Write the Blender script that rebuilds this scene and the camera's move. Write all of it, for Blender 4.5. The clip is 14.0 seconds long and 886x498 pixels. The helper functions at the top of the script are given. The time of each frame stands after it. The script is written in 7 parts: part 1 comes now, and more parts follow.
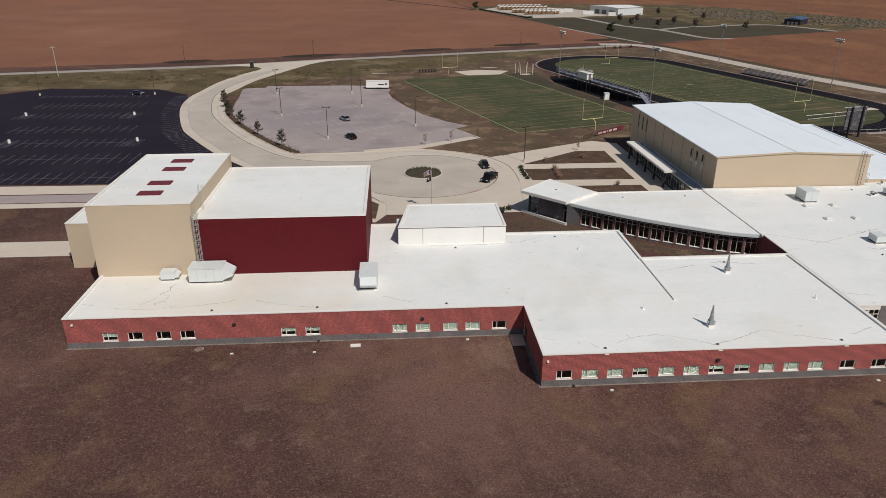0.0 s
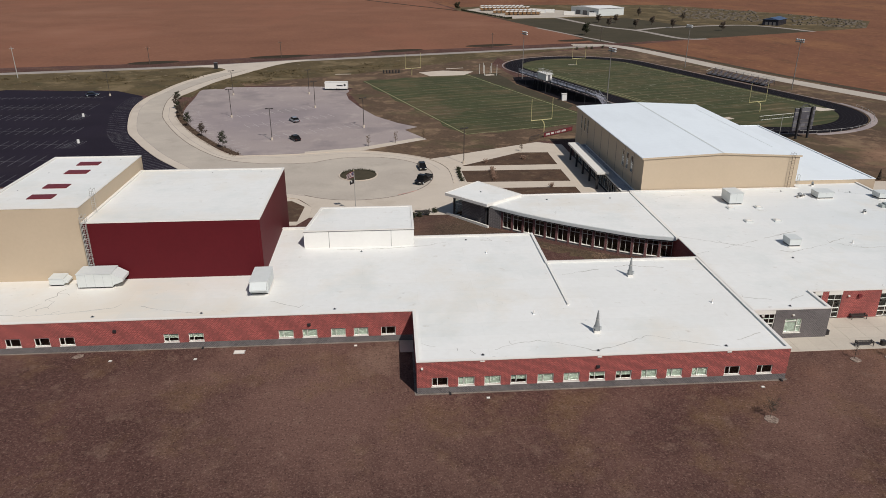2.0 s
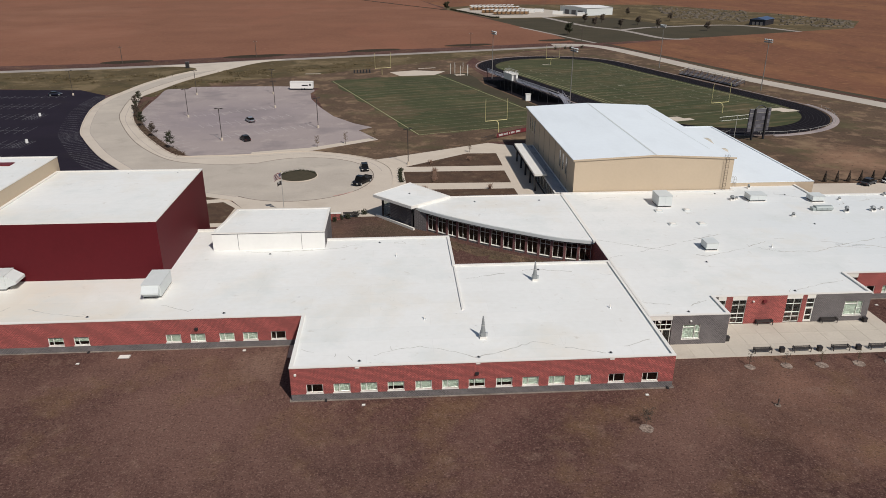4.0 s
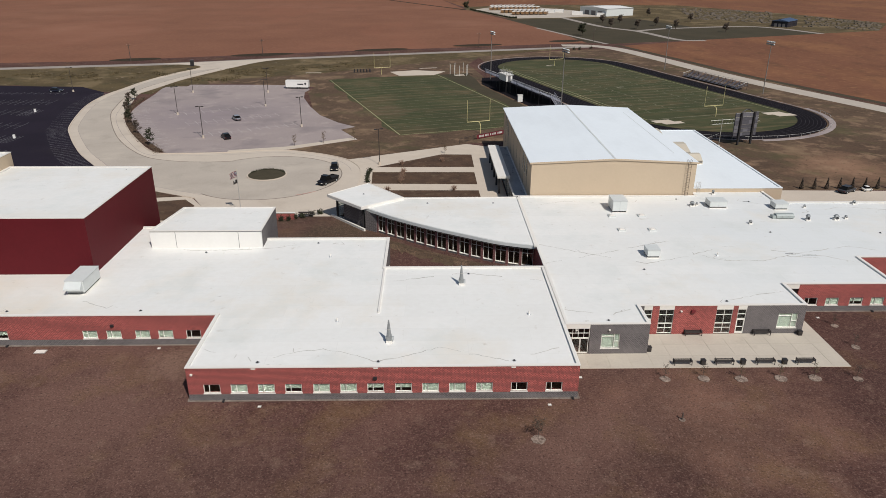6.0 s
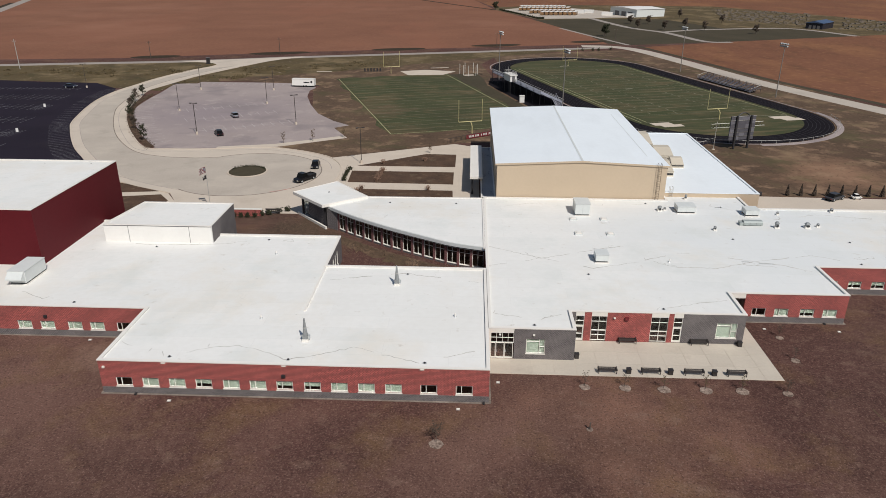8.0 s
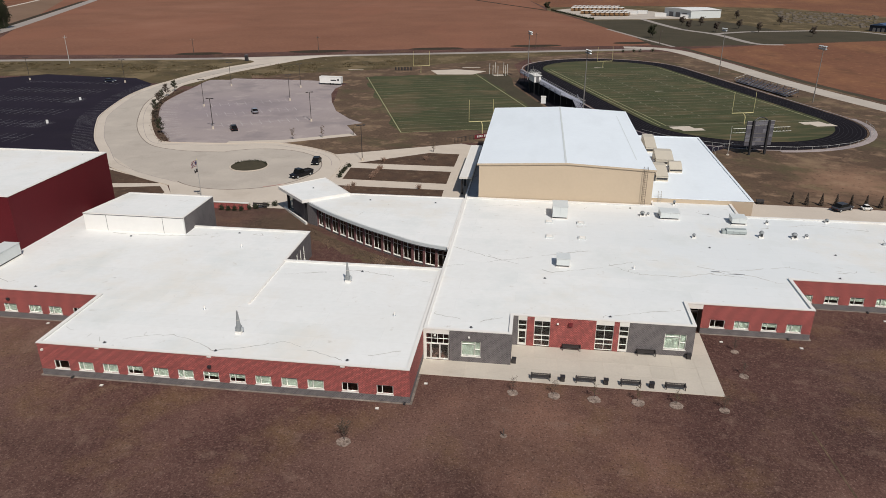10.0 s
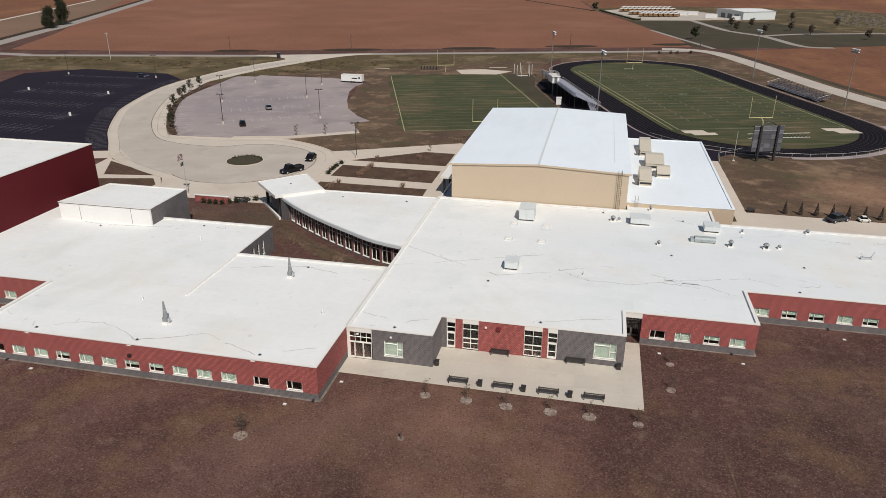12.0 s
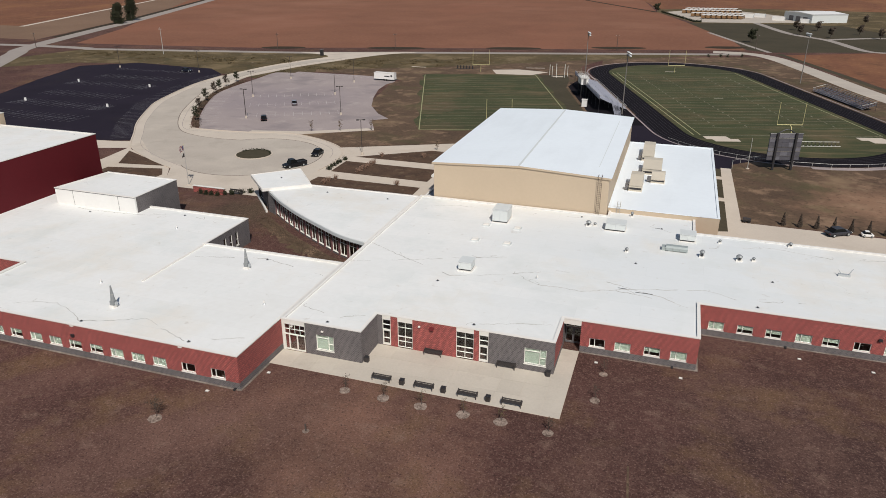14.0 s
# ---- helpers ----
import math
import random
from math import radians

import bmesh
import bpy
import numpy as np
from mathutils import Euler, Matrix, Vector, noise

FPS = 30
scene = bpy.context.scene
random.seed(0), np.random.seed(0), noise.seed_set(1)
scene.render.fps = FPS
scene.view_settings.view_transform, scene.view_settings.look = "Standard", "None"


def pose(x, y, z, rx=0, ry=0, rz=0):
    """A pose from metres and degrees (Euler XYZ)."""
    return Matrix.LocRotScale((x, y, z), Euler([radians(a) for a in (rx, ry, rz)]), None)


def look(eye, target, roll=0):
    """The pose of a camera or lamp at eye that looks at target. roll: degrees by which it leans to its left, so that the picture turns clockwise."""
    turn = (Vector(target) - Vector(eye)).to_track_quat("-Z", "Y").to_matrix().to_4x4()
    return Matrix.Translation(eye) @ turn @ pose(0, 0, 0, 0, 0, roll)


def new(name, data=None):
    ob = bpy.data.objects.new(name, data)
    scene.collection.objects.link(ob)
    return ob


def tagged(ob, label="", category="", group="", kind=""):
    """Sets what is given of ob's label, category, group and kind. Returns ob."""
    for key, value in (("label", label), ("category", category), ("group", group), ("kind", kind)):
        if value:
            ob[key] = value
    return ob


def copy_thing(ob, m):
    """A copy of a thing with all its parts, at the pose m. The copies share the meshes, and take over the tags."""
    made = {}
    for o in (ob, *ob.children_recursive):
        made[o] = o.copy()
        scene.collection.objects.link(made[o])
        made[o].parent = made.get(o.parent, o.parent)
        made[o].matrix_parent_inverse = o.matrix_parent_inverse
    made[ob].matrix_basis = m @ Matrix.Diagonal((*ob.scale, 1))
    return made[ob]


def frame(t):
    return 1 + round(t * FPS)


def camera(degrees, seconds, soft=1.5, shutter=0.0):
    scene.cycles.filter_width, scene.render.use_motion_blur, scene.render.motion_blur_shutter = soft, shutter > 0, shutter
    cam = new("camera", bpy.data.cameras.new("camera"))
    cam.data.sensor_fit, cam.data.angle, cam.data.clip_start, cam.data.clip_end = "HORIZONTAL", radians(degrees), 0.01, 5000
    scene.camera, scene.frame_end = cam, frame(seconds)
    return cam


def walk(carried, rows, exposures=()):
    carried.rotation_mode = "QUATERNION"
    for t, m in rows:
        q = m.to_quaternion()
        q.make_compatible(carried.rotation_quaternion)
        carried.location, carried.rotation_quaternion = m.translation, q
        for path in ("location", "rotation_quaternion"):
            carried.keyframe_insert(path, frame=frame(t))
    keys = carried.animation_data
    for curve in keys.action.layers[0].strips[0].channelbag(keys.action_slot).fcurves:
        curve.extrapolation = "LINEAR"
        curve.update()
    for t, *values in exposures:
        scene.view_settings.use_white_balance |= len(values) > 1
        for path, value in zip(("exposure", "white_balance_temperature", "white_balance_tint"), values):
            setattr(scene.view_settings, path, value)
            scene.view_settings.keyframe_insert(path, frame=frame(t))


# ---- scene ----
cam = camera(64.67, 14.0, soft=0.7)
PATH = [
    (0, (-17.047, -67.521, 46.133), (-16.917, -65.681, 45.360), 0.14),
    (0.5, (-13.513, -67.341, 46.087), (-13.383, -65.501, 45.315), 0.13),
    (1, (-9.970, -67.161, 46.037), (-9.839, -65.321, 45.265), 0.12),
    (1.5, (-6.417, -66.979, 45.985), (-6.283, -65.139, 45.214), 0.11),
    (2, (-2.860, -66.793, 45.937), (-2.723, -64.953, 45.166), 0.10),
    (2.5, (0.698, -66.606, 45.890), (0.837, -64.765, 45.119), 0.10),
    (3, (4.253, -66.422, 45.838), (4.395, -64.582, 45.066), 0.10),
    (5.5, (22.459, -65.861, 45.928), (22.521, -64.017, 45.155), 0.21),
    (6, (25.994, -65.648, 45.845), (26.032, -63.804, 45.072), 0.21),
    (6.5, (29.522, -65.422, 45.767), (29.536, -63.578, 44.994), 0.21),
    (7, (33.046, -65.172, 45.693), (33.035, -63.327, 44.919), 0.22),
    (7.5, (36.523, -64.913, 45.620), (36.484, -63.069, 44.847), 0.23),
    (10, (54.441, -62.759, 45.126), (54.201, -60.930, 44.354), 0.14),
    (10.5, (58.209, -61.929, 45.012), (57.930, -60.105, 44.240), 0.13),
    (11, (61.953, -61.081, 44.903), (61.636, -59.263, 44.132), 0.12),
    (11.5, (65.695, -60.195, 44.805), (65.339, -58.385, 44.033), 0.12),
    (12, (69.456, -59.259, 44.724), (69.060, -57.457, 43.952), 0.12),
    (12.5, (73.179, -58.282, 44.666), (72.740, -56.491, 43.894), 0.13),
    (13, (76.891, -57.264, 44.630), (76.407, -55.484, 43.857), 0.15),
    (13.5, (80.618, -56.206, 44.612), (80.088, -54.439, 43.839), 0.19),
    (14, (84.361, -55.122, 44.608), (83.786, -53.370, 43.835), 0.24),
]
walk(cam, [(t, look(eye, target, roll)) for t, eye, target, roll in PATH], [(0.0, -0.11), (3.0, -0.05), (6.5, -0.03), (14.0, 0.0)])


# ---- world and sun ----
SUN_AZ, SUN_EL = 151.0, 48.5   # degrees: the sun's bearing from +y, and its height
world = bpy.data.worlds.new("world")
scene.world = world
world.use_nodes = True
wn = world.node_tree.nodes
sky = wn.new("ShaderNodeTexSky")
sky.sky_type = "NISHITA"
sky.sun_disc = False
sky.sun_elevation = radians(SUN_EL)
sky.sun_rotation = radians(SUN_AZ)
world.node_tree.links.new(sky.outputs[0], wn["Background"].inputs[0])
wn["Background"].inputs[1].default_value = 0.06
sun_data = bpy.data.lights.new("sun", "SUN")
sun_data.energy, sun_data.angle, sun_data.color = 3.7, radians(0.5), (1.0, 0.96, 0.91)
sun = new("sun", sun_data)
sun_way = Vector((math.sin(radians(SUN_AZ)) * math.cos(radians(SUN_EL)), math.cos(radians(SUN_AZ)) * math.cos(radians(SUN_EL)), math.sin(radians(SUN_EL))))
sun.matrix_world = look(sun_way * 200, (0, 0, 0))


# ---- materials ----
def material(name, color, rough=0.8, dark=None, scale=0.6, fine=12.0, metal=0.0, bump=0.15, mix=0.5, coarse=None, spec=0.5, detail=5.0):
    """Principled surface: base colour varied by noise at two sizes (cycles per metre), with fine relief."""
    m = bpy.data.materials.new(name)
    m.use_nodes = True
    nt = m.node_tree
    n, l = nt.nodes, nt.links
    bsdf = n["Principled BSDF"]
    bsdf.inputs["Roughness"].default_value = rough
    bsdf.inputs["Metallic"].default_value = metal
    bsdf.inputs["Specular IOR Level"].default_value = spec
    geo = n.new("ShaderNodeNewGeometry")
    a = n.new("ShaderNodeTexNoise")
    a.inputs["Scale"].default_value, a.inputs["Detail"].default_value, a.inputs["Roughness"].default_value = scale, detail, 0.6
    b = n.new("ShaderNodeTexNoise")
    b.inputs["Scale"].default_value, b.inputs["Detail"].default_value = fine, 3.0
    for tex in (a, b):
        l.new(geo.outputs["Position"], tex.inputs["Vector"])
    dark = dark or tuple(c * 0.7 for c in color)
    ramp = n.new("ShaderNodeMix")
    ramp.data_type = "RGBA"
    ramp.inputs[6].default_value, ramp.inputs[7].default_value = (*dark, 1), (*color, 1)
    sharp = n.new("ShaderNodeMapRange")
    sharp.inputs[1].default_value, sharp.inputs[2].default_value = 0.5 - mix * 0.5, 0.5 + mix * 0.5
    add = n.new("ShaderNodeMath")
    add.operation = "MULTIPLY_ADD"
    add.inputs[1].default_value = 0.4
    l.new(b.outputs[0], add.inputs[0])
    low = n.new("ShaderNodeMath")
    low.operation = "MULTIPLY_ADD"
    low.inputs[1].default_value, low.inputs[2].default_value = 0.6, 0.0
    l.new(a.outputs[0], low.inputs[0])
    l.new(low.outputs[0], add.inputs[2])
    l.new(add.outputs[0], sharp.inputs[0])
    l.new(sharp.outputs[0], ramp.inputs[0])
    l.new(ramp.outputs[2], bsdf.inputs["Base Color"])
    if bump:
        bp = n.new("ShaderNodeBump")
        bp.inputs["Strength"].default_value, bp.inputs["Distance"].default_value = bump, 0.05
        l.new(b.outputs[0], bp.inputs["Height"])
        l.new(bp.outputs[0], bsdf.inputs["Normal"])
    return m


M_LAWN = material("dry_lawn", (0.122, 0.0605, 0.050), 0.95, (0.044, 0.0225, 0.0185), 0.06, 3.4, bump=0.3, mix=0.4, spec=0.1)
M_VERGE = material("rough_grass", (0.15, 0.11, 0.055), 0.95, (0.06, 0.045, 0.027), 0.08, 1.2, bump=0.5, spec=0.1)
M_GRASS = material("worn_grass", (0.165, 0.108, 0.070), 0.95, (0.062, 0.042, 0.030), 0.06, 1.6, bump=0.5, mix=0.45, spec=0.1)
M_CROP = material("ripe_crop", (0.255, 0.120, 0.074), 0.95, (0.165, 0.075, 0.047), 0.02, 0.5, bump=0.6, spec=0.1)
M_CROP3 = material("stubble", (0.235, 0.150, 0.100), 0.95, (0.15, 0.095, 0.064), 0.02, 0.5, bump=0.6, spec=0.1)
M_CROP2 = material("dark_crop", (0.215, 0.098, 0.056), 0.95, (0.135, 0.060, 0.037), 0.02, 0.5, bump=0.6, spec=0.1)
M_CONC = material("pale_concrete", (0.60, 0.52, 0.43), 0.85, (0.49, 0.42, 0.345), 0.12, 3.0, bump=0.1, spec=0.2)
M_LANEC = material("lane_concrete", (0.50, 0.44, 0.37), 0.85, (0.40, 0.345, 0.29), 0.1, 2.5, bump=0.1, spec=0.2)
M_WALK = material("walk_concrete", (0.605, 0.52, 0.425), 0.85, (0.50, 0.425, 0.345), 0.3, 4.0, bump=0.1, spec=0.2)
M_LOT = material("grey_concrete", (0.385, 0.322, 0.30), 0.85, (0.29, 0.24, 0.228), 0.06, 2.0, bump=0.1, spec=0.2)
M_ASPH = material("fresh_asphalt", (0.027, 0.021, 0.032), 0.95, (0.015, 0.012, 0.018), 0.07, 8.0, bump=0.2, spec=0.08)
M_TRACK = material("track_rubber", (0.015, 0.0125, 0.0155), 0.95, (0.010, 0.0085, 0.0105), 0.1, 6.0, bump=0.2, spec=0.05)
M_TURF = material("field_turf", (0.085, 0.090, 0.043), 0.95, (0.042, 0.045, 0.025), 0.05, 2.5, bump=0.4, spec=0.1)
M_ROAD = material("country_road", (0.35, 0.30, 0.26), 0.9, (0.26, 0.225, 0.195), 0.08, 2.0)
M_ROOF = material("white_roof_membrane", (0.82, 0.815, 0.785), 0.6, (0.745, 0.73, 0.69), 0.12, 1.2, bump=0.04, spec=0.25)
M_ROOFG = material("gym_roof_metal", (0.815, 0.86, 0.88), 0.5, (0.76, 0.80, 0.82), 0.1, 1.0, bump=0.02, spec=0.3)
M_COPE = material("coping_metal", (0.82, 0.79, 0.73), 0.45, (0.74, 0.70, 0.64), 0.4, 4.0, bump=0.0)
M_TAN = material("tan_panel", (0.54, 0.43, 0.31), 0.65, (0.49, 0.39, 0.28), 0.2, 2.0, bump=0.02, spec=0.25)
M_RED = material("dark_red_panel", (0.108, 0.010, 0.0145), 0.6, (0.088, 0.0085, 0.0118), 0.2, 2.0, bump=0.02, spec=0.15)
M_WHITE = material("white_panel", (0.80, 0.78, 0.74), 0.5, (0.74, 0.72, 0.68), 0.3, 2.0, bump=0.02)
M_GREYP = material("grey_panel", (0.16, 0.15, 0.15), 0.6, (0.12, 0.115, 0.115), 0.3, 2.0, bump=0.03)
M_DARK = material("dark_metal", (0.03, 0.028, 0.03), 0.5, scale=1, fine=8, bump=0)


def brick(name, color, dark, mortar, w=0.40, h=0.20):
    """Coursed brick on upright walls, with varied bricks and recessed joints."""
    m = material(name, color, 0.85, dark, 0.5, 5.0, bump=0)
    nt = m.node_tree
    n, l = nt.nodes, nt.links
    geo = n.new("ShaderNodeNewGeometry")
    sep, add, com = n.new("ShaderNodeSeparateXYZ"), n.new("ShaderNodeMath"), n.new("ShaderNodeCombineXYZ")
    l.new(geo.outputs["Position"], sep.inputs[0])
    l.new(sep.outputs[0], add.inputs[0])
    l.new(sep.outputs[1], add.inputs[1])
    l.new(add.outputs[0], com.inputs[0])
    l.new(sep.outputs[2], com.inputs[1])
    tex = n.new("ShaderNodeTexBrick")
    tex.inputs["Scale"].default_value, tex.inputs["Mortar Size"].default_value = 1.0, 0.03
    tex.inputs["Brick Width"].default_value, tex.inputs["Row Height"].default_value = w, h
    tex.inputs["Color1"].default_value = (1.12, 1.12, 1.12, 1)
    tex.inputs["Color2"].default_value = (0.72, 0.72, 0.72, 1)
    tex.inputs["Mortar"].default_value = (*[a / b for a, b in zip(mortar, color)], 1)
    l.new(com.outputs[0], tex.inputs["Vector"])
    mul = n.new("ShaderNodeMix")
    mul.data_type, mul.blend_type = "RGBA", "MULTIPLY"
    mul.inputs[0].default_value = 1.0
    bsdf = n["Principled BSDF"]
    l.new(bsdf.inputs["Base Color"].links[0].from_socket, mul.inputs[6])
    l.new(tex.outputs["Color"], mul.inputs[7])
    l.new(mul.outputs[2], bsdf.inputs["Base Color"])
    bp = n.new("ShaderNodeBump")
    bp.inputs["Strength"].default_value, bp.inputs["Distance"].default_value, bp.invert = 0.5, 0.01, True
    l.new(tex.outputs["Fac"], bp.inputs["Height"])
    l.new(bp.outputs[0], bsdf.inputs["Normal"])
    return m


def overlay(m, color, scale, width, amount=0.7, detail=4.0, mask_scale=0.05, mask_at=0.5):
    """Thin wandering lines along the contours of a noise, broken up by a second noise: dirt left by drying puddles."""
    nt = m.node_tree
    n, l = nt.nodes, nt.links
    bsdf = n["Principled BSDF"]
    geo, a, c = n.new("ShaderNodeNewGeometry"), n.new("ShaderNodeTexNoise"), n.new("ShaderNodeTexNoise")
    a.inputs["Scale"].default_value, a.inputs["Detail"].default_value = scale, detail
    c.inputs["Scale"].default_value, c.inputs["Detail"].default_value = mask_scale, 6.0
    l.new(geo.outputs["Position"], a.inputs["Vector"])
    l.new(geo.outputs["Position"], c.inputs["Vector"])
    sub, ab, mr, mk, mu = n.new("ShaderNodeMath"), n.new("ShaderNodeMath"), n.new("ShaderNodeMapRange"), n.new("ShaderNodeMapRange"), n.new("ShaderNodeMath")
    sub.operation, ab.operation, mu.operation = "SUBTRACT", "ABSOLUTE", "MULTIPLY"
    sub.inputs[1].default_value = 0.5
    mr.inputs[1].default_value, mr.inputs[2].default_value, mr.inputs[3].default_value, mr.inputs[4].default_value = 0.0, width, amount, 0.0
    mk.inputs[1].default_value, mk.inputs[2].default_value = mask_at, mask_at + 0.08
    l.new(a.outputs[0], sub.inputs[0])
    l.new(sub.outputs[0], ab.inputs[0])
    l.new(ab.outputs[0], mr.inputs[0])
    l.new(c.outputs[0], mk.inputs[0])
    l.new(mr.outputs[0], mu.inputs[0])
    l.new(mk.outputs[0], mu.inputs[1])
    mix = n.new("ShaderNodeMix")
    mix.data_type = "RGBA"
    mix.inputs[7].default_value = (*color, 1)
    l.new(mu.outputs[0], mix.inputs[0])
    l.new(bsdf.inputs["Base Color"].links[0].from_socket, mix.inputs[6])
    l.new(mix.outputs[2], bsdf.inputs["Base Color"])
    return m


def blotch(m, color, scale, at, soft=0.12, amount=0.8, detail=6.0, stretch=(1, 1, 1), turn=0.0):
    """Patches of another colour where a noise is high; turn lays stretched patches along a direction."""
    nt = m.node_tree
    n, l = nt.nodes, nt.links
    bsdf = n["Principled BSDF"]
    geo, mp, a, mr = n.new("ShaderNodeNewGeometry"), n.new("ShaderNodeMapping"), n.new("ShaderNodeTexNoise"), n.new("ShaderNodeMapRange")
    mp.vector_type = "TEXTURE"
    mp.inputs["Scale"].default_value, mp.inputs["Rotation"].default_value = [1 / k for k in stretch], (0, 0, radians(turn))
    a.inputs["Scale"].default_value, a.inputs["Detail"].default_value, a.inputs["Roughness"].default_value = scale, detail, 0.65
    mr.inputs[1].default_value, mr.inputs[2].default_value, mr.inputs[4].default_value = at, at + soft, amount
    l.new(geo.outputs["Position"], mp.inputs["Vector"])
    l.new(mp.outputs[0], a.inputs["Vector"])
    l.new(a.outputs[0], mr.inputs[0])
    mix = n.new("ShaderNodeMix")
    mix.data_type = "RGBA"
    mix.inputs[7].default_value = (*color, 1)
    l.new(mr.outputs[0], mix.inputs[0])
    l.new(bsdf.inputs["Base Color"].links[0].from_socket, mix.inputs[6])
    l.new(mix.outputs[2], bsdf.inputs["Base Color"])
    return m


def patch(m, color, x, y, reach, amount, ragged=0.5):
    """One patch of another colour round a place, mostly worn ground, with a ragged edge."""
    nt = m.node_tree
    n, l = nt.nodes, nt.links
    bsdf = n["Principled BSDF"]
    geo, dist, noise, add, mr = n.new("ShaderNodeNewGeometry"), n.new("ShaderNodeVectorMath"), n.new("ShaderNodeTexNoise"), n.new("ShaderNodeMath"), n.new("ShaderNodeMapRange")
    dist.operation = "DISTANCE"
    dist.inputs[1].default_value = (x, y, 0)
    noise.inputs["Scale"].default_value, noise.inputs["Detail"].default_value, noise.inputs["Roughness"].default_value = 2.2 / reach, 9.0, 0.68
    add.operation = "MULTIPLY_ADD"
    add.inputs[1].default_value = reach * ragged * 4
    mr.inputs[1].default_value, mr.inputs[2].default_value = reach * (1 + 2 * ragged), reach * (0.2 + 2 * ragged)
    mr.inputs[4].default_value = amount
    l.new(geo.outputs["Position"], dist.inputs[0])
    l.new(geo.outputs["Position"], noise.inputs["Vector"])
    l.new(noise.outputs[0], add.inputs[0])
    l.new(dist.outputs["Value"], add.inputs[2])
    l.new(add.outputs[0], mr.inputs[0])
    mix = n.new("ShaderNodeMix")
    mix.data_type = "RGBA"
    mix.inputs[7].default_value = (*color, 1)
    l.new(mr.outputs[0], mix.inputs[0])
    l.new(bsdf.inputs["Base Color"].links[0].from_socket, mix.inputs[6])
    l.new(mix.outputs[2], bsdf.inputs["Base Color"])
    return m


def glass(name, tint):
    m = bpy.data.materials.new(name)
    m.use_nodes = True
    b = m.node_tree.nodes["Principled BSDF"]
    b.inputs["Base Color"].default_value = (*tint, 1)
    b.inputs["Roughness"].default_value, b.inputs["IOR"].default_value = 0.03, 1.45
    b.inputs["Transmission Weight"].default_value = 1.0
    return m


M_BRICK = brick("red_brick", (0.535, 0.134, 0.112), (0.40, 0.094, 0.081), (0.19, 0.062, 0.055), 0.30, 0.15)
M_BASE = brick("charcoal_brick", (0.135, 0.118, 0.117), (0.082, 0.073, 0.073), (0.225, 0.20, 0.193), 0.30, 0.15)
M_GLASS = glass("window_glass", (0.75, 0.80, 0.80))
M_CARGLASS = material("car_glass", (0.010, 0.010, 0.010), 0.15, scale=1, fine=4, bump=0, spec=0.15)
M_FRAME = material("white_window_frame", (0.80, 0.77, 0.70), 0.5, (0.72, 0.69, 0.62), 1.0, 8.0, bump=0)
M_BLIND = material("pale_green_blind", (0.345, 0.38, 0.305), 0.8, (0.315, 0.35, 0.28), 0.6, 2.0, bump=0)
M_GALV = material("galvanised_metal", (0.55, 0.57, 0.57), 0.45, (0.42, 0.44, 0.44), 1.5, 9.0, metal=0.3, bump=0.05)
M_ZINC = material("weathered_zinc", (0.33, 0.34, 0.34), 0.5, (0.22, 0.23, 0.23), 2.0, 9.0, metal=0.3, bump=0.05)
M_MAST = material("weathered_mast_steel", (0.24, 0.22, 0.20), 0.6, (0.18, 0.165, 0.15), 0.7, 5.0, metal=0.1, bump=0)
M_UNIT = material("pale_unit_metal", (0.66, 0.68, 0.66), 0.5, (0.58, 0.60, 0.58), 0.8, 5.0, bump=0.03)
M_TANUNIT = material("tan_unit_metal", (0.56, 0.50, 0.40), 0.55, (0.48, 0.43, 0.35), 0.8, 5.0, bump=0.03)
M_HATCH = material("red_hatch", (0.17, 0.02, 0.025), 0.5, (0.13, 0.016, 0.02), 1, 6, bump=0)
M_LOWROOF = material("grey_low_roof", (0.42, 0.44, 0.46), 0.7, (0.28, 0.30, 0.33), 0.25, 2.0, bump=0.05)
M_POLE = material("bronze_pole", (0.045, 0.035, 0.03), 0.5, scale=1, fine=5, bump=0)
M_STEEL = material("pale_steel", (0.52, 0.50, 0.46), 0.5, (0.40, 0.39, 0.36), 0.7, 5, metal=0.2, bump=0)
M_YELLOW = material("yellow_paint", (0.60, 0.53, 0.26), 0.5, (0.52, 0.45, 0.21), 1, 6, bump=0)
M_MULCH = material("pale_mulch", (0.40, 0.31, 0.25), 0.95, (0.075, 0.048, 0.038), 1.2, 5.0, bump=0.5, mix=0.3, spec=0.1)
M_BED = material("planting_bed", (0.125, 0.076, 0.050), 0.95, (0.050, 0.033, 0.025), 0.35, 3.5, bump=0.5, mix=0.4, spec=0.1)

M_BARK = material("bark", (0.10, 0.075, 0.06), 0.9, scale=2, fine=14, bump=0.4)
M_LEAF = material("dark_leaves", (0.050, 0.052, 0.028), 0.85, (0.020, 0.022, 0.014), 1.2, 9, bump=0, spec=0.15)
M_DRYLEAF = material("dry_leaves", (0.17, 0.11, 0.055), 0.85, (0.07, 0.05, 0.03), 1.2, 9, bump=0)
M_CONIFER = material("conifer_needles", (0.085, 0.056, 0.038), 0.9, (0.032, 0.026, 0.018), 2, 10, bump=0)
M_BLACKCAR = material("black_car_paint", (0.011, 0.010, 0.011), 0.3, (0.009, 0.008, 0.009), 1, 4, bump=0, spec=0.3)
M_SILVER = material("silver_car_paint", (0.42, 0.43, 0.46), 0.28, (0.38, 0.39, 0.42), 1, 4, metal=0.5, bump=0)
M_NAVY = material("dark_blue_paint", (0.018, 0.02, 0.035), 0.25, scale=1, fine=4, bump=0)
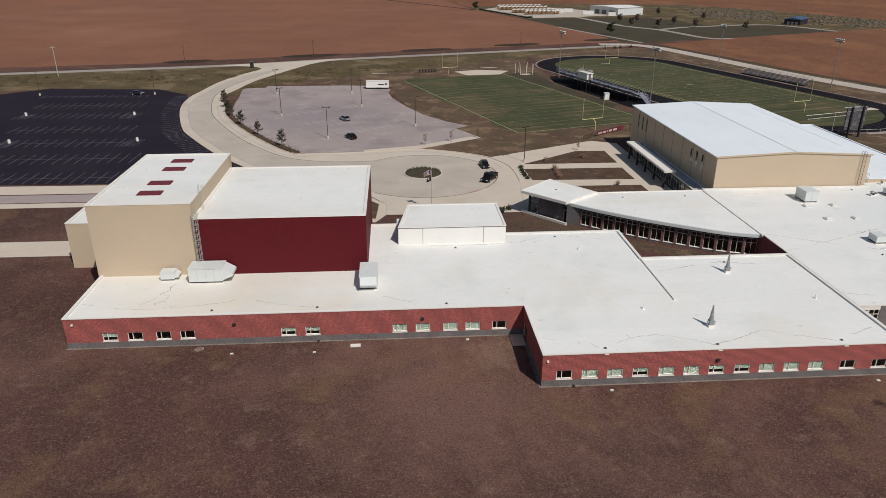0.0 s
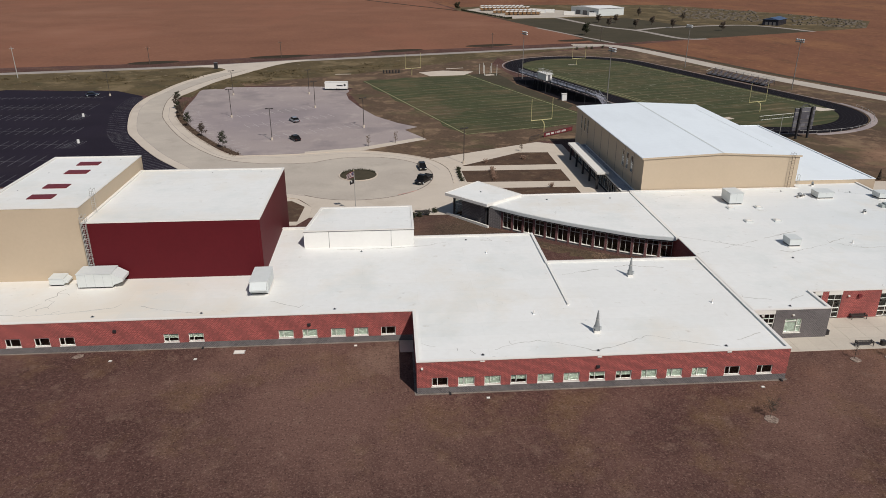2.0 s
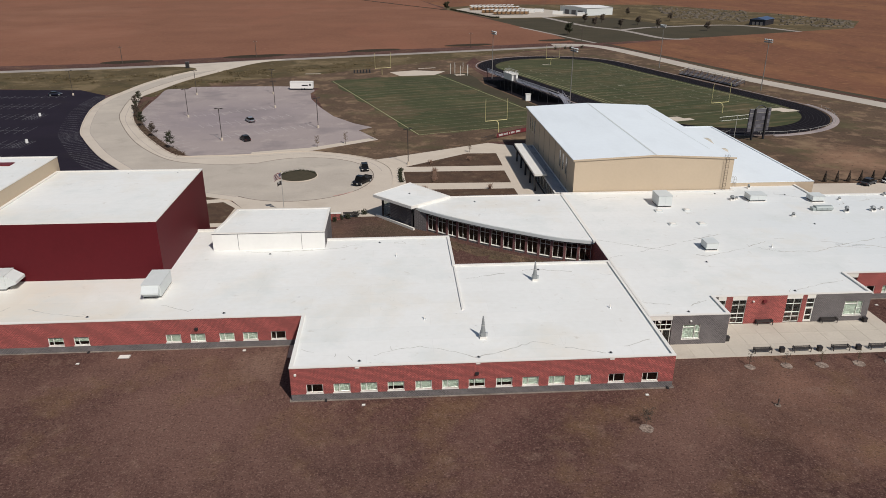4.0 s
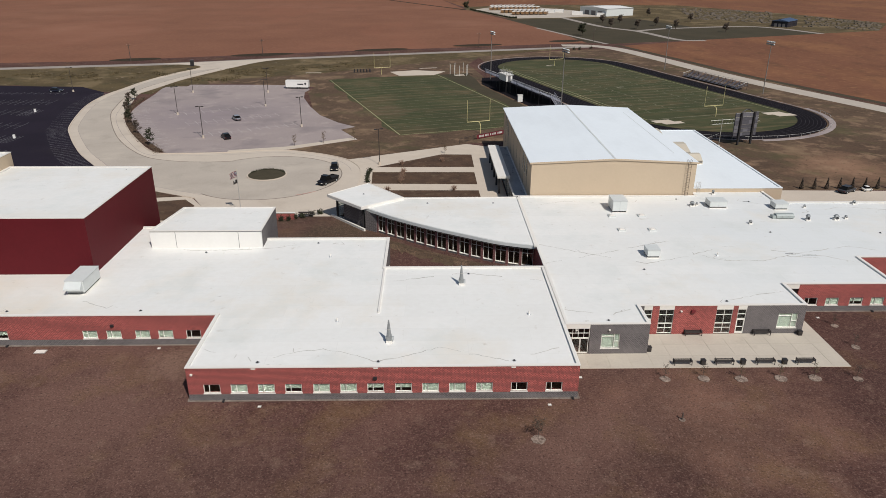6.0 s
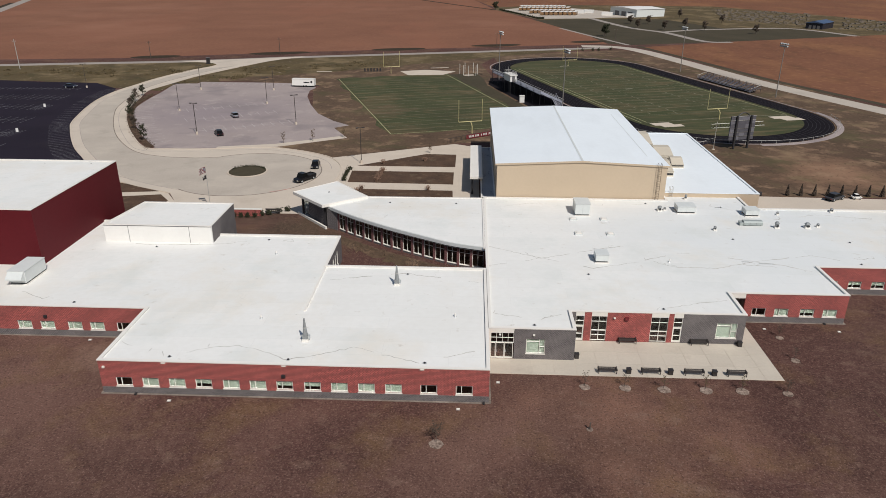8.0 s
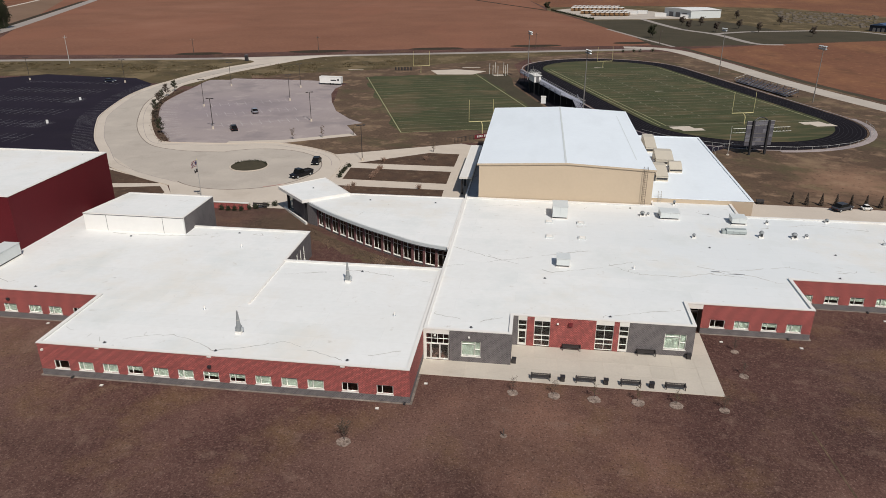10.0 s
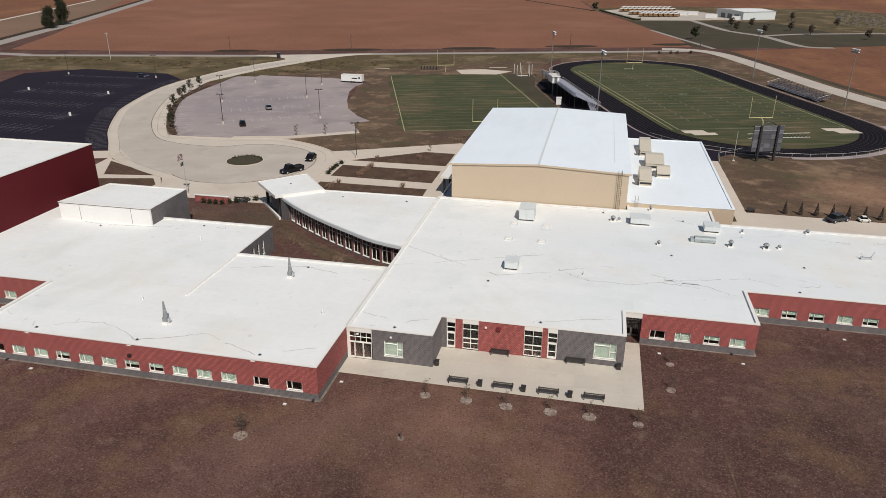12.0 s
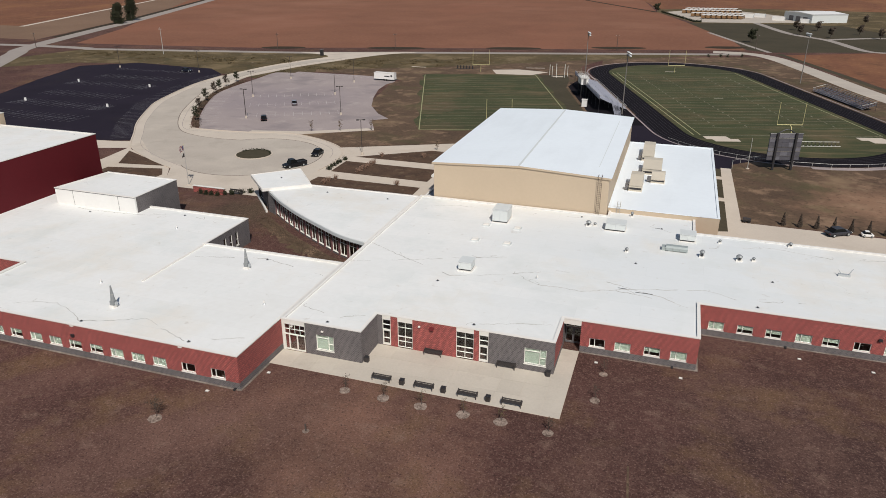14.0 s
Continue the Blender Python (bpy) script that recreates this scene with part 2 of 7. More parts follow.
M_TYRE = material("tyre_rubber", (0.014, 0.013, 0.013), 0.85, scale=2, fine=9, bump=0)
M_BUS = material("yellow_bus_paint", (0.30, 0.17, 0.08), 0.4, scale=1, fine=4, bump=0)
M_NAVYROOF = material("blue_metal_roof", (0.07, 0.11, 0.20), 0.45, scale=0.3, fine=2, bump=0)
M_SIGNRED = material("red_banner", (0.16, 0.02, 0.025), 0.7, scale=1, fine=4, bump=0)
M_SEAT = material("bleacher_aluminium", (0.50, 0.50, 0.55), 0.5, (0.30, 0.30, 0.35), 0.4, 4.0, metal=0.1, bump=0)
M_PLUME = material("tan_plumes", (0.31, 0.20, 0.145), 0.9, (0.17, 0.105, 0.075), 1.5, 8, bump=0, spec=0.1)
M_STRAW = material("straw_tufts", (0.155, 0.108, 0.076), 0.95, (0.065, 0.046, 0.035), 1.0, 7, bump=0, spec=0.1)
M_SEAT2 = material("dull_bleacher_aluminium", (0.21, 0.20, 0.24), 0.6, (0.12, 0.115, 0.14), 0.4, 4.0, metal=0.1, bump=0)
M_BENCH = material("dark_bench_metal", (0.05, 0.042, 0.039), 0.6, scale=2, fine=8, bump=0)
M_FLAGRED = material("flag_red_cloth", (0.22, 0.03, 0.04), 0.8, scale=2, fine=9, bump=0)
M_FLAGBLUE = material("flag_blue_cloth", (0.03, 0.04, 0.12), 0.8, scale=2, fine=9, bump=0)
M_FLAGWHITE = material("flag_white_cloth", (0.65, 0.64, 0.60), 0.8, scale=2, fine=9, bump=0)
M_BAY = material("worn_bay_paint", (0.26, 0.25, 0.26), 0.8, (0.04, 0.038, 0.045), 0.5, 3.0, bump=0, mix=0.3)
M_BAY2 = material("faded_bay_paint", (0.56, 0.51, 0.475), 0.8, (0.36, 0.315, 0.295), 0.3, 2.0, bump=0, mix=0.3)
M_YARD = material("faded_yard_paint", (0.28, 0.25, 0.17), 0.9, (0.075, 0.070, 0.040), 0.25, 2.5, bump=0, mix=0.3)
M_SIDE = material("sideline_paint", (0.40, 0.38, 0.20), 0.9, (0.20, 0.20, 0.10), 0.3, 2.5, bump=0, mix=0.4)
M_DRYGRASS = material("dull_green_grass", (0.085, 0.069, 0.045), 0.95, (0.045, 0.040, 0.026), 0.05, 0.8, bump=0.4, spec=0.1)
M_HOLLOW = material("dark_hollow_grass", (0.062, 0.045, 0.028), 0.95, (0.03, 0.024, 0.017), 0.15, 1.0, bump=0.3, spec=0.1)
M_SCRAP = material("scrap_mix", (0.20, 0.16, 0.12), 0.85, (0.10, 0.08, 0.062), 0.15, 0.9, bump=0, mix=0.3)
M_LANE = material("worn_lane_paint", (0.055, 0.05, 0.056), 0.9, (0.02, 0.018, 0.02), 0.4, 3.0, bump=0, mix=0.4)
M_DIRT = material("roof_dirt", (0.70, 0.67, 0.62), 0.9, (0.25, 0.23, 0.20), 0.35, 2.0, bump=0, mix=0.4)
M_DUCT = material("grey_green_duct_metal", (0.40, 0.44, 0.42), 0.5, (0.31, 0.34, 0.33), 0.8, 5.0, metal=0.1, bump=0.03)
M_MOW = material("stained_mow_strip", (0.33, 0.28, 0.235), 0.9, (0.11, 0.085, 0.07), 0.5, 3.5, bump=0.2, mix=0.35, spec=0.15)
M_BOARD = material("scoreboard_back", (0.10, 0.095, 0.11), 0.6, (0.065, 0.062, 0.072), 0.5, 3.0, bump=0)
M_BOARDP = material("scoreboard_pale_back", (0.165, 0.16, 0.18), 0.6, (0.11, 0.105, 0.12), 0.5, 3.0, bump=0)
M_RUST = material("brown_ladder_steel", (0.13, 0.095, 0.07), 0.7, (0.08, 0.06, 0.045), 0.8, 5.0, bump=0)
M_PIER = brick("muted_brick", (0.26, 0.115, 0.11), (0.19, 0.085, 0.08), (0.14, 0.07, 0.065), 0.36, 0.20)
M_KERBRED = material("faded_red_kerb_paint", (0.45, 0.20, 0.17), 0.85, (0.50, 0.36, 0.30), 0.6, 4.0, bump=0, mix=0.3)
M_GREYCAR = material("dark_grey_paint", (0.05, 0.05, 0.058), 0.35, scale=1, fine=4, bump=0, spec=0.3)
M_BUSH = material("weeds", (0.155, 0.118, 0.064), 0.95, (0.07, 0.054, 0.032), 0.2, 2.0, bump=0, spec=0.1)
M_SLAB = material("slab_concrete", (0.56, 0.50, 0.415), 0.85, (0.47, 0.415, 0.345), 0.35, 4.0, bump=0.1, spec=0.2)
blotch(M_SLAB, (0.40, 0.34, 0.28), 0.22, 0.58, 0.12, 0.5)
info, tone, slab_bsdf = M_SLAB.node_tree.nodes.new("ShaderNodeObjectInfo"), M_SLAB.node_tree.nodes.new("ShaderNodeMapRange"), M_SLAB.node_tree.nodes["Principled BSDF"]
tone.inputs[3].default_value, tone.inputs[4].default_value = 0.96, 1.03
slab_mix = M_SLAB.node_tree.nodes.new("ShaderNodeMix")
slab_mix.data_type, slab_mix.blend_type = "RGBA", "MULTIPLY"
slab_mix.inputs[0].default_value = 1.0
M_SLAB.node_tree.links.new(info.outputs["Random"], tone.inputs[0])
M_SLAB.node_tree.links.new(tone.outputs[0], slab_mix.inputs[7])
M_SLAB.node_tree.links.new(slab_bsdf.inputs["Base Color"].links[0].from_socket, slab_mix.inputs[6])
M_SLAB.node_tree.links.new(slab_mix.outputs[2], slab_bsdf.inputs["Base Color"])
overlay(M_ROOF, (0.48, 0.45, 0.41), 0.09, 0.0015, 0.6, 3.0, 0.06, 0.56)
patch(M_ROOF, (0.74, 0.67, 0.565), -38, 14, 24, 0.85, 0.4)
patch(M_ROOF, (0.69, 0.715, 0.715), 92, 42, 38, 0.65, 0.4)
blotch(M_ROOF, (0.72, 0.645, 0.53), 0.055, 0.51, 0.2, 0.6, 8.0)
blotch(M_ROOF, (0.655, 0.665, 0.63), 0.12, 0.50, 0.2, 0.65, 8.0)
blotch(M_ROOF, (0.52, 0.47, 0.40), 0.5, 0.63, 0.1, 0.55, 8.0)
blotch(M_ROOF, (0.36, 0.33, 0.29), 0.9, 0.70, 0.05, 0.6, 5.0, (0.5, 1.5, 1))
blotch(M_ROOFG, (0.70, 0.735, 0.75), 0.15, 0.52, 0.2, 0.5, 6.0, (1, 0.25, 1))
patch(M_LAWN, (0.26, 0.14, 0.095), 57, -4, 16, 0.65)
# right-hand lawn darker: partly its own tone, partly lens vignetting put into the colour
patch(M_LAWN, (0.050, 0.030, 0.026), 104, 8, 27, 0.62)
patch(M_LAWN, (0.25, 0.165, 0.115), -5, 8, 5, 0.6, 0.8)
patch(M_LAWN, (0.20, 0.112, 0.086), -12, 0, 20, 0.55)
patch(M_LAWN, (0.085, 0.062, 0.040), 8, 50, 15, 0.85)
patch(M_GRASS, (0.085, 0.05, 0.036), 128, 98, 34, 0.4)
patch(M_GRASS, (0.29, 0.17, 0.108), 124, 93, 17, 0.75)
blotch(M_LAWN, (0.185, 0.104, 0.078), 0.035, 0.50, 0.18, 0.65, 12.0)
blotch(M_LAWN, (0.036, 0.020, 0.0175), 0.028, 0.53, 0.18, 0.6, 12.0)
blotch(M_LAWN, (0.165, 0.098, 0.050), 0.09, 0.52, 0.14, 0.55, 9.0)
blotch(M_LAWN, (0.21, 0.135, 0.10), 0.35, 0.56, 0.16, 0.55, 10.0)
blotch(M_LAWN, (0.21, 0.126, 0.098), 1.3, 0.50, 0.3, 0.6, 12.0)
blotch(M_LAWN, (0.022, 0.013, 0.0115), 2.4, 0.54, 0.18, 0.55, 6.0)
blotch(M_LANEC, (0.35, 0.305, 0.255), 0.14, 0.55, 0.12, 0.45, 7.0)
blotch(M_LANEC, (0.56, 0.49, 0.40), 0.05, 0.52, 0.16, 0.5, 7.0)
patch(M_TURF, (0.16, 0.105, 0.068), 10, 158, 13, 0.7, 0.6)
patch(M_TURF, (0.15, 0.10, 0.065), 22, 128, 9, 0.5, 0.6)
patch(M_LOT, (0.255, 0.212, 0.222), -40, 152, 33, 0.7, 0.12)
blotch(M_LOT, (0.26, 0.215, 0.215), 0.07, 0.52, 0.12, 0.55, 8.0)
blotch(M_LOT, (0.47, 0.40, 0.355), 0.16, 0.55, 0.12, 0.45, 8.0)
blotch(M_CONC, (0.44, 0.365, 0.285), 0.10, 0.55, 0.14, 0.5, 8.0)
blotch(M_WALK, (0.47, 0.385, 0.295), 0.12, 0.55, 0.14, 0.45, 8.0)
blotch(M_LAWN, (0.36, 0.225, 0.18), 4.2, 0.53, 0.16, 0.42, 5.0)
blotch(M_LAWN, (0.02, 0.012, 0.011), 4.8, 0.52, 0.16, 0.5, 5.0)
blotch(M_LAWN, (0.44, 0.29, 0.23), 2.8, 0.64, 0.08, 0.4, 5.0)
blotch(M_LOWROOF, (0.09, 0.095, 0.11), 0.35, 0.57, 0.08, 0.8, 7.0, (1.6, 0.5, 1))
blotch(M_TURF, (0.14, 0.10, 0.06), 0.11, 0.54, 0.16, 0.35, 7.0, (0.5, 1.6, 1))
blotch(M_TURF, (0.046, 0.060, 0.025), 0.06, 0.50, 0.16, 0.6, 7.0, (0.6, 1.8, 1))
blotch(M_BED, (0.17, 0.125, 0.08), 0.5, 0.55, 0.12, 0.6, 6.0)
blotch(M_GRASS, (0.30, 0.195, 0.125), 0.18, 0.52, 0.14, 0.65, 9.0)
blotch(M_GRASS, (0.10, 0.085, 0.042), 0.12, 0.54, 0.12, 0.5, 9.0)
blotch(M_GRASS, (0.035, 0.028, 0.02), 0.9, 0.57, 0.1, 0.6, 6.0)
blotch(M_GRASS, (0.26, 0.175, 0.11), 0.06, 0.56, 0.12, 0.7, 8.0)
blotch(M_GRASS, (0.075, 0.07, 0.035), 0.05, 0.55, 0.12, 0.6, 6.0)
blotch(M_VERGE, (0.055, 0.052, 0.026), 0.12, 0.52, 0.12, 0.6)
blotch(M_VERGE, (0.21, 0.155, 0.088), 0.05, 0.52, 0.1, 0.65)
blotch(M_VERGE, (0.33, 0.26, 0.19), 0.35, 0.62, 0.06, 0.6, 4.0)
blotch(M_CROP2, (0.30, 0.145, 0.068), 0.02, 0.48, 0.18, 0.5, 6.0, (1, 0.4, 1))
blotch(M_CROP2, (0.10, 0.055, 0.033), 0.11, 0.52, 0.14, 0.5, 8.0, (1, 0.5, 1))
blotch(M_CROP2, (0.33, 0.16, 0.08), 0.3, 0.54, 0.14, 0.45, 5.0)
blotch(M_CROP, (0.24, 0.105, 0.065), 0.012, 0.5, 0.1, 0.6, 5.0, (1, 0.35, 1))
blotch(M_CROP, (0.31, 0.16, 0.105), 0.006, 0.52, 0.2, 0.6)
blotch(M_CROP, (0.30, 0.15, 0.095), 0.25, 0.58, 0.15, 0.35, 5.0)
blotch(M_TURF, (0.135, 0.098, 0.055), 0.045, 0.52, 0.15, 0.7, 9.0)
blotch(M_TURF, (0.185, 0.135, 0.078), 1.0, 0.52, 0.12, 0.5, 6.0, (0.04, 0.42, 1), 17.5)
blotch(M_TURF, (0.034, 0.037, 0.020), 1.0, 0.53, 0.14, 0.28, 6.0, (0.05, 0.36, 1), 17.5)
blotch(M_TURF, (0.20, 0.15, 0.09), 0.6, 0.62, 0.08, 0.45, 5.0)
blotch(M_CONC, (0.42, 0.37, 0.32), 0.05, 0.54, 0.2, 0.5)
blotch(M_LOT, (0.235, 0.20, 0.195), 0.035, 0.50, 0.15, 0.7, 4.0)
blotch(M_ASPH, (0.030, 0.025, 0.028), 0.03, 0.5, 0.2, 0.7)


def sheets(m, width, length, low, seam):
    """Welded membrane sheets laid in rows: each a little lighter or darker, with a thin seam."""
    nt = m.node_tree
    n, l = nt.nodes, nt.links
    bsdf = n["Principled BSDF"]
    geo, tex, mul = n.new("ShaderNodeNewGeometry"), n.new("ShaderNodeTexBrick"), n.new("ShaderNodeMix")
    tex.inputs["Scale"].default_value, tex.inputs["Mortar Size"].default_value = 1.0, 0.03
    tex.inputs["Brick Width"].default_value, tex.inputs["Row Height"].default_value = length, width
    tex.inputs["Color1"].default_value, tex.inputs["Color2"].default_value = (1, 1, 1, 1), (low, low * 1.005, low * 1.005, 1)
    tex.inputs["Mortar"].default_value = (seam, seam, seam, 1)
    mul.data_type, mul.blend_type = "RGBA", "MULTIPLY"
    mul.inputs[0].default_value = 1.0
    l.new(geo.outputs["Position"], tex.inputs["Vector"])
    l.new(bsdf.inputs["Base Color"].links[0].from_socket, mul.inputs[6])
    l.new(tex.outputs["Color"], mul.inputs[7])
    l.new(mul.outputs[2], bsdf.inputs["Base Color"])


sheets(M_ROOF, 3.05, 15.2, 0.96, 0.94)


# ---- mesh building ----
class Shape:
    """Vertices and faces of one mesh."""
    def __init__(self):
        self.v, self.f = [], []

    def box(self, x0, y0, z0, x1, y1, z1, m=None):
        k = len(self.v)
        pts = [(x, y, z) for z in (z0, z1) for x, y in ((x0, y0), (x1, y0), (x1, y1), (x0, y1))]
        self.v += [tuple(m @ Vector(p)) for p in pts] if m else pts
        self.f += [tuple(k + i for i in q) for q in ((3, 2, 1, 0), (4, 5, 6, 7), (0, 1, 5, 4), (1, 2, 6, 5), (2, 3, 7, 6), (3, 0, 4, 7))]
        return self

    def prism(self, poly, z0, z1):
        """A flat plate of any outline; its sides go down from z1 to z0."""
        k, n = len(self.v), len(poly)
        if sum(a[0] * b[1] - b[0] * a[1] for a, b in zip(poly, poly[1:] + poly[:1])) < 0:
            poly = poly[::-1]
        self.v += [(x, y, z0) for x, y in poly] + [(x, y, z1) for x, y in poly]
        self.f += [tuple(range(k + n, k + 2 * n)), tuple(range(k + n - 1, k - 1, -1))]
        self.f += [(k + i, k + (i + 1) % n, k + n + (i + 1) % n, k + n + i) for i in range(n)]
        return self

    def tube(self, p, q, r, r2=None, n=8):
        p, q = Vector(p), Vector(q)
        r2 = r if r2 is None else r2
        turn = (q - p).to_track_quat("Z", "Y")
        k = len(self.v)
        for c, rad in ((p, r), (q, r2)):
            self.v += [tuple(c + turn @ Vector((rad * math.cos(2 * math.pi * i / n), rad * math.sin(2 * math.pi * i / n), 0))) for i in range(n)]
        self.f += [(k + i, k + (i + 1) % n, k + n + (i + 1) % n, k + n + i) for i in range(n)]
        self.f += [tuple(range(k + n - 1, k - 1, -1)), tuple(range(k + n, k + 2 * n))]
        return self

    def strip(self, line, width, z0, z1):
        """A band of that width along a line of points, in one piece."""
        left, right = offset(line, width / 2), offset(line, -width / 2)
        k, n = len(self.v), len(line)
        for a, b in zip(left, right):
            self.v += [(*a, z0), (*b, z0), (*b, z1), (*a, z1)]
        for i in range(n - 1):
            p, q = k + 4 * i, k + 4 * i + 4
            self.f += [(p + 3, p + 2, q + 2, q + 3), (p, q, q + 1, p + 1), (p + 1, q + 1, q + 2, p + 2), (p, p + 3, q + 3, q)]
        e = k + 4 * (n - 1)
        self.f += [(k, k + 1, k + 2, k + 3), (e + 3, e + 2, e + 1, e)]
        return self

    def plate(self, m, us, zs, solid, y0, y1):
        """An upright plate with holes: the cells between the cuts us and zs that are solid, joined in one piece."""
        seen = {}

        def vert(i, j, y):
            if (i, j, y) not in seen:
                seen[i, j, y] = len(self.v)
                self.v.append(tuple(m @ Vector((us[i], y, zs[j]))))
            return seen[i, j, y]

        full = {(i, j) for i in range(len(us) - 1) for j in range(len(zs) - 1) if solid((us[i] + us[i + 1]) / 2, (zs[j] + zs[j + 1]) / 2)}
        for i, j in full:
            self.f += [(vert(i, j, y0), vert(i + 1, j, y0), vert(i + 1, j + 1, y0), vert(i, j + 1, y0)), (vert(i, j + 1, y1), vert(i + 1, j + 1, y1), vert(i + 1, j, y1), vert(i, j, y1))]
            for di, dj, a, b in ((-1, 0, (0, 1), (0, 0)), (1, 0, (1, 0), (1, 1)), (0, -1, (0, 0), (1, 0)), (0, 1, (1, 1), (0, 1))):
                if (i + di, j + dj) not in full:
                    p, q = (i + a[0], j + a[1]), (i + b[0], j + b[1])
                    self.f.append((vert(*q, y0), vert(*p, y0), vert(*p, y1), vert(*q, y1)))
        return self

    def data(self, name):
        me = bpy.data.meshes.new(name)
        me.from_pydata(self.v, [], self.f)
        me.update()
        return me


def offset(line, d):
    out = []
    for i, p in enumerate(line):
        a, b = line[max(i - 1, 0)], line[min(i + 1, len(line) - 1)]
        w = Vector((b[0] - a[0], b[1] - a[1]))
        w = w.normalized() if w.length else Vector((1, 0))
        out.append((p[0] - w.y * d, p[1] + w.x * d))
    return out


def smooth(pts, closed=True, steps=6):
    """A rounded outline through a few corner points."""
    n, out = len(pts), []
    for i in range(n if closed else n - 1):
        p = [Vector(pts[(i + k) % n] if closed else pts[min(max(i + k, 0), n - 1)]) for k in (-1, 0, 1, 2)]
        for s in range(steps):
            t = s / steps
            q = 0.5 * ((2 * p[1]) + (p[2] - p[0]) * t + (2 * p[0] - 5 * p[1] + 4 * p[2] - p[3]) * t * t + (3 * p[1] - p[0] - 3 * p[2] + p[3]) * t ** 3)
            out.append((q.x, q.y))
    return out if closed else out + [tuple(pts[-1])]


def part(name, shape, mat, parent=None, label=""):
    ob = new(name, shape if isinstance(shape, bpy.types.Mesh) else shape.data(name))
    if mat and not ob.data.materials:
        ob.data.materials.append(mat)
    if parent:
        ob.parent = parent
        ob.matrix_parent_inverse = parent.matrix_basis.inverted()
    return tagged(ob, label)


def thing(name, label, category, at=(0, 0, 0), group="", kind=""):
    ob = new(name)
    ob.empty_display_size = 0.3
    ob.matrix_basis = Matrix.Translation(at)
    return tagged(ob, label, category, group, kind)


def ground_piece(name, shape, mat, label, category):
    return tagged(part(name, shape, mat), label, category, "", "structure")


# ---- ground ----
ground_piece("ground", Shape().box(-4000, -2000, -1.0, 4000, 4600, 0.0), M_LAWN, "dry brown lawn and open land", "ground")

drive_out = [(-74.4, 251.5), (-75.8, 246), (-79.6, 237), (-83.3, 225), (-85.9, 212), (-87.2, 198), (-88.3, 184), (-86, 164.5), (-78.2, 137.5), (-72.2, 124.8), (-62, 107.6), (-53.5, 96.2), (-44, 84), (-33, 76.5), (-22, 71)]
drive_in = [(10.5, 80), (10.5, 87), (9.7, 93), (6.9, 99), (2.4, 103.2), (-4.4, 106.9), (-13, 109.3), (-25, 107), (-36, 106.2), (-43.5, 107.6), (-53, 121.2), (-61.3, 136), (-67.9, 150.5), (-71, 161), (-74, 173), (-77.2, 187.5), (-75.4, 199), (-72.2, 217.8), (-67.6, 232.4), (-62.6, 246), (-58, 258)]
drive = smooth(drive_out, False) + [(-19, 66), (-19, 60), (9, 60), (9, 70)] + smooth(drive_in, False)
ground_piece("driveway", Shape().prism(drive, -0.2, 0.03), M_CONC, "pale concrete driveway and turning circle", "driveway")
mouth = smooth([(-58, 258), (-54.5, 266), (-49, 274), (-40, 281.6)], False) + [(-43, 283), (-60, 276), (-78, 269.5), (-95, 263.4)] + smooth([(-92, 261.9), (-84, 260.5), (-79, 258.4), (-76, 255.4), (-74.4, 251.5)], False)
ground_piece("driveway", Shape().prism(mouth, -0.2, 0.0305), M_CONC, "pale flared mouth of the driveway at the country road", "driveway")
lot = [(-42.2, 108.6), (-36.5, 106.5), (-25.6, 107.2), (-13.3, 109.4), (-10, 109.8), (6.6, 120.4), (0.8, 132), (4.6, 135.5), (-1, 141), (-7.8, 151.4), (-13, 165), (-17.5, 180), (-19.0, 191), (-18.3, 198), (-22.5, 203), (-32.5, 206.6), (-59.5, 207.0), (-64.8, 207.0), (-65.4, 203.4), (-72.6, 201.9), (-71.4, 186), (-69.6, 166), (-66.8, 153), (-60, 138), (-51.6, 123)]
ground_piece("car_park", Shape().prism(smooth(lot[12:] + lot[:5], False, 4) + lot[5:12], -0.2, 0.05), M_LOT, "grey concrete car park with faded bay lines", "car park")
ground_piece("pavement", Shape().prism([(-25, 107.3), (-13.3, 109.45), (-10, 109.9), (6.55, 120.4), (5.3, 122.7), (-11, 112.8), (-25, 109.2)], -0.2, 0.056), M_WALK, "pale concrete walk along the car park", "pavement")
turn_c, turn_r = (-10.5, 86.5), 16.7
loop = [(turn_c[0] + turn_r * math.cos(radians(a)), turn_c[1] + turn_r * math.sin(radians(a))) for a in range(133, -134, -6)]
gutter = smooth([(-66, 250), (-73, 231), (-79.4, 205), (-80.2, 187), (-76.5, 166), (-71.5, 149.5), (-58.3, 122.4), (-45.3, 104.6), (-35.6, 99.2), (-26, 98.2)], False)
ground_piece("driveway", Shape().prism(gutter + loop + [(-26, 75.3), (-34, 79.2)] + offset(smooth(drive_out, False), 2.4)[-16:8:-1], -0.2, 0.036), M_LANEC, "grey-tan concrete lane of the driveway and turning circle", "driveway")
black = [(-88.5, 184), (-91, 191), (-104, 202.5), (-126, 204), (-145, 206.5), (-162, 190), (-150, 157), (-138, 130), (-118, 84.5), (-79, 83.5), (-52.4, 87.7), (-46, 90), (-52, 97), (-62, 108.5), (-72, 125.5), (-78, 138.5), (-85.5, 165)]
ground_piece("asphalt_lot", Shape().prism(black, -0.2, 0.02), M_ASPH, "fresh black asphalt car park with white bay lines", "car park")

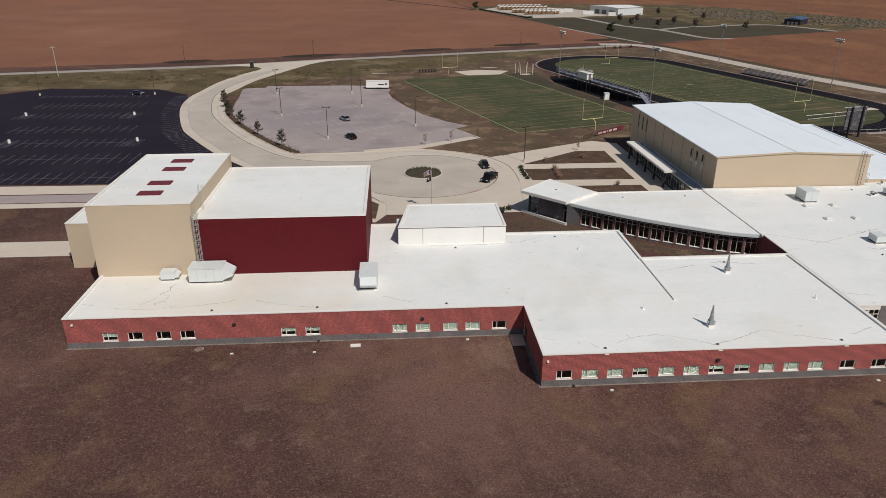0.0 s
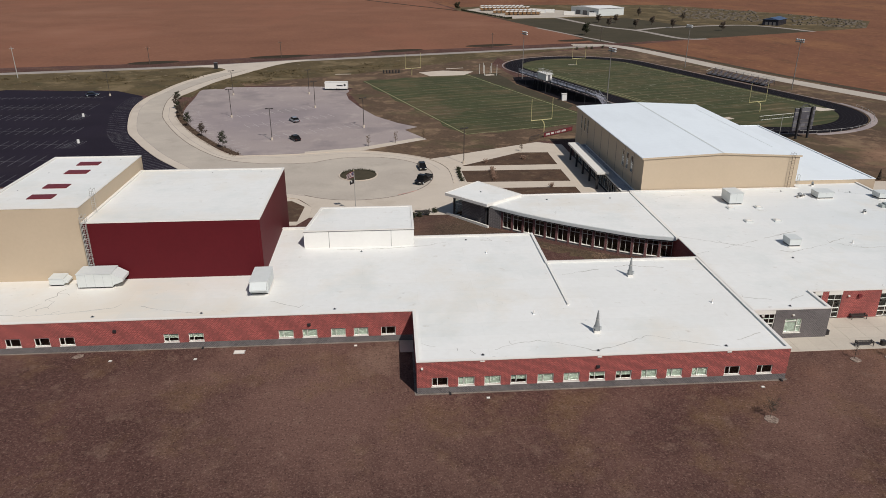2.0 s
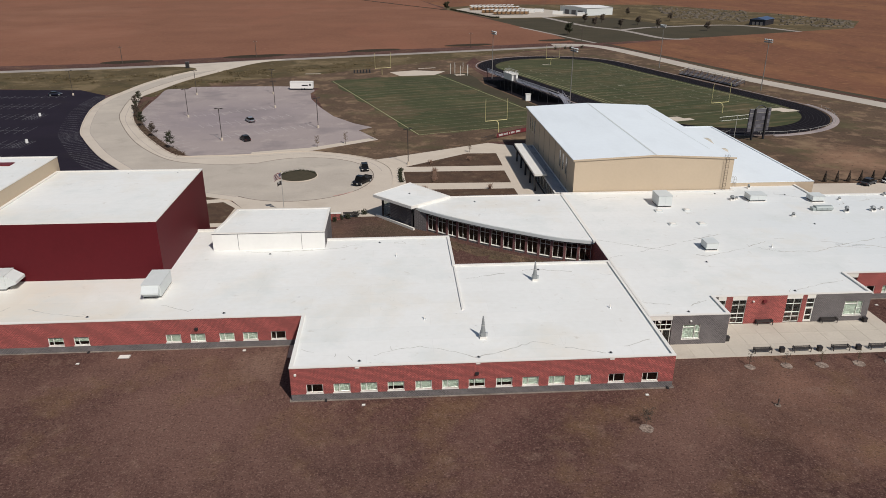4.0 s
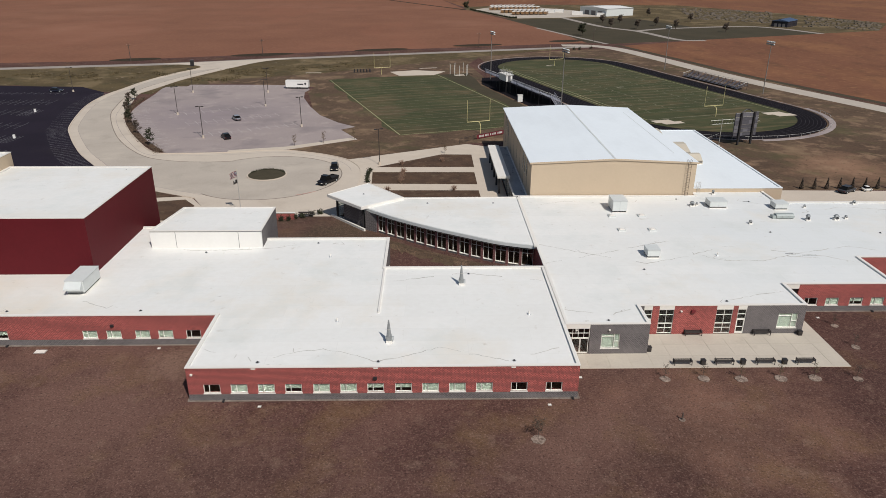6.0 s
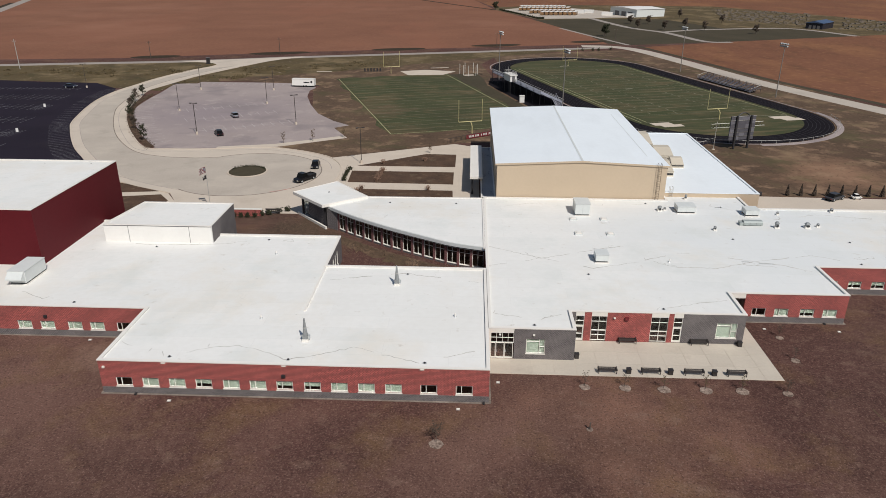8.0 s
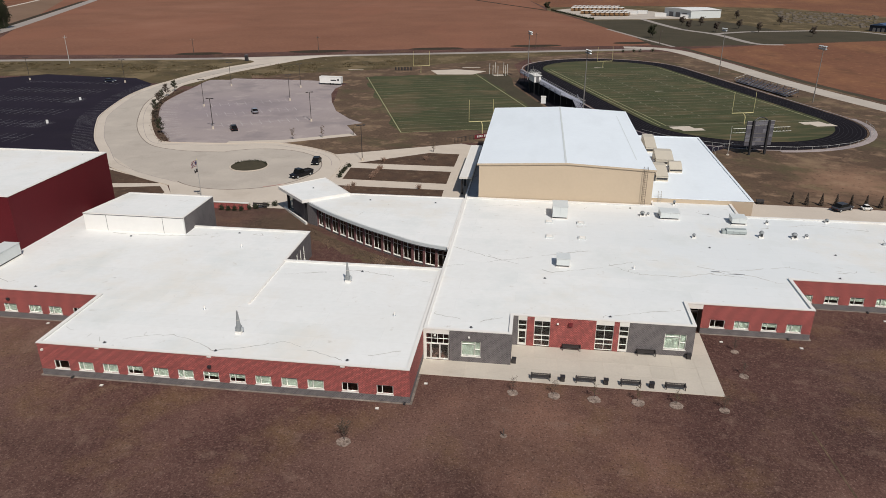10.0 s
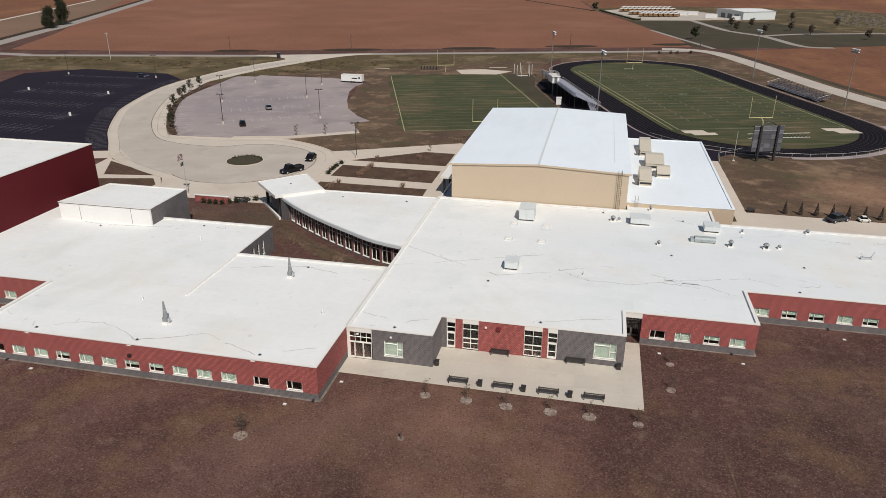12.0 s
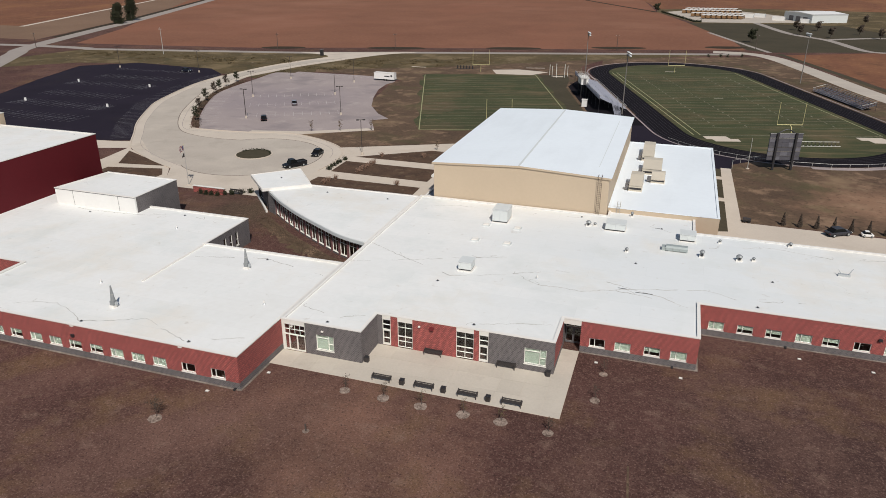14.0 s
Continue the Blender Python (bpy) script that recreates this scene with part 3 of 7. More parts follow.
# crops, verges and country roads
ground_piece("grassland", Shape().prism([(-16, 150), (-4, 139), (-3, 128), (-8, 114), (-14, 109), (4, 101), (8, 98), (36, 116), (48, 118), (62, 172), (50, 215), (44, 262), (52, 292), (36, 303), (-45, 280), (-66, 256), (-70, 235), (-72, 214), (-64, 209.5), (-48, 210), (-17, 202), (-18, 192), (-15, 178), (-12, 163)], -0.2, 0.008), M_GRASS, "worn brown grass round the sports fields", "grass")
ground_piece("grassland", Shape().prism([(98.4, 75.3), (212, 75.3), (172, 182), (150, 262), (118, 322), (50, 292), (60, 170), (98.4, 127)], -0.2, 0.009), M_GRASS, "worn brown grass beside the running track", "grass")
far_road = [(-900, 110), (-204, 238), (-127, 255), (-95, 262.2), (-70, 270.5), (-43, 281), (37, 306), (113, 330), (400, 420), (1200, 660)]
ground_piece("verge", Shape().prism([(-205, 236), (-127, 253), (-95, 260.5), (-70, 268.5), (-43, 279.5), (37, 304), (110, 326), (52, 290), (-20, 235), (-70, 212), (-84, 190), (-100, 195), (-130, 206), (-170, 198), (-215, 150)], -0.2, 0.01), M_VERGE, "rough weedy grass verge", "grass")
ground_piece("crop_field", Shape().prism([(-228, 256), (-127, 272), (-51, 300), (37, 325), (116, 349), (112.5, 388), (86, 512), (60, 615), (40, 780), (-260, 1500), (-1200, 1500), (-470, 700), (-262, 330)], -0.2, 0.012), M_CROP, "wide field of ripe reddish brown crop", "field")
ground_piece("crop_field", Shape().prism([(132, 334), (148.5, 280), (162, 226), (184, 167), (228, 60), (900, 60), (900, 640), (331, 423), (279, 402), (185, 362)], -0.2, 0.012), M_CROP2, "field of dark red brown crop", "field")
ground_piece("country_road", Shape().strip(smooth(far_road[1:8], False), 6.4, -0.2, 0.025), M_ROAD, "narrow pale country road", "road")
ground_piece("country_road", Shape().strip(smooth([(100, 336), (116, 334), (127, 320), (137.7, 282), (151.7, 224), (172.5, 165.5), (215, 60), (260, -60)], False), 8.6, -0.2, 0.028), M_LANEC, "pale concrete road beside the sports ground", "road")
ground_piece("verge", Shape().strip(smooth([(131, 338), (146.5, 280), (160, 226), (182, 167), (225, 60)], False), 3.2, -0.2, 0.016), M_DRYGRASS, "dark grassy ditch along the crop's edge", "grass")

# sports ground
FC, FA = Vector((99.5, 204.0)), radians(17.0)
FU, FV = Vector((math.sin(FA), -math.cos(FA))), Vector((math.cos(FA), math.sin(FA)))


def field(u, v):
    p = FC + FU * u + FV * v
    return (p.x, p.y)


def oval(r, half=50.7, n=28, mid=-0.8):
    out = [field(half + r * math.sin(math.pi * i / n), mid + r * math.cos(math.pi * i / n)) for i in range(n + 1)]
    return out + [field(-half - r * math.sin(math.pi * i / n), mid - r * math.cos(math.pi * i / n)) for i in range(n + 1)]


ground_piece("running_track", Shape().prism(oval(35.1), -0.2, 0.03), M_TRACK, "dark rubber running track", "track")
ground_piece("football_field", Shape().prism(oval(27.1), -0.2, 0.05), M_TURF, "striped green playing field", "field")
PA = radians(18.6)
PO = Vector((17.9, 125.5))
PU, PV = Vector((-math.sin(PA), math.cos(PA))), Vector((math.cos(PA), math.sin(PA)))


def practice(u, v):
    p = PO + PU * u + PV * v
    return (p.x, p.y)


ground_piece("practice_field", Shape().prism([practice(-1 + 1.2 * math.sin(k * 2.1), k * 4.6) for k in range(11)] + [practice(k * 7.0 + 4, 46.0 + 0.7 * math.sin(k * 1.7)) for k in range(14)] + [practice(99 + 1.2 * math.sin(k * 2.3), 46 - k * 4.6) for k in range(11)] + [practice(96 - k * 7.0, -1.2 + 1.1 * math.sin(k * 1.9)) for k in range(13)], -0.2, 0.02), M_TURF, "mown practice field", "field")

ground_piece("grassland", Shape().prism([practice(28, 45.5), practice(97, 45.5), (42, 236), field(-34, -47), field(-18, -50.5), field(30, -51), (58, 164), (50, 150)], -0.2, 0.014), M_DRYGRASS, "dull green grass between practice field and bleachers", "grass")
ground_piece("landing_pad", Shape().prism([field(-58.5, -3.4), field(-57.6, -3.4), field(-57.6, 1.0), field(-58.5, 1.0)], -0.1, 0.09), M_WALK, "white pad behind the far goalpost", "pad")

# ---- more of the ground ----
def kerb(line, label):
    ground_piece("kerb", Shape().strip(line, 0.3, -0.1, 0.16), M_WALK, label, "kerb")


kerb(smooth(drive_out, False), "pale concrete kerb along the driveway")
kerb(smooth(drive_in, False), "pale concrete kerb along the driveway")
ground_piece("pavement", Shape().strip(gutter[:-1] + loop, 0.22, -0.1, 0.05), M_MOW, "dark gutter line in the concrete driveway", "gutter")
for edge, d in ((smooth(drive_out, False)[18:], -2.4), (smooth(drive_in, False)[10:84], -2.2)):
    ground_piece("pavement", Shape().strip(offset(edge, -d), 0.1, -0.1, 0.04), M_LOT, "thin dark joint line along the driveway edge", "joint")
# asphalt strip whose black also carries the shade under the bleachers
ground_piece("asphalt_apron", Shape().prism([field(-34, -36.6), field(44, -36.6), field(44, -49), field(30, -50), field(-20, -49.5), field(-34, -44)], -0.2, 0.018), M_TRACK, "dark asphalt under the bleachers, their shade put into its colour", "apron")
q = random.Random(17)
edge = smooth([(16.2, 50.2), (23.0, 44.8), (29.8, 40.4), (36.4, 36.6), (42.2, 34.6)], False, 8)
ground_piece("grassland", Shape().prism(edge + [(x - q.uniform(0.6, 2.4), y - q.uniform(0.8, 3.4)) for x, y in reversed(edge)], -0.1, 0.012), M_GRASS, "dry pale grass along the curved window wall", "grass")
bed_line = smooth([(-41.8, 107.4), (-52.2, 121.9), (-60.5, 136.8), (-67.2, 151.6), (-70.6, 163), (-72.6, 178)], False, 6)
ground_piece("pavement", Shape().strip(bed_line, 1.7, -0.1, 0.17), M_BED, "dark planting strip between driveway and car park", "planting bed")
ground_piece("pavement", Shape().prism([(-77.0, 188.4), (-72.6, 186.9), (-73.2, 202.2), (-65.6, 204.0), (-65.2, 207.6), (-58, 208), (-67.2, 230), (-71.8, 217.6), (-75.0, 199.4)], -0.1, 0.1), M_VERGE, "grass wedge beside the car park", "grass")
circle = [(-10.7 + 4.15 * math.cos(i * math.pi / 12), 87.4 + 4.15 * math.sin(i * math.pi / 12)) for i in range(24)]
ground_piece("traffic_island", Shape().prism(circle, -0.1, 0.22), M_DRYGRASS, "round brown grass island in the turning circle", "island")
ring = [(-10.7 + 4.3 * math.cos(i * math.pi / 24), 87.4 + 4.3 * math.sin(i * math.pi / 24)) for i in range(49)]
kerb(ring, "pale kerb round the turning circle's island")

ground_piece("trim", Shape().strip(smooth([(-1.8, 72.8), (0.3, 74.0), (2.1, 75.4)], False), 0.28, -0.05, 0.058), M_KERBRED, "faded red kerb paint at the turning circle", "road marking")

# forecourt with planting beds
ground_piece("pavement", Shape().prism([(6, 100), (35.8, 115.2), (42, 112), (42, 60), (9.02, 60), (9.02, 70), (10.4, 80), (10.4, 87), (9.5, 94)], -0.2, 0.06), M_WALK, "pale concrete forecourt walks", "pavement")
for bed in ([(13.6, 93.4), (29, 104.6), (36.5, 104.4), (36.5, 93.4)], [(13.0, 89.2), (36.3, 89.0), (36.4, 79.9), (13.4, 80.5)], [(12.8, 75.8), (36.4, 75.5), (36.6, 69.8), (12.4, 69.8)]):
    ground_piece("planting_bed", Shape().prism(bed, -0.1, 0.10), M_BED, "brown mulched bed between concrete walks", "planting bed")
ground_piece("pavement", Shape().prism([(-42, 81.8), (-23.5, 72.4), (-22, 70.5), (-19.02, 66), (-19.02, 60), (-21, 56), (-40, 56), (-44, 83.8)], -0.2, 0.018), M_WALK, "pale concrete apron by the driveway", "pavement")
ground_piece("planting_bed", Shape().prism([(-41.5, 80.5), (-24.5, 72.2), (-36, 70.5)], -0.1, 0.06), M_BED, "brown grass triangle beside the driveway", "grass")
ground_piece("planting_bed", Shape().prism([(-36, 67.3), (-23.5, 70.1), (-20.5, 66.3), (-21, 58), (-36, 58)], -0.1, 0.06), M_BED, "brown grass beside the driveway", "grass")

# walks left of the school
ground_piece("pavement", Shape().prism([(-170, 84), (-79.5, 82.6), (-52.4, 87.3), (-46, 89), (-43, 83), (-60, 77.0), (-170, 77.2)], -0.2, 0.024), M_WALK, "pale concrete walk along the asphalt car park", "pavement")
ground_piece("pavement", Shape().prism([(-170, 76.6), (-60, 76.4), (-60, 71.5), (-170, 71.5)], -0.2, 0.016), M_LOT, "grey concrete strip below the walk", "pavement")
ground_piece("pavement", Shape().prism([(-170, 71), (-60, 71), (-60, 68.3), (-170, 68.3)], -0.2, 0.022), M_WALK, "pale concrete walk", "pavement")
ground_piece("pavement", Shape().prism([(-170, 50.3), (-59, 50.0), (-59, 43.3), (-170, 43.6)], -0.2, 0.022), M_WALK, "pale concrete walk to the stage door", "pavement")

# service yard right of the gymnasium
ground_piece("pavement", Shape().prism([(96.3, 112), (98.5, 112), (98.7, 75.2), (170, 73.5), (170, 58), (94.1, 58), (94.1, 69), (96.2, 69.6)], -0.2, 0.03), M_CONC, "pale concrete service drive behind the gymnasium", "driveway")
ground_piece("grassland", Shape().box(93.92, 69.2, -0.2, 96.28, 111.0, 0.015), M_DRYGRASS, "dull grass strip between annex and walk", "grass")
for y0, y1 in ((86.9, 89.2), (102.4, 104.7)):
    ground_piece("pavement", Shape().box(93.95, y0, -0.2, 96.35, y1, 0.028), M_CONC, "concrete landing at an annex side door", "pavement")
ground_piece("asphalt_apron", Shape().prism([(50, 113), (94.0, 111.0), (98.6, 111.4), (98.9, 115.7), (102.7, 119.6), (104, 120.5), (90, 145), (78, 160), (71.5, 168), (66, 165)], -0.2, 0.016), M_ASPH, "dark asphalt apron beside the running track", "apron")
ground_piece("patio_step", Shape().prism([(-2.6, 9.6), (-0.85, 9.6), (-0.85, 12.5), (-2.6, 12.5)], -0.1, 0.05), M_WALK, "concrete pad at a side door", "pavement")

# bay lines
rows = Shape()
for y0, y1, xa, xb in ((84.2, 93.0, -118, -80.5), (100.5, 109.5, -125, -81), (117.0, 125.5, -121, -87.5), (133, 141.5, -127, -92), (152, 160.5, -132, -98.5), (168, 177, -136, -100.5), (187, 191.5, -142, -104)):
    x = xb
    while x > xa:
        rows.box(x - 0.055, y0, 0.0, x + 0.055, y1, 0.026)
        x -= 2.55
    rows.box(xa, (y0 + y1) / 2 - 0.05, 0.0, xb, (y0 + y1) / 2 + 0.05, 0.0265)
edge = smooth(drive_out, False, 10)
for p, q in zip(offset(edge, -0.5), offset(edge, -5.6)):
    if 92 < p[1] < 190:
        rows.strip([p, q], 0.11, 0.0, 0.026)
tagged(part("bay_lines", rows, M_BAY), "white parking bay lines on black asphalt", "road marking", "", "stuff")
rows = Shape()
LA = radians(29.5)
bed_edge = smooth([(-41.8, 107.4), (-52.2, 121.9), (-60.5, 136.8), (-67.2, 151.6), (-70.6, 163), (-72.6, 178)], False, 6)
LU, LV = Vector((math.cos(LA), math.sin(LA))), Vector((-math.sin(LA), math.cos(LA)))
for start, count in ((Vector((-37.0, 125.6)), 11), (Vector((-52.5, 152.6)), 11), (Vector((-45, 139.5)), 11)):
    for i in range(count):
        c = start + LU * (2.7 * i)
        a, b = c - LV * 2.6, c + LV * 2.6
        rows.strip([(a.x, a.y), (b.x, b.y)], 0.12, 0.0, 0.056)
    c = start + LU * (2.7 * (count - 1))
    rows.strip([(start.x, start.y), (c.x, c.y)], 0.12, 0.0, 0.0565)
for i in range(16):
    x = -61.5 + 2.7 * i
    rows.strip([(x, 201.6), (x + 0.1, 206.4)], 0.12, 0.0, 0.056)
for p, q in zip(bed_edge[2:], bed_edge[3:]):
    d = (Vector(q) - Vector(p)).normalized()
    rows.strip([(p[0] + d.y * 1.6, p[1] - d.x * 1.6), (p[0] + d.y * 6.4, p[1] - d.x * 6.4)], 0.12, 0.0, 0.0562)
tagged(part("bay_lines", rows, M_BAY2), "faded parking bay lines on grey concrete", "road marking", "", "stuff")

# field markings
lines = Shape()
for i in range(-10, 11):
    u = i * 4.572
    lines.strip([field(u, -24.4), field(u, 24.4)], 0.16, 0.0, 0.056)
for u in (-54.86, 54.86):
    lines.strip([field(u, -24.4), field(u, 24.4)], 0.3, 0.0, 0.057)
for i in range(-10, 10):
    for v in (-8, 8, -17, 17):
        lines.strip([field(i * 4.572 + 1.4, v), field(i * 4.572 + 3.2, v)], 0.3, 0.0, 0.055)
lines.strip([field(1.2, -1.5), field(2.4, -1.4)], 3.2, 0.0, 0.0545)
tagged(part("yard_lines", lines, M_YARD), "faded white yard lines on the football field", "field marking", "", "stuff")
lines = Shape()
for v in (-24.4, 24.4, -26.2):
    lines.strip([field(-54.9, v), field(54.9, v)], 0.28, 0.0, 0.058)
for v in (0, 44.8):
    lines.strip([practice(0, v), practice(97, v)], 0.28, 0.0, 0.03)
lines.strip([practice(0, 0), practice(0, 44.8)], 0.2, 0.0, 0.031)
tagged(part("sidelines", lines, M_SIDE), "yellowish painted sidelines", "field marking", "", "stuff")
lines = Shape()
for i in range(1, 20):
    lines.strip([practice(i * 4.6, 1), practice(i * 4.6, 44.0)], 0.12, 0.0, 0.03)
tagged(part("yard_lines", lines, M_YARD), "faint mown lines on the practice field", "field marking", "", "stuff")
lanes = Shape()
for r in (28.2, 29.3, 30.4, 31.5, 32.6, 33.7, 34.7):
    o = oval(r)
    lanes.strip(o + o[:1], 0.07, 0.0, 0.036)
tagged(part("lane_lines", lanes, M_LANE), "worn white lane lines on the running track", "field marking", "", "stuff")
o = oval(35.9)
ground_piece("kerb", Shape().strip(o + o[:1], 0.45, -0.1, 0.10), M_LOT, "pale concrete kerb round the running track", "kerb")
o = oval(36.85)
ground_piece("pavement", Shape().strip(o[1:17], 1.4, -0.1, 0.04), M_LOT, "pale concrete path outside the track", "pavement")
for pad in ([field(56.4, -24.3), field(56.5, -18.1), field(59.5, -17.9), field(59.5, -15.9), field(62.1, -16.1), field(62.0, -22.6), field(59.6, -22.8), field(59.5, -24.3)], [field(56.7, 16.3), field(56.9, 23.1), field(60.0, 23.4), field(60.0, 24.6), field(63.0, 24.6), field(62.7, 18.2), field(59.9, 18.0), field(59.8, 16.2)]):
    ground_piece("landing_pad", Shape().prism(pad, -0.1, 0.09), M_WALK, "white concrete jump pad in the field's end zone", "pad")
ground_piece("landing_pad", Shape().prism([(9.4, 239.4), (13.7, 229), (28, 231), (33, 240.5), (20, 244)], -0.1, 0.06), M_WALK, "white concrete throwing pad behind the practice field", "pad")
ground_piece("landing_pad", Shape().prism([(-26, 236.0), (-19.5, 236.3), (-19.5, 237.4), (-26, 237.1)], -0.1, 0.06), M_WALK, "white concrete strip", "pad")
ground_piece("landing_pad", Shape().prism([(21.8, 250), (29.5, 252), (29.7, 251), (22, 249)], -0.1, 0.06), M_WALK, "white concrete strip", "pad")
# ---- building pieces ----
WALL_T = 0.3


def frame_of(p0, p1):
    """Local axes of a wall: x along it, y inwards, z up. The outside is on the right hand of p0 to p1."""
    ang = math.degrees(math.atan2(p1[1] - p0[1], p1[0] - p0[0]))
    return pose(p0[0], p0[1], 0, 0, 0, ang), math.hypot(p1[0] - p0[0], p1[1] - p0[1])


def wall_run(parent, p0, p1, z0, z1, mat, holes=(), trim=0.0, thick=WALL_T, label="", name="wall"):
    """A wall from p0 to p1 with openings (u0, u1, z0, z1) that go through it."""
    m, length = frame_of(p0, p1)
    length -= trim
    us = sorted({0.0, length, *[u for h in holes for u in h[:2]]})
    zs = sorted({z0, z1, *[z for h in holes for z in h[2:]]})
    s = Shape().plate(m, us, zs, lambda u, z: not any(h[0] < u < h[1] and h[2] < z < h[3] for h in holes), 0, thick)
    return part(name, s, mat, parent, label)


def inset(poly, d):
    """The outline moved inwards by d, its corners mitred (anticlockwise outlines)."""
    out, n = [], len(poly)
    for i in range(n):
        a, b, c = Vector(poly[i - 1]), Vector(poly[i]), Vector(poly[(i + 1) % n])
        e, f = (b - a).normalized(), (c - b).normalized()
        ne, nf = Vector((-e.y, e.x)), Vector((-f.y, f.x))
        k = d / max(0.2, 1 + ne.dot(nf))
        out.append((b.x + (ne.x + nf.x) * k, b.y + (ne.y + nf.y) * k))
    return out


def ring_shape(poly, d0, d1, z0, z1):
    """A closed band along an outline, from inset d0 to inset d1."""
    s, n = Shape(), len(poly)
    a, b = inset(poly, d0), inset(poly, d1)
    s.v = [(x, y, z) for z in (z0, z1) for p in (a, b) for x, y in p]
    for i in range(n):
        j = (i + 1) % n
        s.f += [(2 * n + i, 2 * n + j, 3 * n + j, 3 * n + i), (j, i, n + i, n + j), (i, j, 2 * n + j, 2 * n + i), (n + j, n + i, 3 * n + i, 3 * n + j)]
    return s


def flat_roof(parent, poly, z_top, depth=0.24, mat=None, cope=0.12, cope_mat=None, wide=0.36):
    """Membrane below a parapet with a metal coping."""
    part("roof", Shape().prism(inset(poly, 0.28), z_top - depth - 0.3, z_top - depth), mat or M_ROOF, parent)
    part("coping", ring_shape(poly, -0.05, wide, z_top - cope, z_top), cope_mat or M_COPE, parent, "pale metal coping")
    part("parapet", ring_shape(poly, 0.24, 0.33, z_top - depth - 0.2, z_top - cope - 0.002), mat or M_ROOF, parent)


PANES = {}


def window(parent, m, w, h, style, bars=(0.34,), cross=(), sill=True, t=0.07):
    """A window unit in an opening: frame, panes, sill and blind; m sets its lower left corner on the wall's face."""
    key = (round(w, 2), round(h, 2), style, bars, cross, sill, t)
    if key in PANES:
        made = copy_thing(PANES[key], m)
        made.parent = parent
        made.matrix_parent_inverse = parent.matrix_basis.inverted()
        return made
    edges = [0.0, *bars, 1.0]
    opens = []
    for k, (a, b) in enumerate(zip(edges, edges[1:])):
        x0, x1 = (w * a + t / 2 if k else t), (w * b - t / 2 if k < len(bars) else w - t)
        levels = [0.0, *sorted(z for c, z in cross if c == k), 1.0]
        for i, (p, q) in enumerate(zip(levels, levels[1:])):
            opens.append((x0, x1, h * p + t / 2 if i else t, h * q - t / 2 if i < len(levels) - 2 else h - t))
    us = sorted({0.0, w, *[u for o in opens for u in o[:2]]})
    zs = sorted({0.0, h, *[z for o in opens for z in o[2:]]})
    f = Shape().plate(Matrix(), us, zs, lambda u, z: not any(o[0] < u < o[1] and o[2] < z < o[3] for o in opens), 0.06, 0.16)
    ob = part("window", f, M_FRAME, parent)
    for a, b in zip(edges, edges[1:]):
        pane = part("pane", Shape().box(w * a + 0.04, 0.10, 0.04, w * b - 0.04, 0.112, h - 0.04), M_GLASS, ob)
        pane.visible_shadow = False
    if sill:
        part("sill", Shape().box(-0.05, -0.07, -0.12, w + 0.05, 0.14, 0.0), M_FRAME, ob, "white sill")
    if style in "bh":
        low = {"b": 0.08, "h": h * 0.42}[style]
        slats = Shape()
        z = low
        while z < h - 0.1:
            slats.box(t, 0.17, z, w - t, 0.185, min(z + 0.121, h - 0.04))
            z += 0.125
        part("blind", slats, M_BLIND, ob, "pale green window blind")
    ob.matrix_basis = m
    PANES[key] = ob
    return ob


def windowed(parent, p0, p1, z0, z1, mat, specs, trim=0.0, thick=WALL_T):
    """A wall with windows: specs of (u, z, width, height, style, bars, cross)."""
    wall_run(parent, p0, p1, z0, z1, mat, [(u, u + w, z, z + h) for u, z, w, h, *_ in specs], trim, thick)
    m, _ = frame_of(p0, p1)
    for u, z, w, h, style, *more in specs:
        window(parent, m @ Matrix.Translation((u, 0, z)), w, h, style, *more)


def brick_wall(parent, p0, p1, specs=(), trim=0.0, top=4.18, low=0.82):
    """Red brick over a charcoal brick base."""
    wall_run(parent, p0, p1, 0, low, M_BASE, (), trim, label="charcoal brick base course")
    windowed(parent, p0, p1, low, top, M_BRICK, specs, trim)
    m, length = frame_of(p0, p1)
    part("mow_strip", Shape().box(-0.2, -0.26, -0.05, length + 0.0, -0.004, 0.03, m), M_MOW, parent, "stained concrete strip at the wall's foot")


def row_specs(x_left, places, styles):
    return [(x - x_left, 0.97, 1.85, 1.1, st) for x, st in zip(places, styles)]


# ---- school: low wing with classrooms ----
H = 4.3
west = [(-59.0, 12.6), (-0.8, 12.6), (-0.8, 0.3), (42.55, 0.3), (42.55, 27.0), (19.6, 27.0), (19.6, 38.4), (0.0, 38.4), (0.0, 46.0), (-17.0, 46.0), (-17.0, 43.7), (-21.9, 43.7), (-21.9, 50.6), (-59.0, 50.6)]
wing = thing("classroom_wing", "low red brick school wing with a flat white roof", "school building", (-59, 12.6, 0))
brick_wall(wing, west[0], west[1], row_specs(-59, (-54.5, -51.4, -47.9, -44.9, -32.2, -29.1, -17.9, -14.9, -11.3, -8.4, -4.9), "hdddhhbbbbd"))
brick_wall(wing, west[1], west[2], [(0.5, 0.97, 1.6, 1.3, "d")], trim=0.31)
brick_wall(wing, west[2], west[3], row_specs(-0.8, (0.9, 3.9, 6.9, 9.9, 13.0, 16.0, 19.0, 22.1, 25.1, 28.1, 31.1, 35.0, 38.9), "dbbhbbhhbbbdd"), trim=0.31)
brick_wall(wing, west[3], west[4], (), trim=0.31)
windowed(wing, west[5], west[6], 0, 4.18, M_BASE, [(u, 0.9, 0.7, 2.3, "d", (), ((0, 0.45),)) for u in (4.2, 5.8, 7.4)], 0.31)
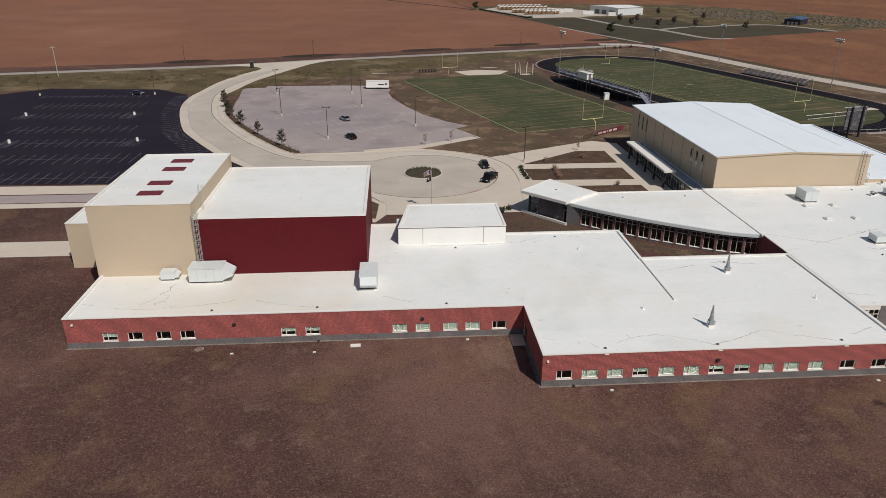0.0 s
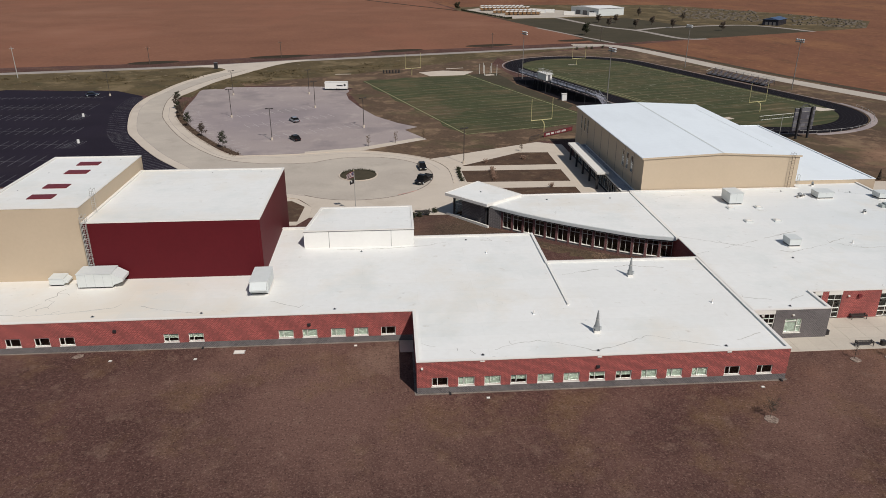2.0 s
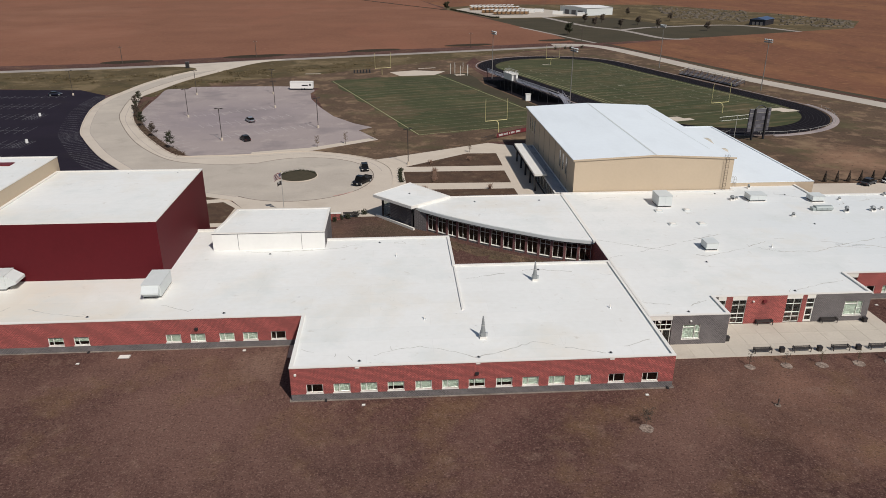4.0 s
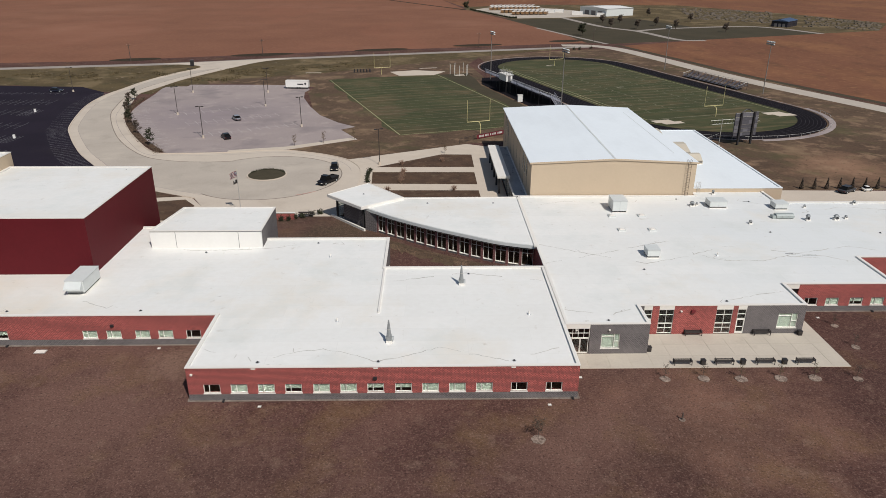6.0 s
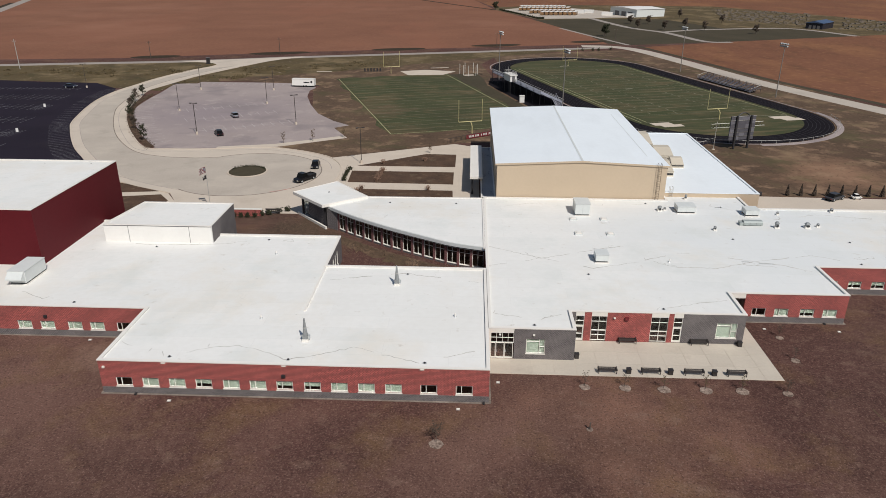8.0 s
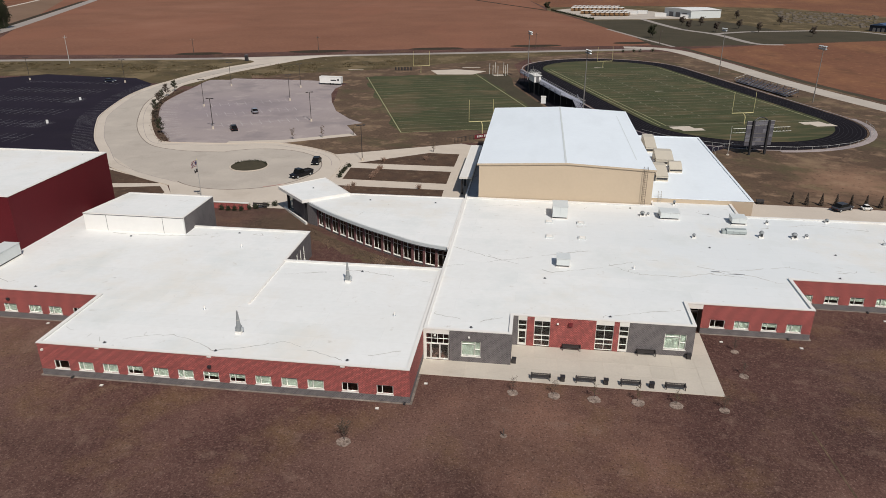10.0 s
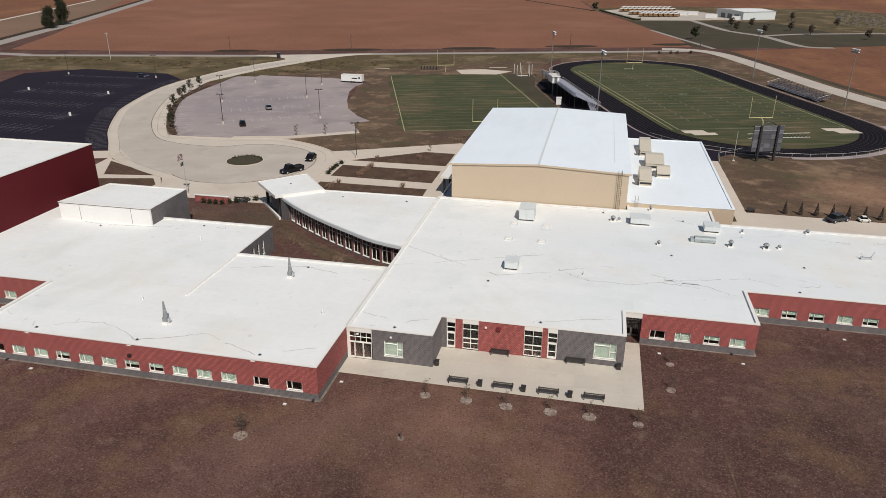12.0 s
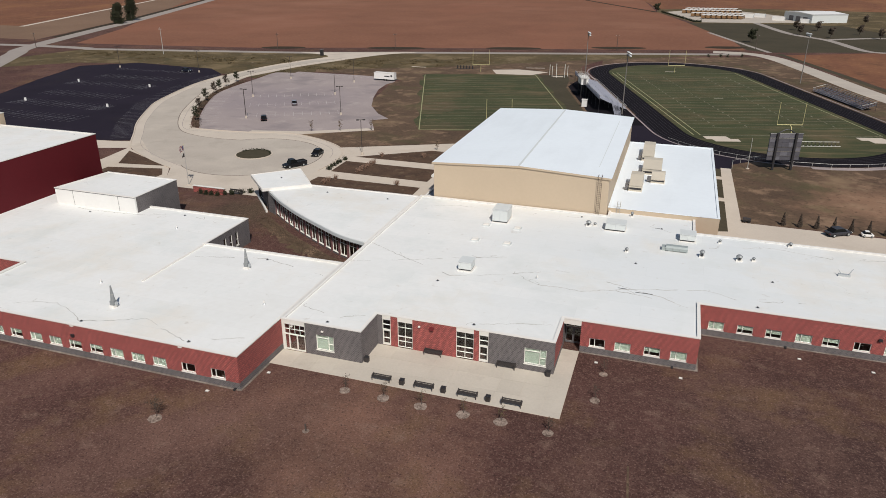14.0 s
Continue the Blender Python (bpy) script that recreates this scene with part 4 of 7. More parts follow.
for i in [4, *range(6, len(west))]:
    wall_run(wing, west[i], west[(i + 1) % len(west)], 0, 4.18, M_BASE if i in (5, 6) else M_BRICK, (), 0.31)
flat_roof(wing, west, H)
part("roof_curb", Shape().box(19.35, 13.1, 4.06, 19.6, 27.3, 4.26), M_COPE, wing, "raised white roof joint")
for x in (6.6, 20.0, 35.2):
    part("wall_vent", Shape().box(x - 0.25, 0.22, 4.0, x + 0.25, 0.3, 4.12), M_COPE, wing, "small pale overflow scupper")
for x, y in ((19.9, 0.3), (-38.0, 12.6), (-14.0, 12.6)):
    part("wall_light", Shape().box(x - 0.2, y - 0.22, 2.65, x + 0.2, y, 2.95), M_DARK, wing, "dark wall light")
for x, y in ((-0.2, 0.3), (-57.9, 12.6)):
    part("wall_camera", Shape().box(x - 0.12, y - 0.2, 3.3, x + 0.12, y, 3.5), M_FRAME, wing, "white wall camera")
part("door", Shape().box(-0.86, 10.1, 0.05, -0.80, 11.2, 2.2), M_DARK, wing, "dark steel side door")

# ---- school: wing with the patio ----
east = [(42.6, 9.6), (53.1, 9.6), (53.1, 14.4), (75.0, 14.4), (75.0, 20.6), (90.6, 20.6), (90.6, 29.8), (150.0, 29.8), (150.0, 55.4), (90.1, 55.4), (90.1, 63.0), (76.1, 63.0), (76.1, 59.3), (42.6, 59.3)]
wing2 = thing("classroom_wing", "low school wing of red and charcoal brick with white roof", "school building", (42.6, 9.6, 0))


def storefront(parent, m, w, kind):
    """Glazed bay under a white panel: 'door' pair, 'tall' window, or 'single' door with a transom."""
    part("panel", Shape().box(0, -0.02, 3.6, w, 0.1, 4.18, m), M_FRAME, parent, "white panel over the glazing")
    top = 3.6
    if kind == "tall":
        window(parent, m @ Matrix.Translation((0, 0, 1.6)), w, 2.0, "d", (0.5,), ((0, 0.62), (1, 0.62)), False, 0.045)
        window(parent, m @ Matrix.Translation((0, 0, 0.12)), w, 1.46, "d", (0.5,), ((0, 0.55), (1, 0.55)), False, 0.06)
    elif kind == "single":
        window(parent, m @ Matrix.Translation((0, 0, 2.2)), w, top - 2.2, "d", (), ((0, 0.5),), False)
        door = part("door", Shape().box(0.02, 0.05, 0.06, 0.16, 0.13, 2.18, m).box(w - 0.16, 0.05, 0.06, w - 0.02, 0.13, 2.18, m).box(0.16, 0.05, 2.02, w - 0.16, 0.13, 2.18, m).box(0.16, 0.05, 0.06, w - 0.16, 0.13, 0.36, m).box(0.16, 0.05, 1.0, w - 0.16, 0.13, 1.1, m), M_FRAME, parent, "white framed glass door")
        part("pane", Shape().box(0.16, 0.08, 0.36, w - 0.16, 0.095, 2.02, m), M_GLASS, door).visible_shadow = False
        part("door_handle", Shape().box(w - 0.13, -0.02, 0.95, w - 0.08, 0.05, 1.25, m), M_GALV, door)
    else:
        window(parent, m @ Matrix.Translation((0, 0, 2.25)), w, top - 2.25, "d", (0.25, 0.5, 0.75), ((0, 0.5), (1, 0.5), (2, 0.5), (3, 0.5)), False, 0.05)
        for a, b in ((0.0, 0.22), (0.22, 0.6), (0.6, 0.98)):
            x0, x1 = w * a + 0.02, w * b - 0.02
            door = part("door", Shape().box(x0, 0.05, 0.06, x0 + 0.06, 0.13, 2.24, m).box(x1 - 0.06, 0.05, 0.06, x1, 0.13, 2.24, m).box(x0 + 0.06, 0.05, 2.14, x1 - 0.06, 0.13, 2.24, m).box(x0 + 0.06, 0.05, 0.06, x1 - 0.06, 0.13, 0.24, m), M_FRAME, parent, "white framed glass door")
            part("pane", Shape().box(x0 + 0.06, 0.08, 0.24, x1 - 0.06, 0.095, 2.14, m), M_GLASS, door).visible_shadow = False
            if a:
                part("door_handle", Shape().box(x0 + 0.12, -0.02, 0.95, x0 + 0.17, 0.05, 1.25, m), M_GALV, door)


# charcoal bay with the first door
BIG = (0.70,)
windowed(wing2, (45.75, 9.6), east[1], 0, 4.18, M_BASE, [(1.45, 0.85, 2.3, 2.0, "b", BIG, ((0, 0.8), (1, 0.45)))], 0.31)
storefront(wing2, pose(42.9, 9.6, 0), 2.8, "pair")
wall_run(wing2, (42.6, 9.6), (42.9, 9.6), 0, 4.18, M_FRAME)
wall_run(wing2, east[1], east[2], 0, 4.18, M_BASE)
# patio front
bays = ((53.75, 1.1, "single"), (55.75, 1.95, "tall"), (63.25, 2.15, "tall"), (66.05, 1.15, "single"))
x = 53.1
for bx, w, kind in bays:
    wall_run(wing2, (x, 14.4), (bx, 14.4), 0, 4.18, M_BASE if x == 53.1 else M_BRICK)
    storefront(wing2, pose(bx, 14.4, 0), w, kind)
    x = bx + w
windowed(wing2, (x, 14.4), east[3], 0, 4.18, M_BASE, [(71.5 - x, 0.9, 2.6, 2.1, "b", BIG, ((0, 0.8), (1, 0.45)))])
part("wall_light", Shape().box(59.9, 14.15, 3.2, 60.4, 14.4, 3.6), M_HATCH, wing2, "dark red round wall light")
for lx, ly in ((48.1, 9.6), (44.0, 9.6), (58.6, 14.4)):
    part("wall_light", Shape().box(lx - 0.12, ly - 0.22, 3.35, lx + 0.12, ly, 3.5), M_FRAME, wing2, "small white wall light")
brick_wall(wing2, (75.0, 14.702), east[4], (), 0.0)
wall_run(wing2, (75.0, 20.6), (77.1, 20.6), 3.5, 4.18, M_FRAME, label="white lintel over the recessed door")
wall_run(wing2, (77.1, 22.6), (77.1, 20.902), 0, 3.55, M_BASE)
wall_run(wing2, (75.0, 20.602), (75.0, 22.6), 0, 3.55, M_BASE)
window(wing2, pose(75.05, 22.3, 2.3), 2.0, 1.4, "d", (0.5,), (), False)
for dx in (75.08, 76.08):
    door = part("door", Shape().plate(pose(dx, 22.3, 0), [0, 0.1, 0.86, 0.96], [0.04, 0.3, 2.1, 2.26], lambda u, z: not (0.1 < u < 0.86 and 0.3 < z < 2.1), 0.05, 0.12), M_GREYP, wing2, "grey framed glass door")
    part("pane", Shape().box(dx + 0.1, 22.38, 0.3, dx + 0.86, 22.395, 2.1), M_GLASS, door).visible_shadow = False
brick_wall(wing2, (77.1, 20.6), east[5], row_specs(77.1, (78.2, 81.2, 84.6, 87.6), "dbhb"), 0.31)
brick_wall(wing2, east[5], east[6], (), 0.0)
brick_wall(wing2, east[6], east[7], row_specs(90.6, (92.0, 95.4, 98.7, 102.1, 105.1, 108.5, 111.8, 114.9, 118.3, 121.4), "bhhbhdbbhb"), 0.31)
for i in range(7, len(east)):
    wall_run(wing2, east[i], east[(i + 1) % len(east)], 0, 4.18, M_BRICK, (), 0.31)
flat_roof(wing2, east, H)
part("wall_light", Shape().box(110.9, 29.55, 2.65, 111.3, 29.8, 2.95), M_DARK, wing2, "dark wall light")

# patio of cast slabs
patio = ground_piece("patio", Shape().prism([(42.6, 6.2), (77.1, 6.2), (77.1, 20.5), (75.02, 20.5), (75.02, 14.38), (53.12, 14.38), (53.12, 9.58), (42.6, 9.58)], -0.2, 0.042), M_WALK, "pale concrete patio of large cast slabs", "patio")
SLABS = []
for x0, x1, nx, y0, y1, ny in ((42.62, 53.1, 4, 6.22, 9.56, 1), (53.1, 75.0, 8, 6.22, 14.36, 3), (75.0, 77.08, 1, 6.22, 20.48, 5)):
    for i in range(nx):
        for j in range(ny):
            w, d = (x1 - x0) / nx, (y1 - y0) / ny
            SLABS.append((x0 + w * i, y0 + d * j, w, d))


# ---- tall blocks ----
def ladder(parent, x, y, z0, z1, w=0.5, cage=True, label="pale steel roof ladder", mat=None):
    s = Shape()
    for dx in (-w / 2, w / 2):
        s.tube((x + dx, y - 0.2, z0), (x + dx, y - 0.2, z1 + 1.1), 0.035, n=6)
        s.tube((x + dx, y - 0.2, z1 + 1.1), (x + dx, y + 0.5, z1 + 1.1), 0.03, n=6)
        s.tube((x + dx, y + 0.5, z1 + 1.1), (x + dx, y + 0.5, z1 - 0.1), 0.03, n=6)
    z = z0 + 0.3
    while z < z1 + 0.9:
        s.tube((x - w / 2, y - 0.2, z), (x + w / 2, y - 0.2, z), 0.022, n=5)
        z += 0.32
    ob = part("ladder", s, mat or M_STEEL, parent, label)
    if cage:
        c = Shape()
        z = z0 + 1.2
        hoop = [(x + 0.38 * math.cos(a), y - 0.25 - 0.55 * math.sin(a)) for a in [math.pi * i / 6 for i in range(7)]]
        while z < z1 + 1.0:
            for p, q in zip(hoop, hoop[1:]):
                c.tube((*p, z), (*q, z), 0.03, n=4)
            z += 0.75
        for p in hoop[::2]:
            c.tube((*p, z0 + 1.2), (*p, z1 + 0.9), 0.022, n=4)
        part("cage", c, M_STEEL, ob)


def tall_block(ob, x0, y0, x1, y1, z, mat, roof_mat=M_ROOF, cope_mat=None):
    """Metal-panelled box: walls, roof and coping."""
    poly = [(x0, y0), (x1, y0), (x1, y1), (x0, y1)]
    for i in range(4):
        wall_run(ob, poly[i], poly[(i + 1) % 4], 0, z - 0.12, mat, (), 0.31)
    flat_roof(ob, poly, z, 0.16, roof_mat, 0.12, cope_mat)


hall = thing("auditorium", "tall dark red metal-panelled auditorium with white roof", "auditorium", (-44, 25.4, 0))
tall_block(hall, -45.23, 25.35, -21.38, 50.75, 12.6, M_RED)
tower = thing("stage_tower", "tall tan stage tower with red smoke hatches on its roof", "tower", (-59, 25.6, 0))
tall_block(tower, -59.3, 25.5, -45.27, 52.0, 14.8, M_TAN)
for y in (30.7, 35.6, 43.0, 47.8):
    hatch = part("hatch", Shape().box(-53.9, y - 0.95, 14.5, -50.5, y + 0.95, 14.72), M_HATCH, tower, "dark red smoke hatch")
    part("lid", Shape().box(-53.82, y - 0.87, 14.72, -52.22, y + 0.87, 14.78).box(-52.18, y - 0.87, 14.72, -50.58, y + 0.87, 14.78), M_HATCH, hatch)
ladder(hall, -44.8, 25.35, 4.0, 12.6)
ladder(tower, -44.95, 30.0, 12.4, 14.8, 0.5, False)
# narrow dark strip up the hall's front corner beside the tower
part("corner_strip", Shape().box(-45.2, 25.2, 4.1, -45.08, 25.345, 12.4), M_DARK, hall, "dark narrow strip up the hall's corner")
shed = thing("scene_store", "tan metal-panelled scene store beside the stage tower", "building", (-67.5, 38.3, 0))
tall_block(shed, -68.6, 38.3, -59.36, 50.5, 7.6, M_TAN)

pent = thing("plant_room", "white panelled rooftop plant room with grey sides", "plant room", (-17, 34.6, 4))
part("wall", Shape().box(-16.85, 34.9, 4.0, 0.15, 35.2, 6.8), M_WHITE, pent)
part("wall", Shape().box(-0.15, 35.2, 0.0, 0.17, 45.8, 6.8), M_BASE, pent, "charcoal brick side")
part("wall", Shape().prism([(-16.87, 35.2), (-16.55, 35.2), (-14.75, 45.8), (-15.07, 45.8)], 0.0, 6.8), M_BASE, pent, "charcoal brick side")
part("wall", Shape().box(-14.7, 45.5, 0.0, -0.15, 45.82, 6.8), M_BASE, pent)
part("drip_edge", Shape().box(-16.87, 34.865, 6.70, 0.17, 34.878, 6.77), M_GREYP, pent, "thin grey drip edge")
for sx in (-13.0, -3.4):
    part("panel_joint", Shape().box(sx - 0.03, 34.88, 4.02, sx + 0.03, 34.9, 6.7), M_GREYP, pent)
flat_roof(pent, [(-16.87, 34.88), (0.17, 34.88), (0.17, 45.82), (-15.07, 45.82)], 6.92, 0.10, None, 0.09, None, 0.3)

# ---- gymnasium ----
gym = thing("gymnasium", "large tan gymnasium with a low-pitched white metal roof", "gymnasium", (44.8, 59.4, 0))
GX0, GX1, GY0, GY1, GE, GR = 44.95, 75.8, 59.55, 110.15, 10.62, 11.35
gm = (GX0 + GX1) / 2
for y in (GY0, GY1 - 0.3):
    gable = Shape()
    gable.v = [(x, yy, z) for yy in (y, y + 0.3) for x, z in ((GX0, 0), (GX1, 0), (GX1, GE - 0.05), (gm, GR - 0.05), (GX0, GE - 0.05))]
    gable.f = [(0, 1, 2, 3, 4), (9, 8, 7, 6, 5), (0, 5, 6, 1), (1, 6, 7, 2), (2, 7, 8, 3), (3, 8, 9, 4), (4, 9, 5, 0)]
    part("gable_wall", gable, M_TAN, gym)
wall_run(gym, (GX0, GY1 - 0.3), (GX0, GY0 + 0.3), 0, GE - 0.1, M_TAN, [(GY1 - 0.3 - y - 1.2, GY1 - 0.3 - y, 5.9, 9.3) for y in (65.6, 68.4, 71.2, 98.8, 101.7, 104.6)])
for y in (65.6, 68.4, 71.2, 98.8, 101.7, 104.6):
    window(gym, pose(GX0 - 0.04, y + 1.2, 5.9, 0, 0, -90), 1.2, 3.4, "d", (), ((0, 0.5),), False)
wall_run(gym, (GX1, GY0 + 0.3), (GX1, GY1 - 0.3), 0, GE - 0.1, M_TAN)
for i in range(1, 9):
    y = GY0 + 5.65 * i
    part("panel_seam", Shape().box(GX0 - 0.03, y - 0.06, 3.2, GX0, y + 0.06, GE - 0.1), M_GREYP, gym)
for xa, za, xb, zb in ((GX0 - 0.35, GE - 0.01, gm, GR), (gm, GR, GX1 + 0.35, GE - 0.01)):
    roof = Shape()
    k = 0
    roof.v += [(x, y, z + dz) for dz in (-0.18, 0) for x, y, z in ((xa, GY0 - 0.15, za), (xb, GY0 - 0.15, zb), (xb, GY1 + 0.15, zb), (xa, GY1 + 0.15, za))]
    roof.f += [tuple(k + i for i in q) for q in ((3, 2, 1, 0), (4, 5, 6, 7), (0, 1, 5, 4), (1, 2, 6, 5), (2, 3, 7, 6), (3, 0, 4, 7))]
    part("roof", roof, M_ROOFG, gym, "white metal roof")
part("ridge", Shape().box(gm - 0.18, GY0 - 0.1, GR + 0.0, gm + 0.18, GY1 + 0.1, GR + 0.03), M_UNIT, gym, "grey ridge cap")
for side in (1,):
    x = gm + side * 13.0
    z = GR - (GR - GE) * 13.0 / (gm - GX0)
    part("snow_guard", Shape().box(x - 0.05, GY0 + 6, z - 0.02, x + 0.05, GY1 - 6, z + 0.03), M_UNIT, gym, "thin grey roof rail")
trimline = Shape()
for xa, za, xb, zb in ((GX0 - 0.36, GE, gm, GR), (gm, GR, GX1 + 0.36, GE)):
    k = len(trimline.v)
    trimline.v += [(xa, GY0 - 0.2, za - 0.3), (xb, GY0 - 0.2, zb - 0.3), (xb, GY0 - 0.2, zb + 0.02), (xa, GY0 - 0.2, za + 0.02), (xa, GY0 - 0.152, za - 0.3), (xb, GY0 - 0.152, zb - 0.3), (xb, GY0 - 0.152, zb + 0.02), (xa, GY0 - 0.152, za + 0.02)]
    trimline.f += [tuple(k + i for i in q) for q in ((0, 1, 2, 3), (7, 6, 5, 4), (3, 2, 6, 7), (1, 0, 4, 5))]
part("fascia", trimline, M_TAN, gym)
ladder(gym, 74.3, 59.25, 4.0, 10.0, 0.6, False, "brown steel roof ladder", M_RUST)

annex = thing("locker_annex", "low tan annex beside the gymnasium with white roof", "building", (76, 61, 0))
tall_block(annex, 75.87, 61.7, 93.9, 110.1, 4.95, M_TAN, M_ROOFG, M_ROOFG)
part("roof_rail", Shape().box(91.6, 62.5, 4.65, 91.7, 109, 4.72), M_GALV, annex, "thin grey roof seam")
ladder(annex, 77.6, 61.7, 4.0, 4.9, 0.5, False)

# side aisle and canopy of the gymnasium
aisle = thing("gym_corridor", "low grey-roofed corridor beside the gymnasium", "building", (42.2, 60, 0))
flat_roof(aisle, [(42.2, 62.5), (44.93, 62.5), (44.93, 100.2), (42.2, 100.2)], 3.2, 0.2, M_LOWROOF, 0.12, M_COPE, 0.25)
wall_run(aisle, (42.2, 100.2), (42.2, 60), 0, 3.08, M_DARK, [(u, u + 2.6, 0.3, 2.7) for u in range(1, 38, 3)])
for u in range(1, 38, 3):
    window(aisle, pose(42.2, 100.2 - u, 0.3, 0, 0, -90), 2.6, 2.4, "d", (0.5,), (), False)
wall_run(aisle, (44.93, 100.2), (42.2, 100.2), 0, 3.08, M_BASE)
canopy = thing("canopy", "long white-roofed canopy on dark posts by the gymnasium", "canopy", (40.8, 84, 0))
part("roof", Shape().prism([(40.05, 72.4), (42.5, 72.4), (42.5, 98.2), (40.05, 98.2)], 3.75, 4.05), M_COPE, canopy)
part("fascia", ring_shape([(40.05, 72.4), (42.5, 72.4), (42.5, 98.2), (40.05, 98.2)], -0.06, 0.0, 3.65, 4.08), M_FRAME, canopy)
for y in (73.6, 79.4, 85.2, 91, 96.8):
    part("post", Shape().box(40.3, y - 0.2, 0, 40.7, y + 0.2, 3.76), M_DARK, canopy)

# ---- entrance hall ----
ent = thing("entrance_hall", "curved glazed entrance hall with a white roof", "entrance hall", (28, 47, 0))
arc = smooth([(14.3, 53.4), (19.6, 48.5), (26.1, 43.6), (32.5, 39.55), (37.2, 36.85), (42.55, 35.05)], False, 5)
outline = arc + [(42.55, 58.6), (20.5, 58.3), (18.5, 56.0)]
part("roof", Shape().prism(inset(outline, 0.05), 3.72, 4.18), M_ROOF, ent)
part("fascia", Shape().strip(offset(arc, -0.06), 0.14, 3.60, 4.13), M_UNIT, ent, "pale metal fascia along the curve")
part("coping", Shape().strip([(42.3, 58.5), (20.7, 58.2)], 0.36, 4.0, 4.3), M_COPE, ent)
part("coping", Shape().strip([(42.40, 34.6), (42.40, 58.3)], 0.26, 4.0, 4.34), M_COPE, ent)
wline = smooth([(16.7, 51.7), (20.3, 48.65), (26.65, 43.95), (32.9, 39.98), (37.5, 37.35), (42.5, 35.6)], False, 8)
lens_ = [0.0]
for p, q in zip(wline, wline[1:]):
    lens_.append(lens_[-1] + math.hypot(q[0] - p[0], q[1] - p[1]))


def on_arc(d):
    for i in range(len(wline) - 1):
        if d <= lens_[i + 1] or i == len(wline) - 2:
            t = (d - lens_[i]) / (lens_[i + 1] - lens_[i])
            return (wline[i][0] + t * (wline[i + 1][0] - wline[i][0]), wline[i][1] + t * (wline[i + 1][1] - wline[i][1]))


BAYS = 14
step = lens_[-1] / BAYS
for i in range(BAYS):
    a, b = on_arc(i * step), on_arc((i + 1) * step)
    m, length = frame_of(a, b)
    part("pier", Shape().box(-0.19, -0.08, 0, 0.19, 0.3, 3.12, m), M_PIER, ent, "muted red brick pier")
    part("sill_wall", Shape().box(0.2, 0.02, 0, length - 0.2, 0.25, 0.34, m), M_BASE, ent)
    part("sill", Shape().box(0.2, -0.04, 0.34, length - 0.2, 0.3, 0.42, m), M_FRAME, ent, "white sill")
    window(ent, m @ Matrix.Translation((0.2, 0.02, 0.42)), length - 0.4, 2.7, "d", (0.5,), ((0, 0.74), (1, 0.74)), False, 0.05)
    # header over the windows; soffit shade is put into its dark colour
    part("header", Shape().box(-0.19, 0.06, 3.125, length - 0.195, 0.3, 3.72, m), M_DARK, ent, "header band under the eave, its dark colour standing in for soffit shade")
part("end_wall", Shape().strip([(14.5, 53.0), (16.55, 51.75)], 0.3, 0, 3.72), M_BASE, ent, "charcoal brick wall at the curve's end")
part("back_wall", Shape().strip([(42.4, 57.0), (20.5, 56.8), (17.5, 55.2)], 0.3, 0, 3.7), M_BASE, ent)
porch = thing("entrance_porch", "square white-roofed entrance porch over glazed doors", "porch", (14, 59, 0))
sq = [(7.0, 59.25), (13.9, 52.0), (21.1, 57.45), (14.0, 66.2)]
part("roof", Shape().prism(inset(sq, 0.02), 4.2, 4.62), M_COPE, porch)
part("roof_sheet", Shape().prism(inset(sq, 0.25), 4.62, 4.65), M_ROOF, porch)
part("fascia", ring_shape(sq, -0.1, 0.015, 4.15, 4.68), M_COPE, porch, "pale metal fascia")
part("soffit", Shape().prism(inset(sq, 0.3), 4.12, 4.18), M_GREYP, porch)
inn = inset(sq, 1.2)
for i in (0, 2, 3):
    a, b = inn[i], inn[(i + 1) % 4]
    m, length = frame_of(a, b)
    part("sill_wall", Shape().box(0.1, 0, 0, length - 0.1, 0.2, 0.4, m), M_BASE, porch)
    k = 4
    for j in range(k):
        w = (length - 0.2) / k
        if i == 0 and j > 0:
            part("wall", Shape().box(0.1 + j * w, 0, 0.4, 0.1 + (j + 1) * w - 0.01, 0.2, 4.1, m), M_BASE, porch, "charcoal brick wall beside the doors")
        else:
            window(porch, m @ Matrix.Translation((0.1 + j * w, 0, 0.4)), w - 0.02, 3.7, "d", (), ((0, 0.6),), False)
for p in inn:
    part("post", Shape().box(p[0] - 0.2, p[1] - 0.2, 0, p[0] + 0.2, p[1] + 0.2, 4.14), M_DARK, porch)
part("ledge", Shape().strip([(7.4, 60.2), (14.3, 52.2)], 0.35, 0, 0.45), M_FRAME, porch, "white ledge")

sign = thing("brick_sign_wall", "low red brick wall with a pale cap beside shrubs", "wall", (-2, 58.6, 0))
part("wall", Shape().box(-6.5, 58.4, 0, 0.7, 58.8, 1.25), M_BRICK, sign)
part("cap", Shape().box(-6.6, 58.32, 1.25, 0.8, 58.88, 1.36), M_FRAME, sign)
rail = thing("bench", "dark slatted bench beside a brick wall", "bench", (2.2, 60, 0))
part("seat", Shape().box(1.1, 59.6, 0.42, 4.0, 60.1, 0.5), M_BENCH, rail)
for x in (1.3, 3.8):
    part("leg", Shape().box(x - 0.05, 59.62, 0, x + 0.05, 60.08, 0.42), M_BENCH, rail)
part("backrest", Shape().box(1.1, 60.05, 0.6, 4.0, 60.12, 0.95), M_BENCH, rail)
# ---- rooftop equipment ----
RZ = 4.06


